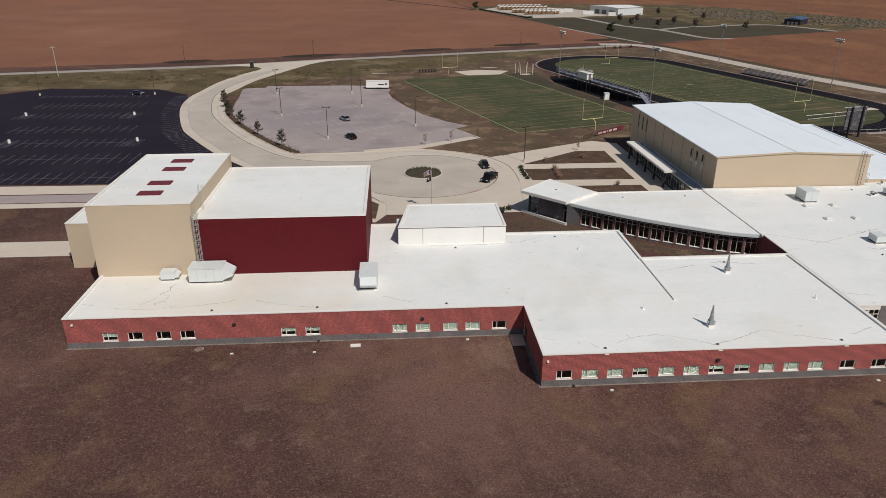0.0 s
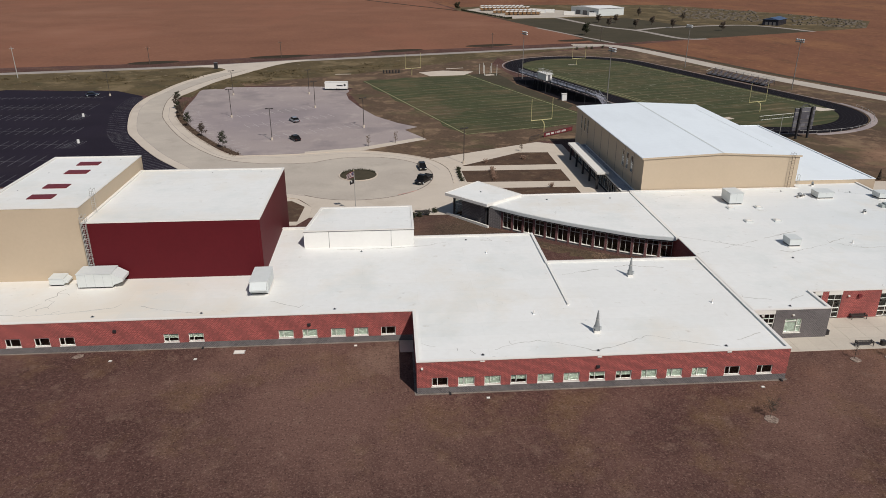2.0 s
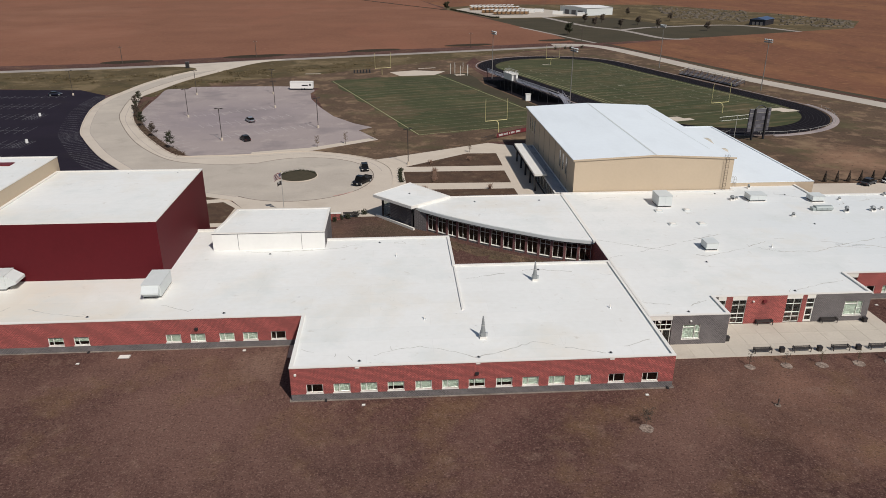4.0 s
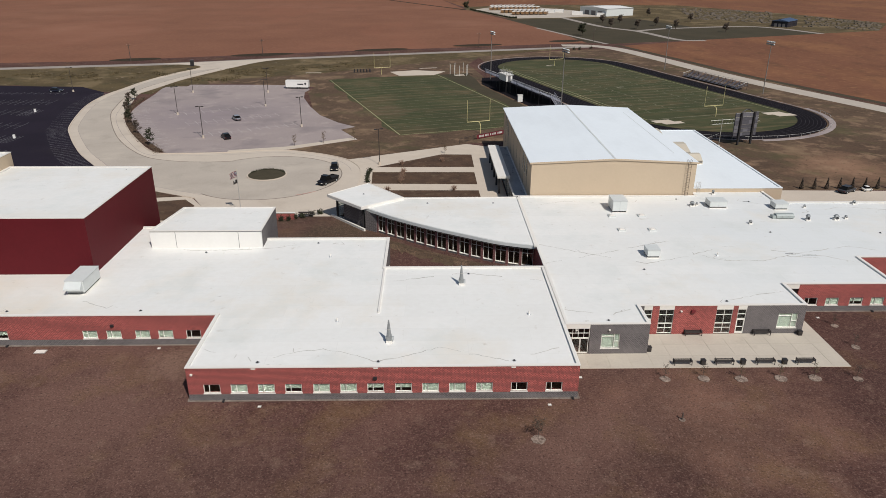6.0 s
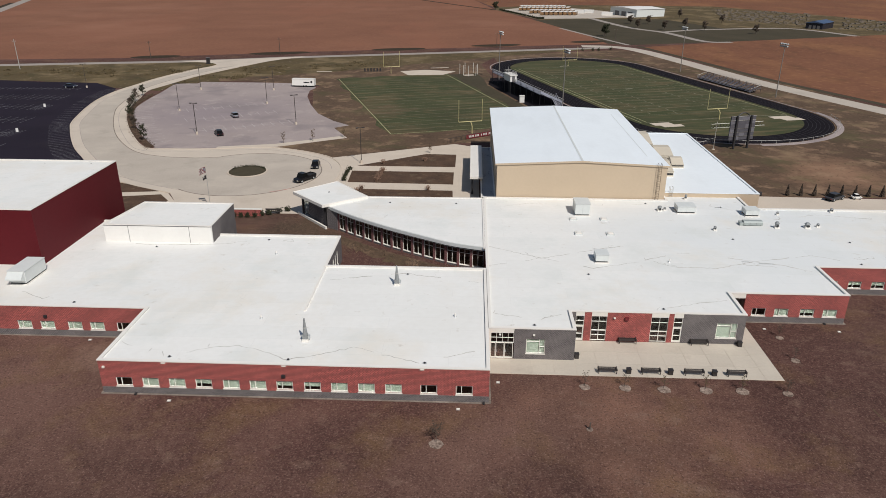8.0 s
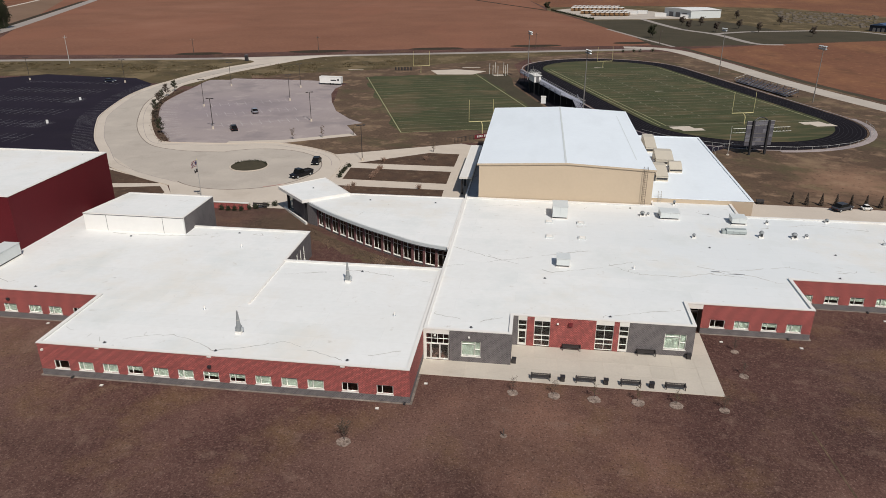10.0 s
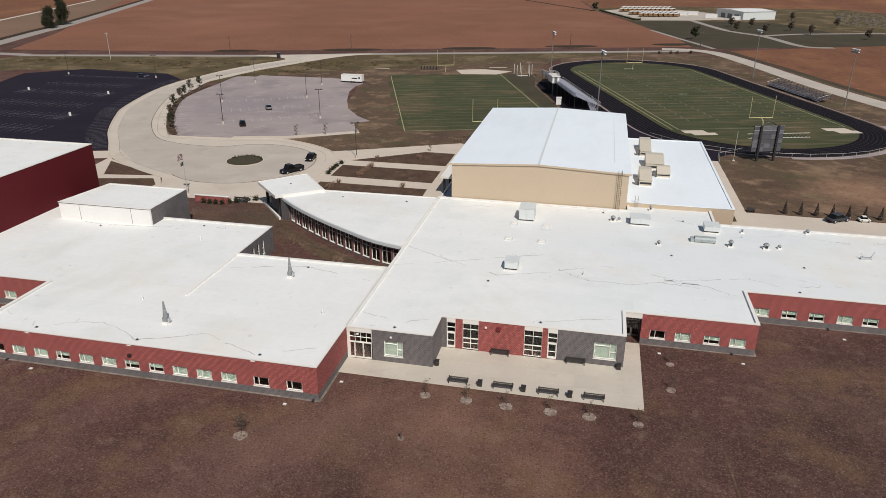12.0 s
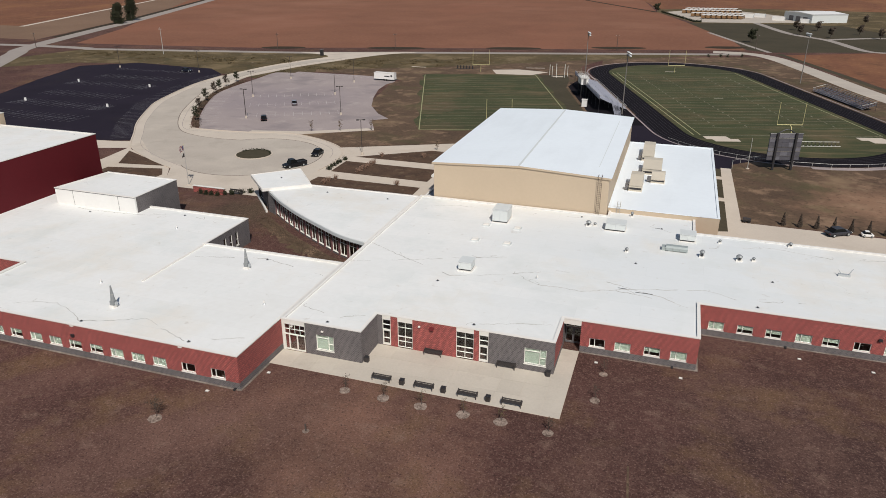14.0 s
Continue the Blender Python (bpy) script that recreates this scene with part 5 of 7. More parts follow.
def rooftop_unit(x0, y0, x1, y1, h, hood="", mat=None, z=RZ, label="pale metal rooftop air unit on a dark curb"):
    """Air unit on a curb: body with a slightly sloped lid, optional sloped hoods at its ends."""
    ob = thing("rooftop_unit", label, "air unit", ((x0 + x1) / 2, (y0 + y1) / 2, z), "rooftop units")
    mat = mat or M_UNIT
    part("curb", Shape().box(x0 + 0.1, y0 + 0.1, z, x1 - 0.1, y1 - 0.1, z + 0.32), M_DARK, ob)
    part("flashing", Shape().box(x0 - 0.12, y0 - 0.12, z, x1 + 0.12, y1 + 0.12, z + 0.09), M_COPE, ob)
    part("body", Shape().box(x0, y0, z + 0.3, x1, y1, z + h), mat, ob)
    part("lid", Shape().box(x0 - 0.06, y0 - 0.06, z + h, x1 + 0.06, y1 + 0.06, z + h + 0.07), mat, ob)
    panels = int(max(1, round((x1 - x0) / 1.3)))
    for i in range(1, panels):
        x = x0 + (x1 - x0) * i / panels
        part("seam", Shape().box(x - 0.02, y0 - 0.012, z + 0.32, x + 0.02, y0, z + h - 0.02), M_GALV, ob)
    for side in hood:
        s = Shape()
        d = min(1.4, (x1 - x0) * 0.3)
        if side in "lr":
            xa, xb = (x0, x0 - d) if side == "l" else (x1, x1 + d)
            k = [(xa, y0 + 0.1, z + h), (xa, y1 - 0.1, z + h), (xb, y1 - 0.1, z + h * 0.62), (xb, y0 + 0.1, z + h * 0.62), (xa, y0 + 0.1, z + 0.45), (xa, y1 - 0.1, z + 0.45), (xb, y1 - 0.1, z + h * 0.45), (xb, y0 + 0.1, z + h * 0.45)]
        else:
            ya, yb = (y0, y0 - 0.9)
            k = [(x0 + 0.1, ya, z + h), (x1 - 0.1, ya, z + h), (x1 - 0.1, yb, z + h * 0.6), (x0 + 0.1, yb, z + h * 0.6), (x0 + 0.1, ya, z + 0.5), (x1 - 0.1, ya, z + 0.5), (x1 - 0.1, yb, z + h * 0.5), (x0 + 0.1, yb, z + h * 0.5)]
        s.v, s.f = k, [(0, 1, 2, 3), (7, 6, 5, 4), (0, 3, 7, 4), (3, 2, 6, 7), (2, 1, 5, 6), (1, 0, 4, 5)]
        part("hood", s, mat, ob, "sloped intake hood")
    return ob


rooftop_unit(-50.1, 23.4, -48.2, 25.1, 1.2, "r")
rooftop_unit(-45.9, 22.3, -41.3, 25.0, 2.2, "r")
rooftop_unit(-22.3, 18.9, -19.9, 23.7, 1.95, "f")
rooftop_unit(58.3, 50.3, 60.8, 53.7, 2.15, "")
rooftop_unit(58.65, 30.1, 60.5, 32.2, 1.3, "")
rooftop_unit(76.4, 52.4, 79.5, 54.8, 1.25, "")
rooftop_unit(87.8, 51.4, 90.1, 53.6, 1.15, "")


def hooded_unit(x0, y0, x1, y1, low, high, z=4.77):
    """Tall air unit whose top slopes down to a lower front with a louvred intake."""
    ob = thing("rooftop_unit", "tan air unit with a sloping hood on the annex roof", "air unit", ((x0 + x1) / 2, (y0 + y1) / 2, z), "rooftop units")
    part("curb", Shape().box(x0 - 0.1, y0 - 0.1, z, x1 + 0.1, y1 + 0.1, z + 0.14), M_COPE, ob)
    flat = y1 - 0.35 * (y1 - y0)
    side = [(y0, 0.14), (y0, low), (flat, high), (y1, high), (y1, 0.14)]
    s, n = Shape(), len(side)
    s.v = [(x, y, z + h) for x in (x0, x1) for y, h in side]
    s.f = [tuple(range(n)), tuple(reversed(range(n, 2 * n)))] + [(n + i, n + (i + 1) % n, (i + 1) % n, i) for i in range(n)]
    part("body", s, M_TANUNIT, ob)
    part("drip_edge", Shape().box(x0 - 0.05, y0 - 0.1, z + low - 0.04, x1 + 0.05, y0 - 0.002, z + low + 0.03), M_TANUNIT, ob)
    part("louvre", Shape().box(x0 + 0.1, y0 - 0.016, z + 0.42, x1 - 0.1, y0 - 0.002, z + 0.8), M_DARK, ob, "dark louvred intake")
    part("duct", Shape().box(x0 - 0.75, y0 + 0.5, z + 0.2, x0 - 0.002, y0 + 1.5, z + 1.0), M_GREYP, ob, "dark grey side duct")
    part("panel_gap", Shape().box(x1 + 0.002, flat - 0.03, z + 0.2, x1 + 0.012, flat + 0.03, z + high - 0.08), M_GREYP, ob)


hooded_unit(79.35, 94.3, 81.7, 102.5, 1.2, 2.35)
hooded_unit(80.05, 84.0, 83.65, 89.3, 1.3, 2.3)
hooded_unit(82.0, 78.6, 84.5, 81.6, 0.75, 1.8)
hooded_unit(78.4, 72.2, 80.7, 78.2, 1.2, 2.25)
duct = thing("roof_duct", "long low grey-green metal duct on the roof", "duct", (87.4, 47.4, RZ))
section = [(46.75, 0.12), (46.75, 0.55), (47.0, 0.78), (47.8, 0.78), (48.05, 0.55), (48.05, 0.12)]
body = Shape()
body.v = [(x, y, RZ + z) for x in (85.9, 89.0) for y, z in section]
body.f = [tuple(range(5, -1, -1)), tuple(range(6, 12))] + [(k, (k + 1) % 6, 6 + (k + 1) % 6, 6 + k) for k in range(6)]
part("body", body, M_DUCT, duct)
for x in (86.9, 87.9):
    part("seam", Shape().box(x - 0.03, 46.73, RZ + 0.14, x + 0.03, 46.75, RZ + 0.56), M_ZINC, duct)
part("elbow", Shape().box(85.3, 46.85, RZ, 85.88, 47.95, RZ + 0.55), M_DUCT, duct)
for x in (86.2, 88.7):
    part("support", Shape().box(x - 0.1, 46.9, RZ, x + 0.1, 47.9, RZ + 0.12), M_DARK, duct)


def exhaust_cone(x, y):
    ob = thing("exhaust_cone", "tall grey conical roof exhaust stack on a square base", "exhaust stack", (x, y, RZ), "exhaust stacks")
    part("base", Shape().box(x - 0.36, y - 0.36, RZ, x + 0.36, y + 0.36, RZ + 0.3), M_COPE, ob)
    part("housing", Shape().box(x - 0.3, y - 0.3, RZ + 0.3, x + 0.3, y + 0.3, RZ + 0.85), M_ZINC, ob)
    part("body", Shape().tube((x, y, RZ + 0.85), (x, y, RZ + 1.25), 0.3, 0.26, 12), M_ZINC, ob)
    part("cone", Shape().tube((x, y, RZ + 1.25), (x, y, RZ + 2.9), 0.25, 0.08, 12), M_ZINC, ob)
    part("band", Shape().tube((x, y, RZ + 1.7), (x, y, RZ + 1.78), 0.225, 0.215, 12), M_STEEL, ob)
    part("motor", Shape().box(x + 0.31, y - 0.16, RZ + 0.32, x + 0.55, y + 0.16, RZ + 0.72), M_GALV, ob)
    part("inlet", Shape().tube((x - 0.42, y, RZ + 0.6), (x - 0.3, y, RZ + 0.6), 0.17, n=10), M_GALV, ob)


exhaust_cone(30.33, 21.35)
exhaust_cone(21.2, 5.9)


def roof_fan(x, y, r=0.4, h=0.7):
    ob = thing("roof_fan", "small grey hooded roof fan on a white curb", "roof fan", (x, y, RZ), "roof fans")
    part("curb", Shape().box(x - r * 0.8, y - r * 0.8, RZ, x + r * 0.8, y + r * 0.8, RZ + 0.28), M_COPE, ob)
    part("housing", Shape().tube((x, y, RZ + 0.28), (x, y, RZ + h * 0.72), r * 0.62, r * 0.7, 10), M_ZINC, ob)
    part("cap", Shape().tube((x, y, RZ + h * 0.72), (x, y, RZ + h), r * 0.92, r * 0.5, 8), M_ZINC, ob)
    part("motor_box", Shape().box(x - r * 0.25, y - r * 1.05, RZ + 0.3, x + r * 0.3, y - r * 0.7, RZ + h * 0.6), M_DARK, ob)


for x, y, r, h in ((73.6, 53.7, 0.5, 0.9), (80.4, 44.5, 0.33, 0.7), (91.0, 46.1, 0.45, 1.1), (96.1, 46.4, 0.55, 0.9), (98.1, 46.9, 0.32, 0.6), (103.8, 54.5, 0.38, 0.7), (93.7, 52.6, 0.28, 0.6), (74.6, 54.0, 0.3, 0.6), (80.0, 60.4, 0.3, 0.9)):
    roof_fan(x, y, r, h)
vent = thing("roof_vent", "low grey roof vent with bent pipes", "roof vent", (109.6, 45.3, RZ))
part("base", Shape().box(108.8, 45.1, RZ, 110.3, 45.5, RZ + 0.35), M_GALV, vent)
part("pipe", Shape().tube((110.1, 45.3, RZ + 0.3), (110.5, 45.3, RZ + 1.2), 0.06), M_GALV, vent)
part("pipe", Shape().tube((109.2, 45.3, RZ + 0.3), (108.8, 45.6, RZ + 0.8), 0.05), M_GALV, vent)
for x, y in ((57.75, 48.5), (62.95, 48.6), (57.75, 41.75), (62.85, 41.75)):
    ob = thing("skylight", "small square raised roof skylight with a pale dome", "skylight", (x, y, RZ), "skylights")
    part("frame", ring_shape([(x - 0.62, y - 0.62), (x + 0.62, y - 0.62), (x + 0.62, y + 0.62), (x - 0.62, y + 0.62)], 0, 0.12, RZ, RZ + 0.2), M_UNIT, ob)
    part("dome", Shape().box(x - 0.48, y - 0.48, RZ, x + 0.48, y + 0.48, RZ + 0.24).box(x - 0.36, y - 0.36, RZ + 0.24, x + 0.36, y + 0.36, RZ + 0.32), M_COPE, ob, "pale plastic dome")


def roof_drain(x, y, z=RZ):
    ob = thing("roof_drain", "small dark roof drain dome", "drain", (x, y, z), "roof drains")
    part("dome", Shape().tube((x, y, z), (x, y, z + 0.15), 0.16, 0.09, 10), M_DARK, ob)
    part("ring", Shape().tube((x, y, z), (x, y, z + 0.03), 0.24, 0.24, 12), M_GALV, ob)


for x, y in ((6.8, 1.6), (20.2, 1.6), (35.4, 1.6), (-41, 14.1), (-27.6, 14.1), (-10.8, 14.1), (48.2, 10.8), (65.0, 15.8), (8.5, 36.6), (31.5, 24.8), (-8, 33), (63, 42.5), (72, 57.5), (85, 56), (97.5, 31.4), (57, 26), (82, 40.5), (100, 40)):
    roof_drain(x, y)
for x, y, z in ((13.7, 59.3, 4.65), (25.6, 55.3, 4.18), (37.6, 55.3, 4.18), (-33, 49, 12.3), (-25, 49.2, 12.3), (-56.5, 43, 14.5), (-57, 34, 14.5), (-48, 50.2, 14.5)):
    roof_drain(x, y, z)
for x, y in ((11.1, 31.1), (14.5, 11.0), (38.5, 12.5), (69.6, 31.0)):
    ob = thing("vent_pipe", "short pale plumbing vent pipe", "vent pipe", (x, y, RZ), "vent pipes")
    part("pipe", Shape().tube((x, y, RZ), (x, y, RZ + 0.5), 0.09, n=8), M_COPE, ob)
    part("boot", Shape().tube((x, y, RZ), (x, y, RZ + 0.12), 0.22, 0.12, 10), M_GALV, ob)


# dirt lines left by standing water on the roofs
def dirt_line(s, points, seed, width=0.075, z=RZ):
    g, fine = random.Random(seed), []
    for a, c in zip(points, points[1:]):
        n = max(2, int(math.hypot(c[0] - a[0], c[1] - a[1]) / 0.5))
        for k in range(n):
            t = k / n
            fine.append((a[0] + (c[0] - a[0]) * t + g.gauss(0, 0.06), a[1] + (c[1] - a[1]) * t + g.gauss(0, 0.08)))
    k = 0
    while k < len(fine) - 2:
        run = g.randint(2, 7)
        if g.random() < 0.76:
            s.strip(fine[k:k + run + 1], width * g.choice((0.55, 0.8, 1.0, 1.5)), z - 0.02, z + 0.004)
        if g.random() < 0.18:
            x, y = fine[k]
            s.strip([(x, y), (x + g.uniform(-0.5, 0.5), y + g.uniform(0.2, 0.6)), (x + g.uniform(-0.9, 0.9), y + g.uniform(0.5, 1.2))], width * 0.6, z - 0.02, z + 0.0042)
        k += run


soil = Shape()
for k, pts in enumerate(([(-0.1, 4.7), (2.0, 3.5), (6.5, 1.7), (10.6, 3.8), (13.7, 4.4), (17.1, 3.2), (20.0, 1.6), (24.1, 3.2), (27.0, 4.7), (30.5, 3.2), (34.9, 1.6), (37.9, 3.1), (41.5, 4.6)], [(20.9, 22.5), (26.0, 23.9), (30.8, 25.2), (36.3, 23.9), (42.1, 22.4)], [(-11.9, 34.2), (-10.0, 33.9), (-4.3, 34.0), (2.0, 34.7), (7.6, 37.0), (13.2, 36.0), (18.6, 34.6)], [(-58.3, 16.9), (-53.0, 15.5), (-49.2, 14.8), (-45.5, 15.3), (-42.2, 15.9), (-37.0, 16.9), (-32.3, 15.3), (-27.8, 14.1), (-22.4, 16.4)], [(-19.3, 17.0), (-15.9, 15.1), (-13.0, 13.7)], [(-47.6, 22.6), (-48.3, 21.4), (-48.0, 20.5), (-49.0, 19.6), (-48.5, 18.5), (-49.6, 17.6), (-49.0, 16.4), (-49.7, 14.8)], [(-49.0, 19.6), (-47.6, 18.8), (-47.9, 17.3), (-46.9, 16.2)], [(-47.9, 17.3), (-48.9, 16.6), (-48.4, 15.0)], [(-49.6, 17.6), (-50.8, 16.4), (-51.9, 15.6)], [(-48.3, 21.4), (-46.8, 21.0), (-45.9, 20.2)])):
    dirt_line(soil, pts, 900 + k, 0.12 if k > 4 else 0.10)
tagged(part("roof_dirt", soil, M_DIRT, wing), "thin broken dirt lines left by standing water", "", "", "stuff")
soil = Shape()
for k, pts in enumerate(([(43.2, 53.5), (50.9, 56.7), (57.7, 54.5)], [(61.4, 55.1), (66.0, 56.7), (74.0, 57.3)], [(43.2, 35.7), (50.9, 31.5), (58.0, 34.6), (63.9, 36.9)], [(43.3, 28.6), (50.9, 31.5), (58.1, 28.2), (64.7, 30.6), (66.1, 31.5), (70.1, 29.2), (76.0, 29.1), (82.2, 31.7), (85.9, 30.6), (89.7, 28.1)], [(66.1, 31.5), (72.1, 34.6), (77.7, 33.4), (82.2, 31.7), (91.4, 34.5), (95.6, 32.7), (104, 34.5)], [(64.1, 15.6), (70.6, 18.0), (74.6, 18.8)], [(43.2, 13.7), (48.7, 12.2), (52.3, 14.0)], [(83.2, 56.7), (85.8, 55.4), (87.9, 53.6)], [(80.2, 30.6), (83.8, 30.1), (87.3, 29.1), (90.2, 27.4)], [(92, 50), (101, 53), (110, 51), (118, 53.5)])):
    dirt_line(soil, pts, 930 + k, 0.10)
tagged(part("roof_dirt", soil, M_DIRT, wing2), "thin broken dirt lines left by standing water", "", "", "stuff")
soil = Shape()
for k, pts in enumerate(([(-44.5, 28.0), (-42.0, 27.2), (-39.0, 28.4)], [(-37.6, 29.5), (-34.8, 31.2)], [(-30.0, 48.6), (-27.4, 49.6), (-24.6, 48.2)], [(-38.2, 49.4), (-35.0, 50.0), (-32.5, 48.9)], [(-22.4, 30.6), (-22.2, 33.0), (-22.5, 36.4)], [(-25.5, 27.0), (-22.6, 26.6)])):
    dirt_line(soil, pts, 960 + k, 0.11, 12.3)
tagged(part("roof_dirt", soil, M_DIRT, hall), "broken stains left by standing water", "", "", "stuff")
soil = Shape()
for k, pts in enumerate(([(-50.6, 45.6), (-49.0, 47.5), (-48.2, 49.8)], [(-50.3, 33.0), (-49.2, 36.0)], [(-57.0, 34.2), (-56.0, 36.4)], [(-56.6, 43.0), (-55.6, 44.8)], [(-49.8, 40.2), (-48.4, 43.0)])):
    dirt_line(soil, pts, 980 + k, 0.12, 14.5)
tagged(part("roof_dirt", soil, M_DIRT, tower), "broken stains left by standing water", "", "", "stuff")
for x0, x1, y in ((80.3, 81.5, 31.6), (82.6, 84.8, 31.0), (84.0, 85.2, 56.1)):
    part("scuff", Shape().box(x0, y - 0.08, RZ - 0.02, x1, y + 0.08, RZ + 0.006), M_DARK, wing2, "short dark scuff on the roof")

# ---- patio furniture and lawn ----
def bench(x, y, turn=0):
    ob = thing("bench", "dark metal slatted bench on the concrete patio", "bench", (0, 0, 0), "patio benches")
    for i in range(4):
        part("seat_slat", Shape().box(-1.15, -0.28 + i * 0.14, 0.43, 1.15, -0.18 + i * 0.14, 0.47), M_BENCH, ob)
    for i in range(2):
        part("back_slat", Shape().box(-1.15, 0.27, 0.48 + i * 0.09, 1.15, 0.30, 0.54 + i * 0.09), M_BENCH, ob)
    for sx in (-1.05, 1.05):
        part("leg", Shape().box(sx - 0.04, -0.3, 0, sx + 0.04, -0.24, 0.62), M_BENCH, ob)
        part("leg", Shape().box(sx - 0.04, 0.26, 0, sx + 0.04, 0.32, 0.70), M_BENCH, ob)
        part("armrest", Shape().box(sx - 0.05, -0.3, 0.62, sx + 0.05, 0.3, 0.67), M_BENCH, ob)
    ob.matrix_basis = pose(x, y, 0.06, 0, 0, turn)
    return ob


first = bench(56.7, 6.95)
for x, y in ((61.8, 6.95), (66.85, 6.95), (71.8, 6.95), (60.45, 14.0), (69.5, 14.0)):
    copy_thing(first, pose(x, y, 0.06, 0, 0, 0))


def litter_bin(x, y):
    ob = thing("litter_bin", "dark square slatted litter bin on the patio", "litter bin", (0, 0, 0), "litter bins")
    part("body", Shape().box(-0.24, -0.24, 0.0, 0.24, 0.24, 0.62), M_BENCH, ob)
    for i in range(4):
        part("slat", Shape().box(-0.265, -0.23 + i * 0.13, 0.06, -0.24, -0.15 + i * 0.13, 0.6), M_BENCH, ob)
        part("slat", Shape().box(-0.23 + i * 0.13, -0.265, 0.06, -0.15 + i * 0.13, -0.24, 0.6), M_BENCH, ob)
    part("lid", Shape().box(-0.28, -0.28, 0.62, 0.28, 0.28, 0.66), M_DARK, ob)
    ob.matrix_basis = pose(x, y, 0.06)
    return ob


first = litter_bin(59.2, 6.95)
for x, y in ((64.1, 6.95), (69.2, 6.95), (53.5, 10.1), (74.5, 13.9)):
    copy_thing(first, pose(x, y, 0.06))


def leaf_cloud(count, size, place, seed):
    """Many small leaves: place(random) gives each one's centre."""
    r, s = random.Random(seed), Shape()
    for _ in range(count):
        c = Vector(place(r))
        a = Vector((r.gauss(0, 1), r.gauss(0, 1), r.gauss(0, 1))).normalized()
        b = a.orthogonal().normalized()
        q = size * r.uniform(0.6, 1.3)
        k = len(s.v)
        s.v += [tuple(c + a * q), tuple(c + b * q * 0.55), tuple(c - a * q), tuple(c - b * q * 0.55)]
        s.f.append((k, k + 1, k + 2, k + 3))
    return s


def young_tree(name, x, y, h, spread, leaves, size, mat, label, seed, conic=False, group="", base=0.0, trunk_r=0.05):
    """Tapered trunk, limbs and a loose crown of small leaves."""
    r = random.Random(seed)
    ob = thing(name, label, "tree", (x, y, base), group)
    part("trunk", Shape().tube((x, y, base - 0.05), (x + r.uniform(-0.05, 0.05) * h, y, base + h * 0.9), trunk_r, trunk_r * 0.3, 7), M_BARK, ob)
    limbs, tips = Shape(), []
    for i in range(9):
        z = base + h * (0.3 + 0.6 * i / 9)
        a = i * 2.4 + r.uniform(-0.4, 0.4)
        reach = spread * (1.1 - 0.75 * i / 9 if conic else r.uniform(0.5, 1.0))
        tip = (x + reach * math.cos(a), y + reach * math.sin(a), z + h * 0.12)
        limbs.tube((x, y, z), tip, trunk_r * 0.45, trunk_r * 0.12, 5)
        tips.append(tip)
    part("limbs", limbs, M_BARK, ob)
    if leaves:
        def place(q):
            t = q.choice(tips)
            f = q.uniform(0.25, 1.05)
            return (x + (t[0] - x) * f + q.gauss(0, spread * 0.16), y + (t[1] - y) * f + q.gauss(0, spread * 0.16), t[2] - h * 0.12 * (1 - f) + q.gauss(0, h * 0.05))
        part("crown", leaf_cloud(leaves, size, place, seed + 7), mat, ob)
    return ob


def mulch_ring(x, y, r, seed):
    q = random.Random(seed)
    poly = [(x + r * q.uniform(0.88, 1.1) * math.cos(a), y + r * q.uniform(0.88, 1.1) * math.sin(a)) for a in [2 * math.pi * i / 18 for i in range(18)]]
    tagged(part("mulch_ring", Shape().prism(poly, -0.05, 0.06), M_MULCH), "ring of pale dry mulch on the lawn", "mulch", "mulch rings")


for i, (x, y, r) in enumerate(((37.1, -7.1, 1.0), (53.0, -4.0, 0.5), (53.6, 3.8, 0.85), (58.2, 3.85, 0.95), (62.6, 3.7, 1.0), (67.3, 3.75, 1.0), (71.4, 3.75, 1.0), (76.4, 3.5, 0.8), (80.2, 10.75, 0.8), (80.5, 16.3, 0.7))):
    mulch_ring(x, y, r * 0.72, i)
    if i != 1:
        young_tree("sapling", x, y + 0.3, 1.9 if i else 2.5, 0.55 if i else 0.9, 110 if i else 420, 0.06, M_BUSH if i in (4, 5, 6) else M_CONIFER, "thin almost bare sapling in a mulch ring", 40 + i, group="saplings", trunk_r=0.03)
    else:
        ob = thing("marker_post", "short wooden marker post in the lawn", "post", (x, y, 0))
        part("post", Shape().box(x - 0.06, y - 0.06, 0, x + 0.06, y + 0.06, 0.9), M_BARK, ob)
for x, y in ((-38.1, 10.0), (-27.8, 9.7), (-8.2, 11.6), (7.2, -1.0), (39.2, -1.1), (43.7, 4.3), (79.4, 18.6), (89.0, 18.3), (110.3, 26.7), (102.5, 27.2)):
    ob = thing("valve_box", "small white irrigation valve box in the lawn", "valve box", (x, y, 0), "valve boxes")
    part("lid", Shape().box(x - 0.16, y - 0.13, 0.03, x + 0.16, y + 0.13, 0.09), M_FRAME, ob)
    part("rim", ring_shape([(x - 0.2, y - 0.17), (x + 0.2, y - 0.17), (x + 0.2, y + 0.17), (x - 0.2, y + 0.17)], 0, 0.04, -0.02, 0.07), M_STEEL, ob)
ob = thing("utility_cover", "white rectangular utility cover in the lawn", "cover", (-22.7, 11, 0))
part("lid", Shape().box(-23.3, 10.7, 0.02, -22.1, 11.35, 0.1), M_FRAME, ob)
part("rim", Shape().box(-23.4, 10.62, 0.0, -22.0, 11.43, 0.05), M_STEEL, ob)
ob = thing("flat_stone", "flat pale stone lying in the lawn", "stone", (-42.4, 11.3, 0))
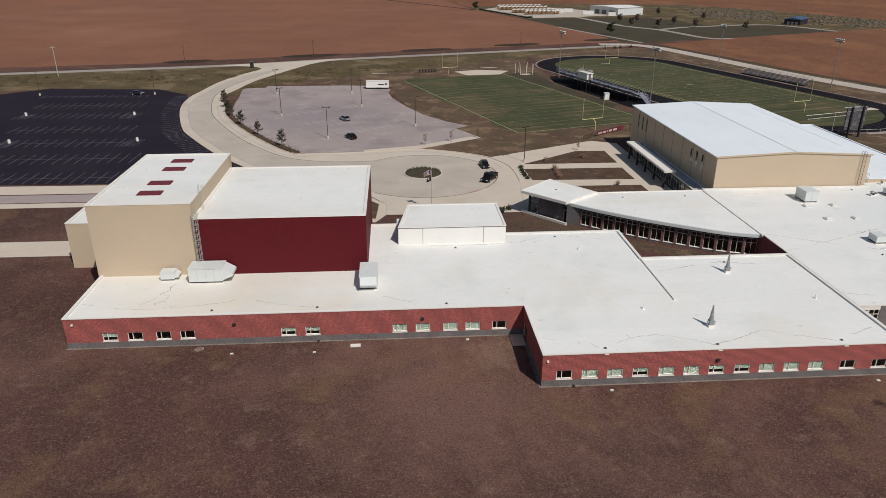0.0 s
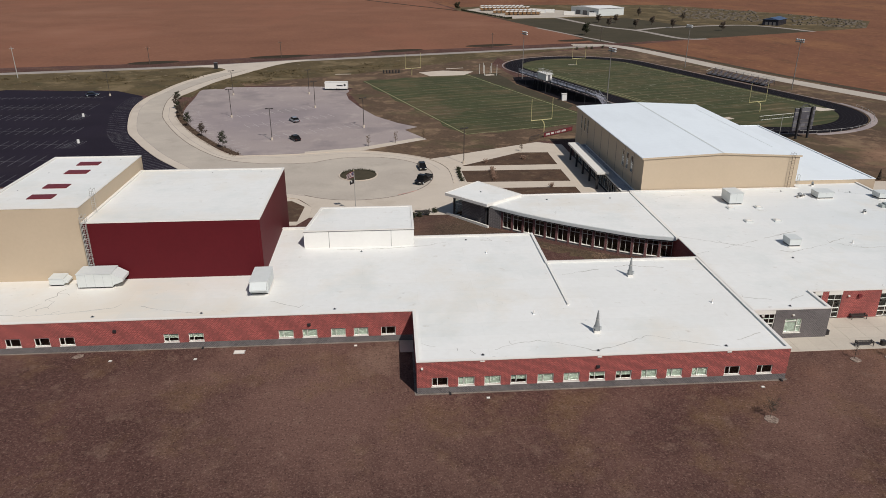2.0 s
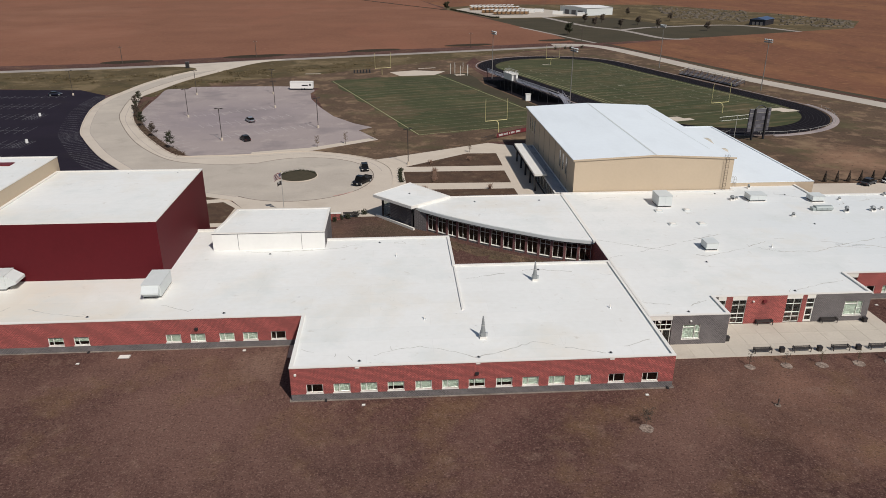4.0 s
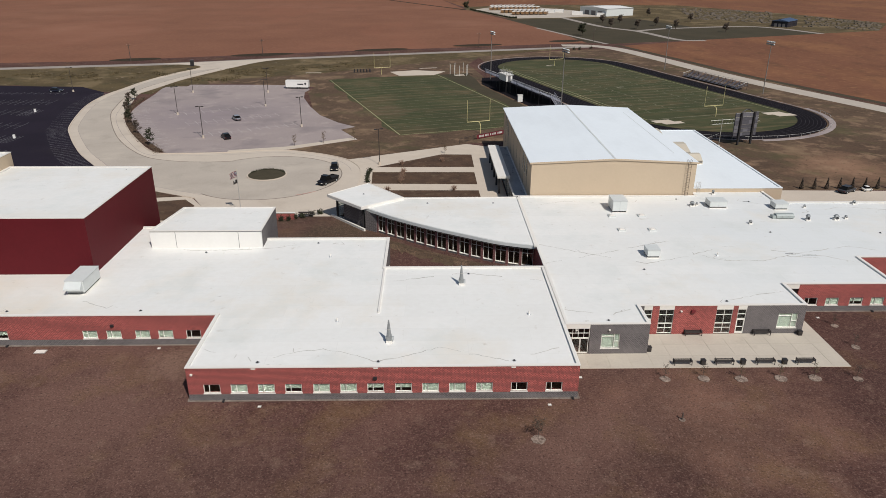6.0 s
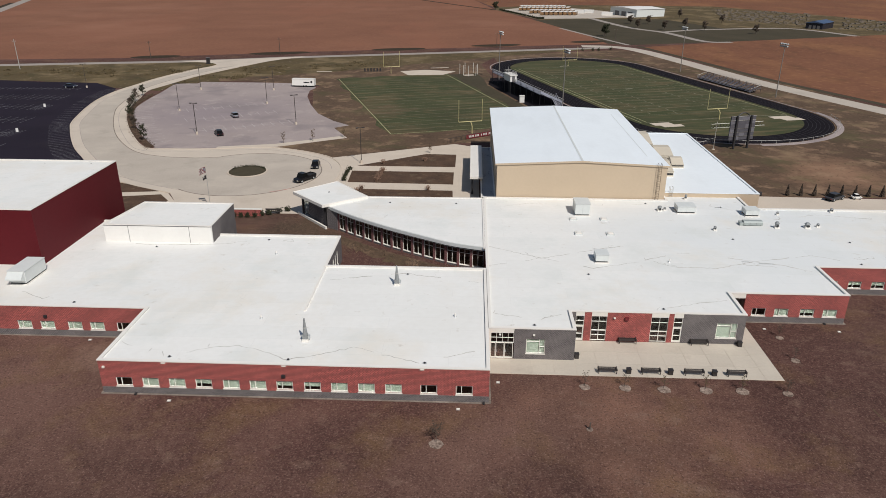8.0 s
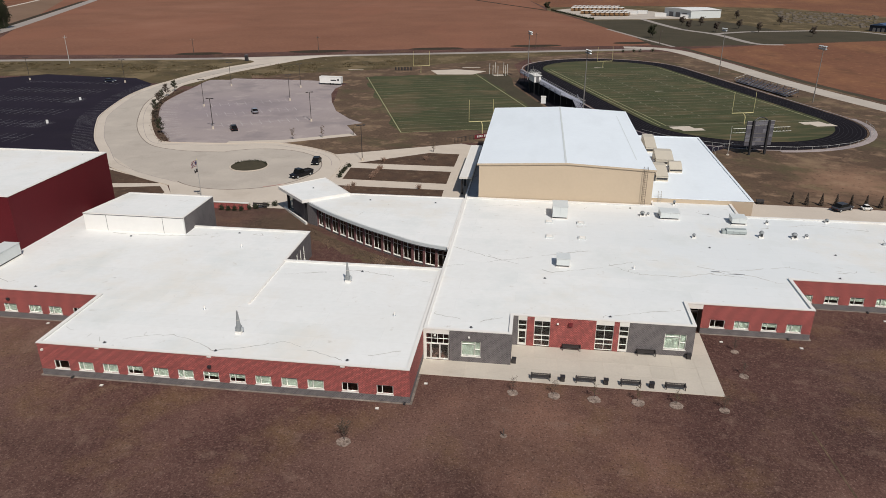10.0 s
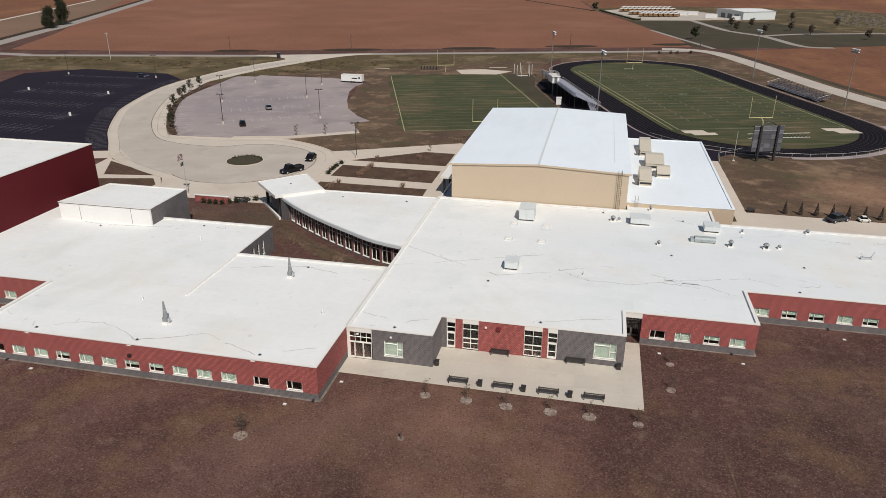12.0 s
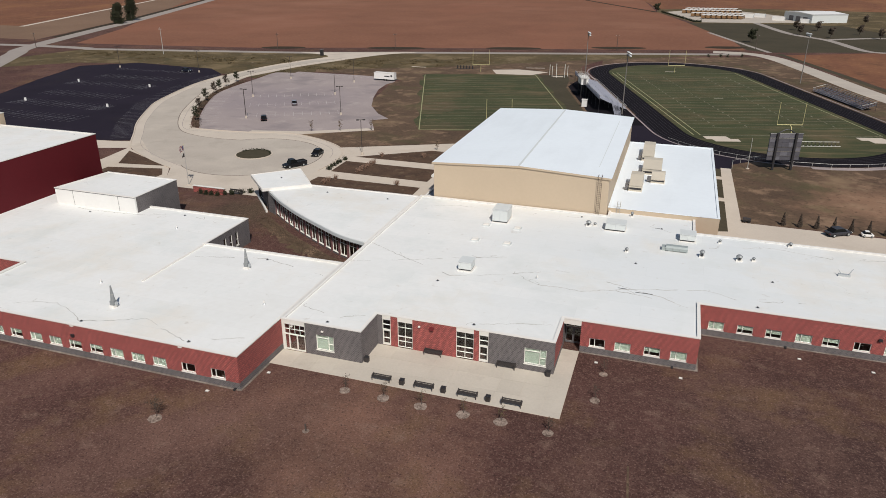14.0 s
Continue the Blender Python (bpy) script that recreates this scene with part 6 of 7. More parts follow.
part("stone", Shape().prism([(-43.1, 11.0), (-42.5, 10.8), (-41.8, 11.3), (-41.9, 11.7), (-42.6, 11.8)], -0.03, 0.12), M_MULCH, ob)
for x in (-27.5, 3.0, 42.0, 88.0, 101.2):
    y = {-27.5: 12.3, 3.0: 0.05, 42.0: 0.05, 88.0: 20.3, 101.2: 29.5}[x]
    ob = thing("drain_outlet", "dark downspout outlet at the wall foot", "drain", (x, y, 0), "drain outlets")
    part("outlet", Shape().box(x - 0.11, y - 0.2, 0, x + 0.11, y + 0.2, 0.18), M_DARK, ob)
lawn_line = Shape().strip([(84.5, 1), (85.5, -14), (86, -26)], 0.2, -0.05, 0.012)
tagged(part("lawn_track", lawn_line, M_GRASS), "pale worn line across the lawn", "track", "", "structure")

for i, (x, y) in enumerate(((97.3, 314.4), (102.9, 316.1), (106.1, 317.0), (112.6, 318.9))):
    ob = thing("verge_shrub", "dark scrubby bush on the far road's verge", "shrub", (x, y, 0), "verge shrubs")
    part("leaves", leaf_cloud(110, 0.22, lambda q: (x + q.gauss(0, 0.35), y + q.gauss(0, 0.35), abs(q.gauss(0.7, 0.4)) + 0.1), 330 + i), M_LEAF, ob)
    part("stems", Shape().tube((x, y, -0.02), (x + 0.2, y, 1.1), 0.07, 0.03, 5).tube((x, y, -0.02), (x - 0.3, y + 0.1, 1.0), 0.06, 0.03, 5), M_BARK, ob)
# shrubs by the entrance and beds
for i, (x, y, r) in enumerate(((-4.3, 57.7, 0.5), (-3.0, 57.6, 0.45), (-1.7, 57.6, 0.5), (-0.4, 57.7, 0.45), (0.8, 58.6, 0.45), (2.0, 59.2, 0.55), (3.5, 60.5, 0.7), (5.0, 61.3, 0.6), (12.4, 81.5, 0.6), (12.2, 83.3, 0.35), (12.2, 84.7, 0.4), (12.2, 86.2, 0.35), (12.2, 87.6, 0.4), (12.4, 90.0, 0.6))):
    ob = thing("shrub", "small rounded dark green shrub", "shrub", (x, y, 0), "shrubs")
    part("leaves", leaf_cloud(240, 0.12, lambda q: (x + q.gauss(0, r * 0.45), y + q.gauss(0, r * 0.45), abs(q.gauss(0.4, 0.25)) + 0.05), 300 + i), M_LEAF, ob)
    part("stems", Shape().tube((x, y, -0.02), (x + 0.1, y, 0.5), 0.04, 0.02, 5).tube((x, y, -0.02), (x - 0.15, y + 0.1, 0.5), 0.04, 0.02, 5), M_BARK, ob)
for i, (x, y) in enumerate(((19.4, 95.4), (19.6, 81.3), (19.7, 82.9), (19.8, 84.6), (19.9, 86.2), (20.0, 87.8), (20.1, 89.0), (31.2, 75.6), (16.3, 71.5), (16.6, 73.2), (17.2, 75.2), (29.1, 98.2))):
    ob = thing("ornamental_grass", "clump of dry tan ornamental grass", "grass clump", (x, y, 0), "ornamental grasses")
    q, s = random.Random(i), Shape()
    for _ in range(80):
        a, l = q.uniform(0, 6.28), q.uniform(0.2, 0.6)
        p, t = (x + q.gauss(0, 0.12), y + q.gauss(0, 0.12), 0), (x + l * math.cos(a), y + l * math.sin(a), q.uniform(0.6, 1.15))
        s.tube(p, t, 0.03, 0.008, 3)
    part("blades", s, M_PLUME, ob)
    part("heads", leaf_cloud(70, 0.1, lambda g: (x + g.gauss(0, 0.35), y + g.gauss(0, 0.35), g.uniform(0.35, 1.15)), 60 + i), M_PLUME, ob)
young_tree("young_tree", 29.9, 105.7, 2.6, 0.6, 160, 0.09, M_DRYLEAF, "young tree with sparse autumn leaves", 501, group="young trees")
for i, (x, y) in enumerate(((-9.06, 113.6), (-1.9, 116.6), (5.8, 120.4))):
    young_tree("young_tree", x, y, 3.2, 0.7, 200, 0.09, M_DRYLEAF, "young tree with sparse autumn leaves", 510 + i, group="young trees")
for i, (x, y, h) in enumerate(((-46.5, 114, 4.4), (-54.8, 126.7, 4.0), (-62, 140, 4.2), (-67.6, 152.6, 4.0), (-69.6, 158.5, 3.8), (-72.6, 167, 4.2), (-74.8, 177, 3.8))):
    young_tree("street_tree", x, y, h, 1.15, 620, 0.15, M_CONIFER if i % 2 else M_LEAF, "small dark leafy tree in the planting strip", 520 + i, True, "planting strip trees", 0.15, 0.08)
tagged(part("low_planting", leaf_cloud(2600, 0.15, lambda g: (lambda p: (p[0] + g.gauss(0, 0.4), p[1] + g.gauss(0, 0.9), 0.15 + abs(g.gauss(0, 0.2))))(g.choice(bed_line)), 77), M_STRAW), "low dark red-brown planting in the strip", "planting", "", "stuff")
tagged(part("island_planting", leaf_cloud(420, 0.12, lambda g: (lambda a: (-10.7 + 3.8 * math.cos(a) + g.gauss(0, 0.12), 87.4 + 3.8 * math.sin(a) + g.gauss(0, 0.15), 0.2 + abs(g.gauss(0, 0.18))))(g.uniform(0.3, 2.9)), 78), M_LEAF), "low green planting round the island edge", "planting", "", "stuff")
for i in range(10):
    x, y = 105.7 + 2.75 * i, 76.3
    ob = thing("conifer", "narrow dark brown conifer by the service drive", "tree", (x, y, 0), "row of conifers")
    part("trunk", Shape().tube((x, y, -0.05), (x, y, 1.9), 0.06, 0.02, 6), M_BARK, ob)
    part("crown", leaf_cloud(520, 0.13, lambda g: (lambda t, a: (x + (1 - t) * 0.5 * math.cos(a) * g.uniform(0.4, 1.1), y + (1 - t) * 0.5 * math.sin(a) * g.uniform(0.4, 1.1), 0.15 + t * 2.3))(g.random() ** 1.3, g.uniform(0, 6.28)), 600 + i), M_CONIFER, ob)
ob = thing("dumpster_cart", "dark low cart beside the service drive", "cart", (99.5, 76, 0))
part("body", Shape().box(98.9, 75.6, 0.3, 100.3, 76.3, 0.75), M_BENCH, ob)
for x in (99.2, 100.0):
    part("wheel", Shape().tube((x, 75.55, 0.25), (x, 75.45, 0.25), 0.25, n=10), M_TYRE, ob)


# ---- lamps, masts, flag ----
def lot_lamp(x, y, h=8.6, turn=0):
    ob = thing("car_park_lamp", "tall bronze car park lamp on a pale concrete base", "lamp", (0, 0, 0), "car park lamps")
    part("base", Shape().tube((0, 0, 0), (0, 0, 0.75), 0.32, 0.30, 12), M_WALK, ob)
    part("pole", Shape().box(-0.07, -0.07, 0.75, 0.07, 0.07, h), M_POLE, ob)
    part("arm", Shape().box(-0.7, -0.05, h - 0.12, 0.7, 0.05, h), M_POLE, ob)
    for sx in (-1, 1):
        part("lamp_head", Shape().box(sx * 0.75 - 0.3, -0.2, h - 0.16, sx * 0.75 + 0.3, 0.2, h + 0.05), M_POLE, ob)
    ob.matrix_basis = pose(x, y, 0.03, 0, 0, turn)
    return ob


first = lot_lamp(-35.2, 122.1)
for x, y in ((-52.0, 152.4), (-59.0, 190.4), (-10.9, 135.6), (-27.7, 165.6), (-32.2, 190.8), (14.2, 95.6), (-142.3, 192.1), (-102.4, 191.9)):
    copy_thing(first, pose(x, y, 0.03, 0, 0, 29))
for x, y in ((-119.0, 122.1), (-131.0, 157.4), (-86.0, 122.4), (-98.0, 156.7)):
    ob = thing("lamp_footing", "pale concrete lamp footing still without its pole", "lamp footing", (x, y, 0.02), "lamp footings")
    part("base", Shape().tube((x, y, 0.02), (x, y, 0.95), 0.36, 0.34, 12), M_WHITE, ob)
    for sx, sy in ((0.15, 0.15), (-0.15, 0.15), (0.15, -0.15), (-0.15, -0.15)):
        part("bolt", Shape().tube((x + sx, y + sy, 0.9), (x + sx, y + sy, 1.1), 0.025, n=5), M_STEEL, ob)


def island_marking(x, y):
    s = Shape()
    for i in range(5):
        s.strip([(x - 3 + i * 0.9, y - 3.8), (x - 2.2 + i * 0.9, y + 3.8)], 0.1, 0, 0.0262)
    return s


for x, y in ((-118.7, 120.6), (-130.5, 155.8), (-86.0, 120.6), (-98.0, 155.2)):
    tagged(part("hatched_marking", island_marking(x, y), M_BAY), "hatched white marking round a lamp base", "road marking", "", "stuff")


def flood_mast(x, y, h, turn):
    ob = thing("floodlight_mast", "tall steel floodlight mast beside the sports field", "floodlight", (0, 0, 0), "floodlight masts")
    part("pole", Shape().tube((0, 0, 0), (0, 0, h), 0.19, 0.09, 10), M_MAST, ob)
    part("crossarm", Shape().box(-1.9, -0.08, h - 0.25, 1.9, 0.08, h - 0.08), M_MAST, ob)
    part("crossarm", Shape().box(-1.9, -0.08, h - 1.0, 1.9, 0.08, h - 0.85), M_MAST, ob)
    for sx in (-1.6, -0.8, 0.0, 0.8, 1.6):
        for z in (h, h - 0.75):
            lamp = part("lamp", Shape().tube((sx, 0.1, z), (sx, 0.6, z - 0.25), 0.16, 0.32, 10), M_GALV, ob)
    ob.matrix_basis = pose(x, y, 0, 0, 0, turn)
    return ob


first = flood_mast(50.8, 220.5, 18.4, -73)
copy_thing(first, pose(69.6, 165.0, 0, 0, 0, -73))
copy_thing(first, pose(146.8, 187.5, 0, 0, 0, 107))
copy_thing(first, pose(129.3, 246.0, 0, 0, 0, 107))

flagpole = thing("flagpole", "white flagpole with two flags before the school", "flagpole", (-10.2, 61.8, 0))
part("pole", Shape().tube((-10.2, 61.8, 0), (-10.2, 61.8, 8.6), 0.08, 0.04, 10), M_STEEL, flagpole)
part("finial", Shape().tube((-10.2, 61.8, 8.6), (-10.2, 61.8, 8.75), 0.09, 0.03, 8), M_YELLOW, flagpole)
part("footing", Shape().tube((-10.2, 61.8, 0), (-10.2, 61.8, 0.2), 0.5, 0.45, 14), M_WALK, flagpole)


def cloth(x, y, z, w, h, n0, n1, mat, name, parent, label=""):
    """A band of a hanging flag between heights n0 and n1 of it, with folds; the free end droops."""
    s, cols = Shape(), 10
    for i in range(cols + 1):
        t = i / cols
        px, py = x - w * t * 0.9, y + 0.16 * math.sin(t * 9) * t + 0.25 * t
        drop = 0.6 * t * t * h
        for f in (n0, n1):
            s.v += [(px, py, z - h * f - drop), (px, py + 0.015, z - h * f - drop)]
    for i in range(cols):
        a, b = 4 * i, 4 * i + 4
        s.f += [(a, b, b + 2, a + 2), (a + 1, a + 3, b + 3, b + 1), (a, a + 1, b + 1, b), (a + 2, b + 2, b + 3, a + 3)]
    return part(name, s, mat, parent, label)


for i in range(9):
    cloth(-10.25, 61.8, 8.4, 1.55, 1.15, i / 9, (i + 1) / 9, M_FLAGRED if i % 2 == 0 else M_FLAGWHITE, "stripe", flagpole)
cloth(-10.24, 61.77, 8.41, 0.7, 1.15, 0.0, 0.52, M_FLAGBLUE, "canton", flagpole, "dark blue canton")
cloth(-10.25, 61.8, 6.8, 0.95, 0.75, 0, 1, M_BENCH, "small_flag", flagpole, "smaller black flag")
cloth(-10.6, 61.74, 6.72, 0.4, 0.4, 0, 1, M_FLAGWHITE, "emblem", flagpole, "pale emblem on the black flag")


# ---- sports furniture ----
def goalpost(p, turn, yellow=True):
    ob = thing("goalpost", "yellow goalpost with a bent stem", "goalpost", (0, 0, 0), "goalposts")
    s = Shape().tube((0, 1.6, 0), (0, 1.6, 2.0), 0.12, n=8).tube((0, 1.6, 2.0), (0, 1.2, 2.7), 0.12, n=8).tube((0, 1.2, 2.7), (0, 0, 3.05), 0.12, n=8)
    part("stem", s, M_YELLOW, ob)
    part("crossbar", Shape().tube((-3.4, 0, 3.05), (3.4, 0, 3.05), 0.1, n=8), M_YELLOW, ob)
    for sx in (-3.4, 3.4):
        part("upright", Shape().tube((sx, 0, 3.05), (sx, 0, 9.1), 0.055, n=8), M_YELLOW if yellow else M_STEEL, ob)
    ob.matrix_basis = pose(p[0], p[1], 0.02, 0, 0, turn)
    return ob


fdeg, pdeg = math.degrees(FA), math.degrees(PA)
first = goalpost(field(55.2, -1.1), fdeg + 180)
copy_thing(first, pose(*field(-55.2, 0), 0.02, 0, 0, fdeg))
copy_thing(first, pose(39.8, 128.8, 0.02, 0, 0, pdeg + 180))
copy_thing(first, pose(6.7, 231, 0.02, 0, 0, pdeg))


def bleachers(name, u0, u1, v_front, v_back, rows, rise, z0, label, seat_mat=M_SEAT):
    """Tiered seating along the field: treads, seats, frame and rails."""
    ob = thing(name, label, "bleachers", (*field((u0 + u1) / 2, (v_front + v_back) / 2), 0))
    run = (v_back - v_front) / rows

    def slab(nm, a, b, c, d, za, zb, mat):
        s = Shape()
        s.prism([field(a, c), field(b, c), field(b, d), field(a, d)], za, zb)
        return part(nm, s, mat, ob)

    for i in range(rows):
        v, z = v_front + run * i, z0 + rise * i
        slab("tread", u0, u1, v, v + run * 0.95, z, z + 0.06, seat_mat)
        slab("seat", u0, u1, v + run * 0.55, v + run * 0.9, z + 0.42, z + 0.47, seat_mat)
    top = z0 + rise * rows
    for k in range(9):
        u = u0 + (u1 - u0) * k / 8
        s = Shape()
        s.tube((*field(u, v_back), 0), (*field(u, v_back), top + 1.0), 0.07, n=6)
        s.tube((*field(u, v_front), 0.2), (*field(u, v_back), top), 0.08, n=6)
        s.tube((*field(u, (v_front + v_back) / 2), 0), (*field(u, (v_front + v_back) / 2), (z0 + top) / 2), 0.07, n=6)
        part("frame", s, M_DARK, ob)
    for z in (0.5, 1.0):
        part("rail", Shape().tube((*field(u0, v_back), top + z), (*field(u1, v_back), top + z), 0.05, n=6), M_STEEL, ob)
        part("rail", Shape().tube((*field(u0, v_front), z0 + z), (*field(u1, v_front), z0 + z), 0.05, n=6), M_STEEL, ob)
    for u in (u0, u1):
        part("rail", Shape().tube((*field(u, v_front), z0 + 1), (*field(u, v_back), top + 1), 0.05, n=6), M_STEEL, ob)
    return ob, top


stand, top = bleachers("bleachers", -24, 25, -38.0, -46.5, 11, 0.29, 1.0, "long aluminium bleachers on a dark steel frame")
guard = Shape()
for k in range(99):
    u = -24 + k * 0.5
    guard.tube((*field(u, -46.6), top - 0.3), (*field(u, -46.6), top + 1.0), 0.035, n=4)
for z in (-0.3, 0.2, 0.6, 1.0):
    guard.tube((*field(-24, -46.6), top + z), (*field(25, -46.6), top + z), 0.045, n=5)
part("back_guard", guard, M_SEAT, stand, "pale aluminium guard rail along the back")
for side in (-41.0, -42.7):
    s = Shape().tube((*field(25.1, side), 3.2), (*field(31, side), 0.2), 0.06, n=6).tube((*field(25.1, side), 4.2), (*field(31, side), 1.2), 0.05, n=6)
    for k in range(7):
        u, z = 25.1 + k * 0.98, 3.2 - k * 0.5
        s.tube((*field(u, side), z - 0.1 if k < 6 else 0.0), (*field(u, side), z + 1.0), 0.04, n=5)
    part("stair_rail", s, M_SEAT, stand)
for k in range(12):
    u, z = 25.2 + k * 0.48, 3.0 - k * 0.25
    part("stair_tread", Shape().prism([field(u, -41.0), field(u + 0.45, -41.0), field(u + 0.45, -42.7), field(u, -42.7)], z, z + 0.06), M_SEAT, stand)
B0, B1 = -4.8, 1.6
box = thing("press_box", "white press box with railed roof deck above the bleachers", "press box", (*field(-1.6, -47), 0))
part("wall", Shape().prism([field(B0, -46.1), field(B1, -46.1), field(B1, -48.5), field(B0, -48.5)], top + 0.1, top + 2.3), M_WHITE, box)
part("roof", Shape().prism([field(B0 - 0.3, -45.8), field(B1 + 0.3, -45.8), field(B1 + 0.3, -48.8), field(B0 - 0.3, -48.8)], top + 2.3, top + 2.5), M_COPE, box)
part("window_band", Shape().prism([field(B0 + 0.4, -46), field(B1 - 0.4, -46), field(B1 - 0.4, -46.1), field(B0 + 0.4, -46.1)], top + 1.0, top + 1.8), M_CARGLASS, box)
part("door", Shape().prism([field(B1, -46.8), field(B1 + 0.06, -46.8), field(B1 + 0.06, -47.8), field(B1, -47.8)], top + 0.15, top + 2.1), M_GREYP, box, "grey door")
for u in (B0 + 0.2, B1 - 0.2):
    for v in (-48.3, -46.5):
        part("post", Shape().tube((*field(u, v), 0), (*field(u, v), top + 0.15), 0.12, n=8), M_DARK, box)
deck = [(B0, -46.1), (B1, -46.1), (B1, -48.4), (B0, -48.4)]
for (ua, va), (ub, vb) in zip(deck, deck[1:] + deck[:1]):
    s = Shape()
    for z in (3.0, 3.5):
        s.tube((*field(ua, va), top + z), (*field(ub, vb), top + z), 0.045, n=5)
    for k in range(5):
        u, v = ua + (ub - ua) * k / 4, va + (vb - va) * k / 4
        s.tube((*field(u, v), top + 2.45), (*field(u, v), top + 3.5), 0.04, n=5)
    part("deck_rail", s, M_STEEL, box)
part("mast", Shape().tube((*field(-2, -48), top + 2.4), (*field(-2, -48), top + 5.2), 0.05, 0.03, 5), M_STEEL, box)
bleachers("bleachers", -13, 20, 36.9, 41.4, 5, 0.26, 0.45, "low aluminium visitor bleachers beside the road", M_SEAT2)
ob = thing("storage_box", "white storage cabinet behind the bleachers", "cabinet", (57.0, 173.5, 0))
part("body", Shape().box(56.2, 172.8, 0, 57.8, 174.2, 2.2), M_WHITE, ob)
part("roof", Shape().box(56.1, 172.7, 2.2, 57.9, 174.3, 2.3), M_COPE, ob)

board = thing("scoreboard", "large scoreboard seen from behind on two dark posts", "scoreboard", (109.2, 114.9, 0))
BM = pose(109.2, 114.9, 0, 0, 0, fdeg)
for sx in (-2.05, 2.05):
    part("post", Shape().box(sx - 0.22, -0.45, 0, sx + 0.22, 0.0, 8.5, BM), M_DARK, board)
for i in range(6):
    z = 2.3 + i * 1.02
    for x0, x1, pale in ((-3.6, -2.3, i in (1, 2, 4)), (-2.28, -0.75, i in (0, 5)), (-0.73, 0.78, i in (1, 5)), (0.80, 2.28, i in (3, 5)), (2.3, 3.6, i in (2, 4))):
        part("panel", Shape().box(x0, 0.05, z, x1, 0.35, z + 0.98, BM), M_BOARDP if pale else M_BOARD, board, "pale grey cabinet back" if pale else "")
    if i != 3:
        part("brace", Shape().box(-3.64, -0.04, z + 0.9, 3.64, 0.05, z + 0.97, BM), M_STEEL if i > 3 else M_MAST, board)
arch = [(-1.7 + 3.4 * i / 8, 8.45 + 0.75 * math.sin(math.pi * i / 8)) for i in range(9)]
s = Shape()
for (xa, za), (xb, zb) in zip(arch, arch[1:]):
    s.tube(BM @ Vector((xa, 0.2, za)), BM @ Vector((xb, 0.2, zb)), 0.14, n=6)
part("arch", s, M_DARK, board, "dark arch over the board")
pole = thing("safety_net_pole", "thin pale pole behind the end zone", "pole", (102.1, 113.3, 0))
part("pole", Shape().tube((102.1, 113.3, 0), (102.1, 113.3, 7.2), 0.08, 0.05, 8), M_STEEL, pole)
part("base", Shape().tube((102.1, 113.3, 0), (102.1, 113.3, 0.15), 0.4, 0.4, 10), M_WALK, pole)


def hurdle(x, y):
    """One hurdle: white top board on two dark uprights, white feet towards the lawn."""
    ob = thing("hurdle", "white-topped hurdle stored in a row behind the end zone", "hurdle", (0, 0, 0), "row of hurdles")
    part("top_board", Shape().box(0, -0.02, 0.96, 1.0, 0.03, 1.08), M_FRAME, ob)
    for u in (0.06, 0.94):
        part("upright", Shape().box(u - 0.025, -0.02, 0.05, u + 0.025, 0.02, 0.96), M_DARK, ob)
        part("foot", Shape().box(u - 0.03, -0.75, 0, u + 0.03, 0.02, 0.05), M_FRAME, ob, "white foot")
    part("base_bar", Shape().box(0, -0.78, 0.0, 1.0, -0.68, 0.07), M_FRAME, ob, "white base bar")
    ob.matrix_basis = pose(x, y, 0.05, 0, 0, fdeg)
    return ob


first = hurdle(109.3, 138.3)
for k in range(1, 17):
    copy_thing(first, pose(109.3 + FV.x * k * 1.02, 138.3 + FV.y * k * 1.02, 0.05, 0, 0, fdeg))


def fence(points, h, label, step=3.0, mat=M_STEEL):
    """Posts and rails along a line, with a see-through mesh of thin wires."""
    ob = thing("fence", label, "fence", (*points[0], 0), "fences")
    for a, b in zip(points, points[1:]):
        length = math.hypot(b[0] - a[0], b[1] - a[1])
        n = max(1, round(length / step))
        for i in range(n):
            x, y = a[0] + (b[0] - a[0]) * i / n, a[1] + (b[1] - a[1]) * i / n
            part("post", Shape().tube((x, y, 0), (x, y, h), 0.045, n=6), mat, ob)
        part("rail", Shape().tube((*a, h - 0.05), (*b, h - 0.05), 0.035, n=6), mat, ob)
    return ob


fo = oval(36.7)
fence(fo[3:27:2], 1.2, "low chain-link fence round the track's near curve", 4.0)
fence([(98.7, 111.6), (99.0, 115.9), (102.7, 119.7), (105.4, 122.2)], 1.1, "chain-link fence at the end of the walk", 3.0)
fence([(34, 115.8), (38.2, 119.9), (48.8, 128)], 1.3, "dark picket fence carrying a red banner", 0.45, M_DARK)
ban = thing("banner", "dark red banner with white lettering bars on a fence", "banner", (43.5, 123.9, 0))
bm, blen = frame_of((38.8, 120.3), (48.6, 127.8))
part("sheet", Shape().box(0, -0.06, 0.15, blen, -0.02, 1.25, bm), M_SIGNRED, ban)
for u0, n in ((0.8, 4), (3.0, 3), (4.9, 1), (5.7, 3), (7.6, 4)):
    for k in range(n):
        u = u0 + k * 0.46
        part("bar", Shape().box(u, -0.075, 0.45, u + 0.33, -0.062, 0.98, bm), M_FLAGWHITE, ban, "white bar of writing")
part("emblem", Shape().box(blen - 1.5, -0.075, 0.4, blen - 0.6, -0.062, 1.05, bm), M_FLAGRED, ban, "bright red emblem")
cage = thing("throwing_cage", "white-posted throwing cage beside the practice field", "sports cage", (38, 231, 0))
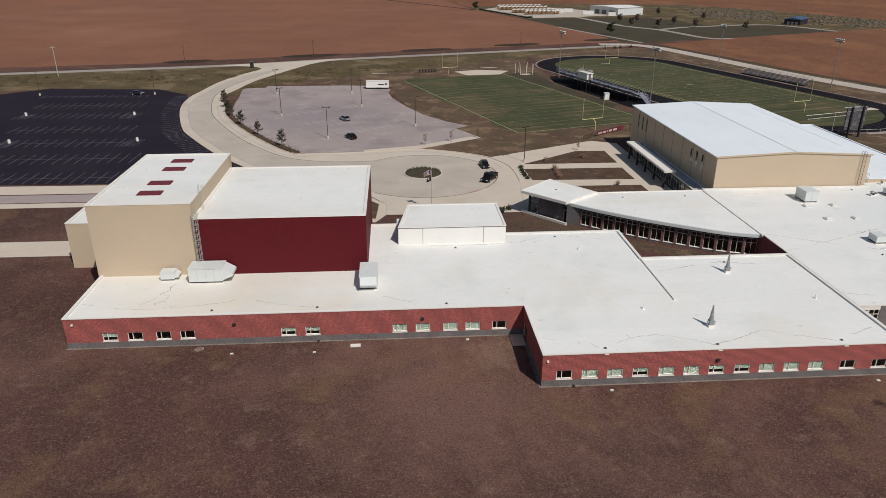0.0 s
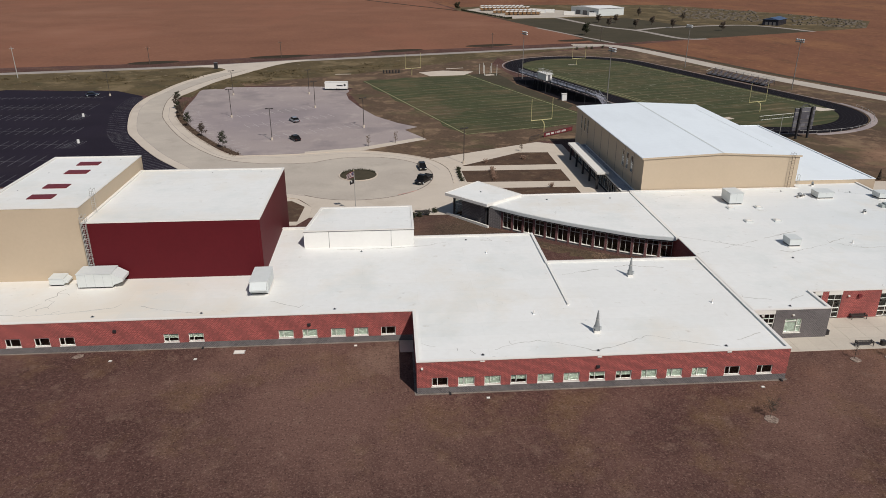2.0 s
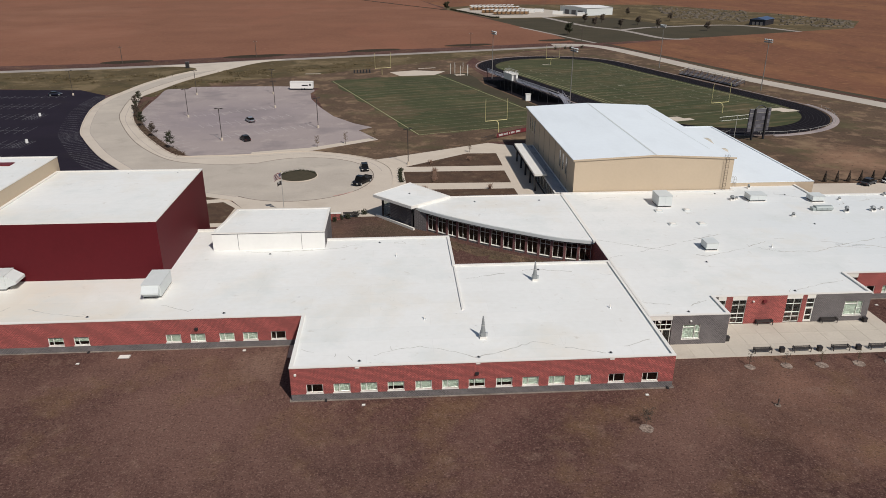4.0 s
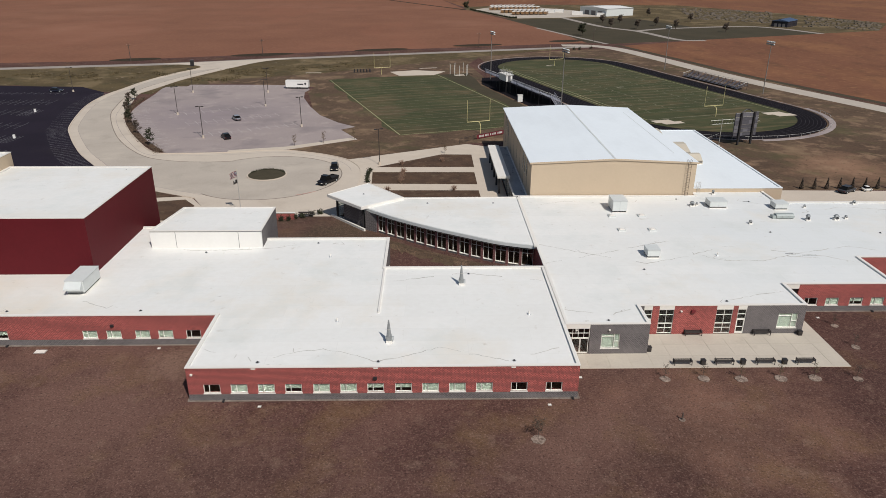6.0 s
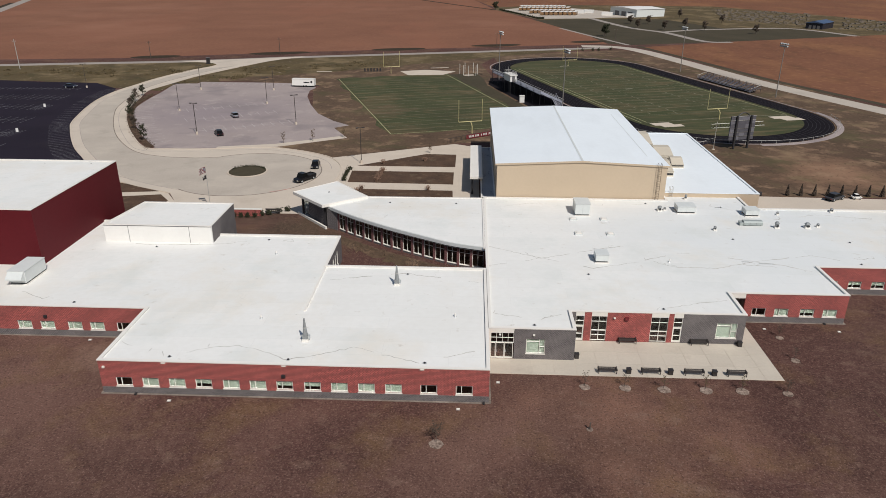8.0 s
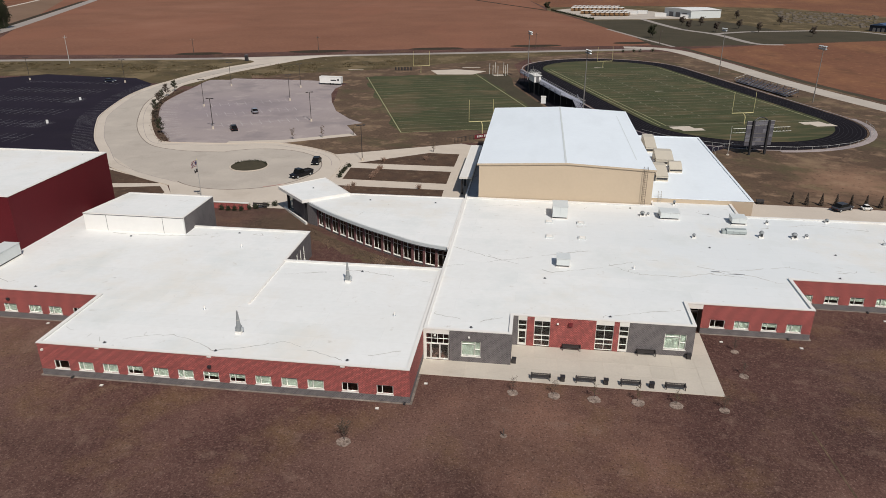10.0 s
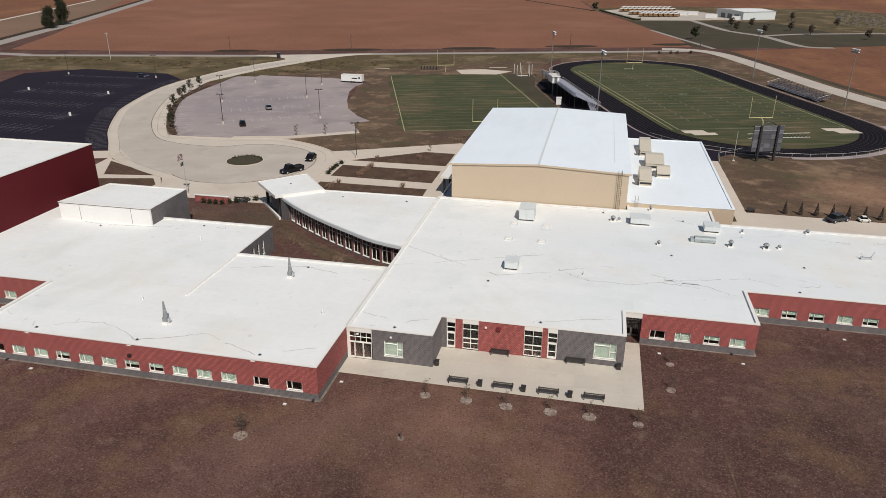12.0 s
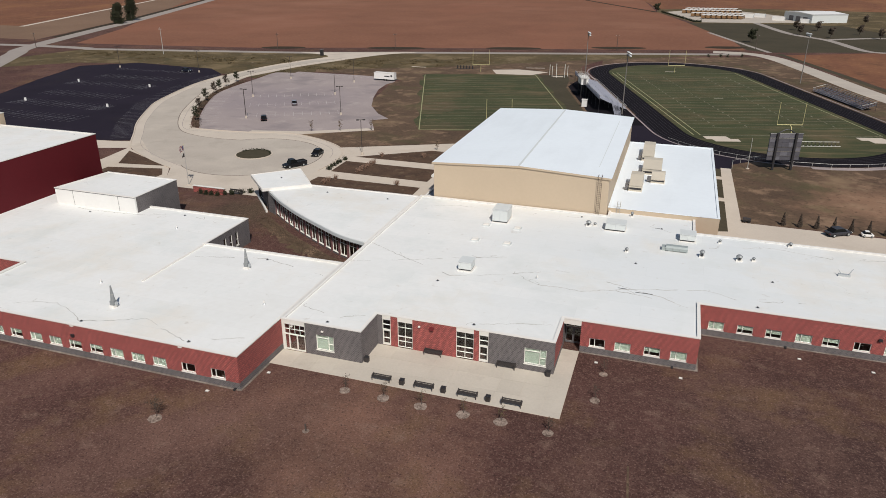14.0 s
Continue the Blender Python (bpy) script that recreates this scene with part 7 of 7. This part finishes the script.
for x, y in ((34.9, 233.6), (36.5, 230), (38.6, 228), (41.6, 229.2), (42.2, 233), (40.5, 237), (37, 237)):
    part("post", Shape().tube((x, y, 0), (x, y, 4.2), 0.08, n=6), M_FRAME, cage)
part("pad", Shape().prism([(37, 229), (41, 230), (40.5, 232.5), (36.5, 231.5)], -0.02, 0.08), M_WALK, cage)
for i in range(6):
    x, y = -5.6 + i * 1.3, 238.2 + i * 0.1
    ob = thing("blocking_dummy", "small dark blocking dummy on the grass", "sports equipment", (x, y, 0), "blocking dummies")
    part("pad", Shape().tube((x, y, 0.1), (x, y, 1.4), 0.3, 0.26, 8), M_DARK, ob)
    part("base", Shape().box(x - 0.5, y - 0.4, 0, x + 0.5, y + 0.4, 0.12), M_BENCH, ob)


# ---- vehicles ----
def vehicle(kind, x, y, turn, paint, label, z=0.06):
    """Car built from lofted sections: body, cabin glass, roof, wheels, lamps."""
    spec = {
        "pickup": (5.7, 2.0, 0.98, 1.88, [(-0.15, 0.2), (0.75, 0.36)], [(0.02, 0.50)]),
        "suv": (4.8, 1.9, 1.02, 1.75, None, None),
        "car": (4.6, 1.8, 0.88, 1.45, None, None),
    }[kind]
    L, W, deck, top = spec[:4]
    ob = thing("pickup_truck" if kind == "pickup" else "car", label, "vehicle", (0, 0, 0), "parked cars")
    s = Shape()
    sect = [(-L / 2, 0.86, 0.55, deck * 0.86), (-L / 2 + 0.25, 0.97, 0.34, deck * 0.97), (-L * 0.2, 1.0, 0.30, deck), (L * 0.15, 1.0, 0.30, deck), (L * 0.34, 0.98, 0.32, deck * 0.95), (L / 2 - 0.2, 0.94, 0.36, deck * 0.82), (L / 2, 0.84, 0.5, deck * 0.66)]
    for px, f, lo, hi in sect:
        w = W / 2 * f
        s.v += [(px, -w * 0.92, lo), (px, w * 0.92, lo), (px, w, (lo + hi) * 0.55), (px, w * 0.92, hi), (px, -w * 0.92, hi), (px, -w, (lo + hi) * 0.55)]
    for i in range(len(sect) - 1):
        a = 6 * i
        s.f += [(a + j, a + (j + 1) % 6, a + 6 + (j + 1) % 6, a + 6 + j) for j in range(6)]
    s.f += [(5, 4, 3, 2, 1, 0), tuple(6 * (len(sect) - 1) + j for j in range(6))]
    part("body", s, paint, ob)
    cab = {"pickup": (-0.08 * L, 0.02 * L, 0.20 * L, 0.27 * L), "suv": (-0.47 * L, -0.42 * L, 0.14 * L, 0.26 * L), "car": (-0.40 * L, -0.24 * L, 0.10 * L, 0.26 * L)}[kind]
    g = Shape()
    wl, wt = W / 2 * 0.9, W / 2 * 0.74
    g.v = [(cab[0], -wl, deck - 0.02), (cab[3], -wl, deck - 0.02), (cab[3], wl, deck - 0.02), (cab[0], wl, deck - 0.02), (cab[1], -wt, top - 0.06), (cab[2], -wt, top - 0.06), (cab[2], wt, top - 0.06), (cab[1], wt, top - 0.06)]
    g.f = [(3, 2, 1, 0), (4, 5, 6, 7), (0, 1, 5, 4), (1, 2, 6, 5), (2, 3, 7, 6), (3, 0, 4, 7)]
    part("glass_cabin", g, M_CARGLASS, ob)
    part("roof", Shape().box(cab[1] - 0.05, -wt - 0.02, top - 0.06, cab[2] + 0.05, wt + 0.02, top), paint, ob)
    if kind == "pickup":
        part("bed", Shape().box(-L / 2 + 0.12, -W / 2 * 0.8, deck - 0.01, -L * 0.1, W / 2 * 0.8, deck + 0.02), M_TYRE, ob)
        for sy in (-1, 1):
            part("bed_side", Shape().box(-L / 2 + 0.05, sy * W / 2 * 0.86 - 0.06, deck - 0.02, -L * 0.09, sy * W / 2 * 0.86 + 0.06, deck + 0.22), paint, ob)
        part("tailgate", Shape().box(-L / 2 + 0.03, -W / 2 * 0.8, deck - 0.05, -L / 2 + 0.12, W / 2 * 0.8, deck + 0.2), paint, ob)
    for px in (-L * 0.31, L * 0.31):
        for sy in (-1, 1):
            wheel = part("wheel", Shape().tube((px, sy * (W / 2 - 0.22), 0.35), (px, sy * (W / 2 - 0.0), 0.35), 0.35, n=14), M_TYRE, ob)
            part("rim", Shape().tube((px, sy * (W / 2 - 0.005), 0.35), (px, sy * (W / 2 + 0.012), 0.35), 0.2, n=10), M_GALV, wheel)
    for sy in (-1, 1):
        part("headlight", Shape().box(L / 2 - 0.1, sy * W * 0.33 - 0.18, deck * 0.60, L / 2 + 0.01, sy * W * 0.33 + 0.18, deck * 0.74), M_FRAME, ob)
        part("tail_light", Shape().box(-L / 2 - 0.01, sy * W * 0.36 - 0.12, deck * 0.62, -L / 2 + 0.08, sy * W * 0.36 + 0.12, deck * 0.85), M_HATCH, ob)
    ob.matrix_basis = pose(x, y, z, 0, 0, turn)
    return ob


vehicle("pickup", 3.8, 81.4, 238, M_BLACKCAR, "black pickup truck parked at the turning circle", 0.03)
vehicle("car", 4.0, 92.0, 275, M_BLACKCAR, "black car parked at the turning circle", 0.03)
vehicle("car", -32.0, 145.0, 121, M_SILVER, "silver car parked on grey concrete")
vehicle("car", -29.0, 121.8, 121, M_BLACKCAR, "black car parked on grey concrete")
vehicle("car", -108.5, 191.8, 10, M_NAVY, "dark blue car parked on the asphalt lot")
vehicle("car", 114.2, 73.9, 32, M_GREYCAR, "dark grey car parked on the service drive", 0.03)
cart = vehicle("car", 118.9, 74.6, 5, M_WHITE, "small white cart parked on the service drive", 0.03)
cart.scale = (0.42, 0.6, 0.75)

trailer = thing("trailer", "white enclosed trailer with dark lettering bars", "trailer", (0, 0, 0))
part("body", Shape().box(-4.2, -1.2, 0.55, 4.2, 1.2, 2.85), M_WHITE, trailer)
part("roof", Shape().box(-4.25, -1.25, 2.85, 4.25, 1.25, 2.95), M_COPE, trailer)
part("bar", Shape().box(0.2, -1.215, 1.5, 2.4, -1.2, 1.9), M_DARK, trailer, "dark bar of writing")
part("emblem", Shape().tube((3.2, -1.2, 1.9), (3.2, -1.215, 1.9), 0.4, n=12), M_DARK, trailer, "dark round emblem")
part("skirt", Shape().box(-4.1, -1.1, 0.4, 4.1, 1.1, 0.55), M_DARK, trailer)
for px in (0.1, 1.1):
    for sy in (-1, 1):
        part("wheel", Shape().tube((px, sy * 0.95, 0.36), (px, sy * 1.2, 0.36), 0.36, n=12), M_TYRE, trailer)
part("drawbar", Shape().box(4.2, -0.1, 0.45, 5.6, 0.1, 0.6), M_DARK, trailer)
trailer.matrix_basis = pose(-22.9, 199.2, 0.06, 0, 0, -4)

# ---- roadside and far things ----
def utility_pole(x, y, h, mat, label):
    ob = thing("utility_pole", label, "pole", (x, y, 0), "utility poles")
    part("pole", Shape().tube((x, y, 0), (x, y, h), 0.17, 0.1, 7), mat, ob)
    part("crossarm", Shape().box(x - 0.9, y - 0.06, h - 0.9, x + 0.9, y + 0.06, h - 0.75), mat, ob)
    for sx in (-0.8, 0, 0.8):
        part("insulator", Shape().tube((x + sx, y, h - 0.75), (x + sx, y, h - 0.55), 0.06, n=6), M_STEEL, ob)


utility_pole(-154.0, 234.8, 12.4, M_STEEL, "tall pale utility pole beside the country road")
for x, y in ((-113, 272), (-56, 292), (53, 325), (121, 352), (-230, 232)):
    utility_pole(x, y, 8.0, M_BARK, "wooden utility pole beside the country road")
ob = thing("road_sign", "dark roadside cabinet at the driveway mouth", "cabinet", (-79.5, 256, 0))
part("body", Shape().box(-80.2, 255.4, 0, -78.8, 256.6, 2.6), M_DARK, ob)
part("cap", Shape().box(-80.3, 255.3, 2.6, -78.7, 256.7, 2.75), M_GREYP, ob)
for x, y, seed in ((121.2, 388, 1), (154.7, 476, 2), (153.3, 444, 3), (167.6, 476, 4), (168.5, 432, 5), (188, 454, 6), (195, 432, 7), (221, 410, 8), (208, 542, 9), (60, 609, 10), (225, 489, 11)):
    tall = 7.5 if seed in (1, 10) else 6.2
    dense = seed in (1, 10)
    young_tree("field_tree", x, y, tall, tall * 0.34, 900 if dense else 420, 0.42, M_LEAF if dense else M_CONIFER, "dark leafy tree out among the fields" if dense else "thin half-bare tree beside the depot lane", 800 + seed, False, "field trees", 0.0, 0.22)
for x, y, tall, seed in ((-291, 360, 14.0, 861), (-299.6, 383, 18.5, 862)):
    ob = thing("field_tree", "tall dark tree leafed down to the ground beside the road", "tree", (x, y, 0), "field trees")
    g, s = random.Random(seed), Shape().tube((x, y, -0.1), (x, y, tall * 0.9), 0.45, 0.06, 8)
    part("trunk", s, M_BARK, ob)
    clumps = []
    for k in range(34):
        a, f = g.uniform(0, 6.28), g.random()
        reach = (0.7 + 1.9 * math.sin(math.pi * min(1, 0.12 + f * 0.88)) ** 0.7) * g.uniform(0.55, 1.15)
        end = (x + reach * math.cos(a), y + reach * math.sin(a), 0.8 + f * (tall - 1.6))
        clumps.append((*end, g.uniform(0.6, 1.3)))
        part("limb", Shape().tube((x, y, max(0.4, end[2] - 1.2)), end, 0.12, 0.03, 5), M_BARK, ob)
    part("crown", leaf_cloud(4200, 0.5, lambda q: (lambda c: (c[0] + q.gauss(0, c[3]), c[1] + q.gauss(0, c[3]), max(0.1, c[2] + q.gauss(0, c[3] * 1.1))))(q.choice(clumps)), seed + 7), M_LEAF, ob)
for seed, (xa, ya, xb, yb, n) in enumerate(((-195, 224, -75, 232, 60), (-58, 236, 0, 262, 40), (-70, 214, -40, 226, 14))):
    g, s = random.Random(seed + 30), Shape()
    spots = []
    for _ in range(n):
        t = g.random()
        spots.append((xa + (xb - xa) * t + g.gauss(0, 4), ya + (yb - ya) * t + g.gauss(0, 5), g.uniform(0.5, 1.3)))
    cloud = leaf_cloud(n * 60, 0.3, lambda q: (lambda p: (p[0] + q.gauss(0, p[2]), p[1] + q.gauss(0, p[2]), abs(q.gauss(0.05, p[2] * 0.28))))(q.choice(spots)), 90 + seed)
    tagged(part("verge_bushes", cloud, M_BUSH), "low rough weeds along the verge", "bushes", "", "stuff")
for x, y, w in ((-113, 279, 11), (-57, 297, 15), (1, 317, 14), (53, 338, 14), (107, 360, 11)):
    poly = [(x + w * math.cos(a), y - 1.5 + (5.6 + 0.5 * math.sin(3 * a)) * math.sin(a) + 0.27 * w * math.cos(a)) for a in [2 * math.pi * i / 20 for i in range(20)]]
    ground_piece("field_hollow", Shape().prism(poly, -0.1, 0.03), M_HOLLOW, "dark grassy hollow at the crop's edge", "grass")
ground_piece("country_road", Shape().strip(smooth([(134, 526), (148, 450), (165, 415), (175, 366), (190, 362)], False), 5.0, -0.2, 0.022), M_ROAD, "pale lane to the depot", "road")
ground_piece("country_road", Shape().strip([(100, 440), (113, 392), (127, 343)], 2.6, -0.2, 0.021), M_ROAD, "pale farm lane along the crop's edge", "road")
ground_piece("country_road", Shape().strip(smooth([(165, 418), (178, 428), (198, 438), (258, 450), (281, 402)], False), 5.0, -0.2, 0.023), M_ROAD, "pale lane among the plots", "road")
ground_piece("country_road", Shape().strip(smooth([(-900, 210), (-360, 230), (-240, 240), (-204, 240)], False), 7.0, -0.2, 0.024), M_ROAD, "narrow pale country road", "road")
ground_piece("country_road", Shape().strip(smooth([(-185, 160), (-204, 187), (-222, 212), (-238, 236), (-277, 331), (-300, 392), (-420, 668), (-700, 1300)], False), 9.0, -0.2, 0.026), M_ROAD, "pale country road between the fields", "road")
ground_piece("country_road", Shape().strip([(-335, 320), (-371, 404), (-407.5, 490), (-458.6, 611), (-700, 1180)], 3.6, -0.2, 0.02), M_CONC, "pale gravel farm track", "road")
ground_piece("crop_field", Shape().prism([(-262, 262), (-310, 390), (-430, 668), (-720, 1300), (-1600, 1300), (-1400, 260), (-500, 250)], -0.2, 0.011), M_CROP3, "wide field of pale brown stubble", "field")
ground_piece("crop_field", Shape().prism([(-338, 322), (-374, 404), (-410.5, 490), (-461.6, 611), (-703, 1180), (-1600, 1180), (-1400, 322)], -0.2, 0.014), M_CROP2, "dark red brown field beyond the farm track", "field")
ground_piece("verge", Shape().strip([(-262, 276), (-284.5, 331), (-307.5, 392), (-427.5, 668)], 5.0, -0.1, 0.022), M_HOLLOW, "dark grassy bank along the country road", "grass")
ground_piece("crop_field", Shape().prism([(40, 780), (60, 650), (130, 690), (280, 682), (345, 560), (372, 480), (331, 423), (900, 640), (2200, 1000), (2200, 2600), (-200, 1500)], -0.2, 0.0115), M_CROP2, "distant brown fields", "field")
ground_piece("grassland", Shape().prism([(117, 350), (127, 343), (186, 364), (279, 402), (262, 447), (214, 444), (190, 520), (133, 520), (92, 508), (86, 512), (112.5, 388)], -0.2, 0.010), M_DRYGRASS, "dull green grass round the depot", "grass")
ground_piece("verge", Shape().prism([(190, 520), (214, 444), (262, 447), (281, 403), (331, 423), (372, 480), (345, 560), (280, 682), (130, 690), (60, 650), (60, 615), (92, 508), (133, 520)], -0.2, 0.0098), M_VERGE, "rough brown scrub behind the depot", "grass")
ground_piece("verge", Shape().strip([(-70, 870), (-14, 755), (26, 676), (60, 613)], 4.5, -0.1, 0.03), M_HOLLOW, "dark hedge line along the far edge of the crop", "hedge")
ground_piece("depot_yard", Shape().prism([(65, 613), (92, 517), (134, 526), (150, 535), (172, 536), (161, 604), (131, 648), (92, 655)], -0.2, 0.02), M_LANEC, "pale gravel depot yard", "yard")
hedge = [(64, 613), (78, 566), (91.5, 517), (96, 518)]
tagged(part("hedge", leaf_cloud(1500, 0.5, lambda g: (lambda k, f: (hedge[k][0] + (hedge[k + 1][0] - hedge[k][0]) * f, hedge[k][1] + (hedge[k + 1][1] - hedge[k][1]) * f, abs(g.gauss(0.5, 0.4))))(g.choice((0, 0, 1, 1, 2)), g.random()), 71), M_LEAF), "low dark hedge along the depot yard", "hedge", "", "stuff")


def bus(m):
    ob = thing("school_bus", "yellow bus with a white roof in the depot yard", "bus", (0, 0, 0), "parked buses")
    part("body", Shape().box(-5.2, -1.2, 0.5, 4.2, 1.2, 2.6).box(4.2, -1.05, 0.5, 5.6, 1.05, 1.6), M_BUS, ob)
    part("roof", Shape().box(-5.2, -1.15, 2.6, 4.2, 1.15, 3.0), M_WHITE, ob)
    part("window_band", Shape().box(-5.0, -1.22, 1.75, 4.0, 1.22, 2.35), M_CARGLASS, ob)
    for px in (-3, 3.6):
        for sy in (-1, 1):
            part("wheel", Shape().tube((px, sy * 1.0, 0.5), (px, sy * 1.22, 0.5), 0.5, n=10), M_TYRE, ob)
    ob.matrix_basis = m
    return ob


first = bus(pose(98.7, 557, 0.02, 0, 0, 72))
for x, y, n in ((98.7, 557, 8), (91, 576, 10), (84, 610, 12), (86, 632, 11)):
    for i in range(n):
        if (x, i) != (98.7, 0):
            copy_thing(first, pose(x + i * 3.9, y + i * 0.4 + (i % 3) * 0.5, 0.02, 0, 0, 72))


def shed_far(name, label, x, y, turn, w, d, h, wall, roof, rise):
    ob = thing(name, label, "building", (0, 0, 0))
    for p, q in (((-w / 2, -d / 2), (w / 2, -d / 2)), ((w / 2, -d / 2), (w / 2, d / 2)), ((w / 2, d / 2), (-w / 2, d / 2)), ((-w / 2, d / 2), (-w / 2, -d / 2))):
        wall_run(ob, p, q, 0, h, wall, (), 0.31)
    s = Shape()
    s.v = [(-w / 2 - 0.5, -d / 2 - 0.5, h), (w / 2 + 0.5, -d / 2 - 0.5, h), (w / 2 + 0.5, 0, h + rise), (-w / 2 - 0.5, 0, h + rise), (w / 2 + 0.5, d / 2 + 0.5, h), (-w / 2 - 0.5, d / 2 + 0.5, h)]
    s.f = [(0, 1, 2, 3), (3, 2, 4, 5), (0, 5, 4, 1), (0, 3, 5), (1, 4, 2)]
    part("roof", s, roof, ob)
    for i in range(3):
        part("door", Shape().box(-w / 2 - 0.06, -d * 0.35 + i * d * 0.25, 0, -w / 2 - 0.002, -d * 0.35 + i * d * 0.25 + d * 0.16, h * 0.6), M_GREYP, ob, "wide grey shutter door")
    ob.matrix_basis = pose(x, y, 0, 0, 0, turn)


shed_far("depot_building", "large white-roofed depot building with white walls", 177.5, 561, 25, 28, 36, 6.0, M_UNIT, M_WHITE, 0.9)
shed_far("barn", "small blue-roofed metal barn", 281, 455, 46, 20, 11, 4.0, M_NAVY, M_NAVYROOF, 1.4)
for x, y, w in ((132, 578, 8), (141, 583, 8), (152, 556, 9), (168, 540, 6), (176, 548, 5)):
    ob = thing("storage_container", "white storage container in the depot yard", "container", (0, 0, 0), "containers")
    part("body", Shape().box(-w / 2, -1.3, 0.0, w / 2, 1.3, 2.8), M_WHITE, ob)
    part("door", Shape().box(w / 2, -1.1, 0.2, w / 2 + 0.05, 1.1, 2.7), M_GALV, ob)
    ob.matrix_basis = pose(x, y, 0.02, 0, 0, -20)
q, s = random.Random(9), Shape()
for i in range(520):
    f, g = q.random(), q.random()
    if i % 3:
        x, y = 234 + 46 * f + (30 + 24 * f) * g, 515 - 44 * f + (128 - 8 * f) * g
    else:
        x, y = 290 + 41 * f + (51 - 17 * f) * g, 446 - 24 * f + (98 - 40 * f) * g
    s.box(x, y, -0.1, x + q.uniform(0.8, 3.2), y + q.uniform(0.8, 2.2), q.uniform(0.15, 0.8))
tagged(part("scrap_rows", s, M_SCRAP), "rows of small dull stored objects far off", "clutter", "", "stuff")

# ragged dry grass below the curved windows
spots = smooth([(16.0, 50.0), (22.8, 44.4), (29.6, 40.0), (36.2, 36.3), (42.0, 34.3)], False, 14)
tagged(part("dry_grass_tufts", leaf_cloud(2400, 0.11, lambda g: (lambda p, d: (p[0] - d * 0.5 + g.gauss(0, 0.3), p[1] - d + g.gauss(0, 0.3), 0.03 + abs(g.gauss(0, 0.12))))(g.choice(spots), abs(g.gauss(0, 1.3))), 79), M_STRAW), "ragged dry grass tufts below the curved windows", "grass", "", "stuff")
# ---- patio slabs ----
slab_meshes = {}
for x, y, w, d in SLABS:
    key = (round(w, 2), round(d, 2))
    if key not in slab_meshes:
        slab_meshes[key] = Shape().box(0.012, 0.012, 0, w - 0.012, d - 0.012, 0.04).data("slab")
    ob = part("slab", slab_meshes[key], M_SLAB, patio)
    ob.matrix_basis = Matrix.Translation((x, y, 0.02))
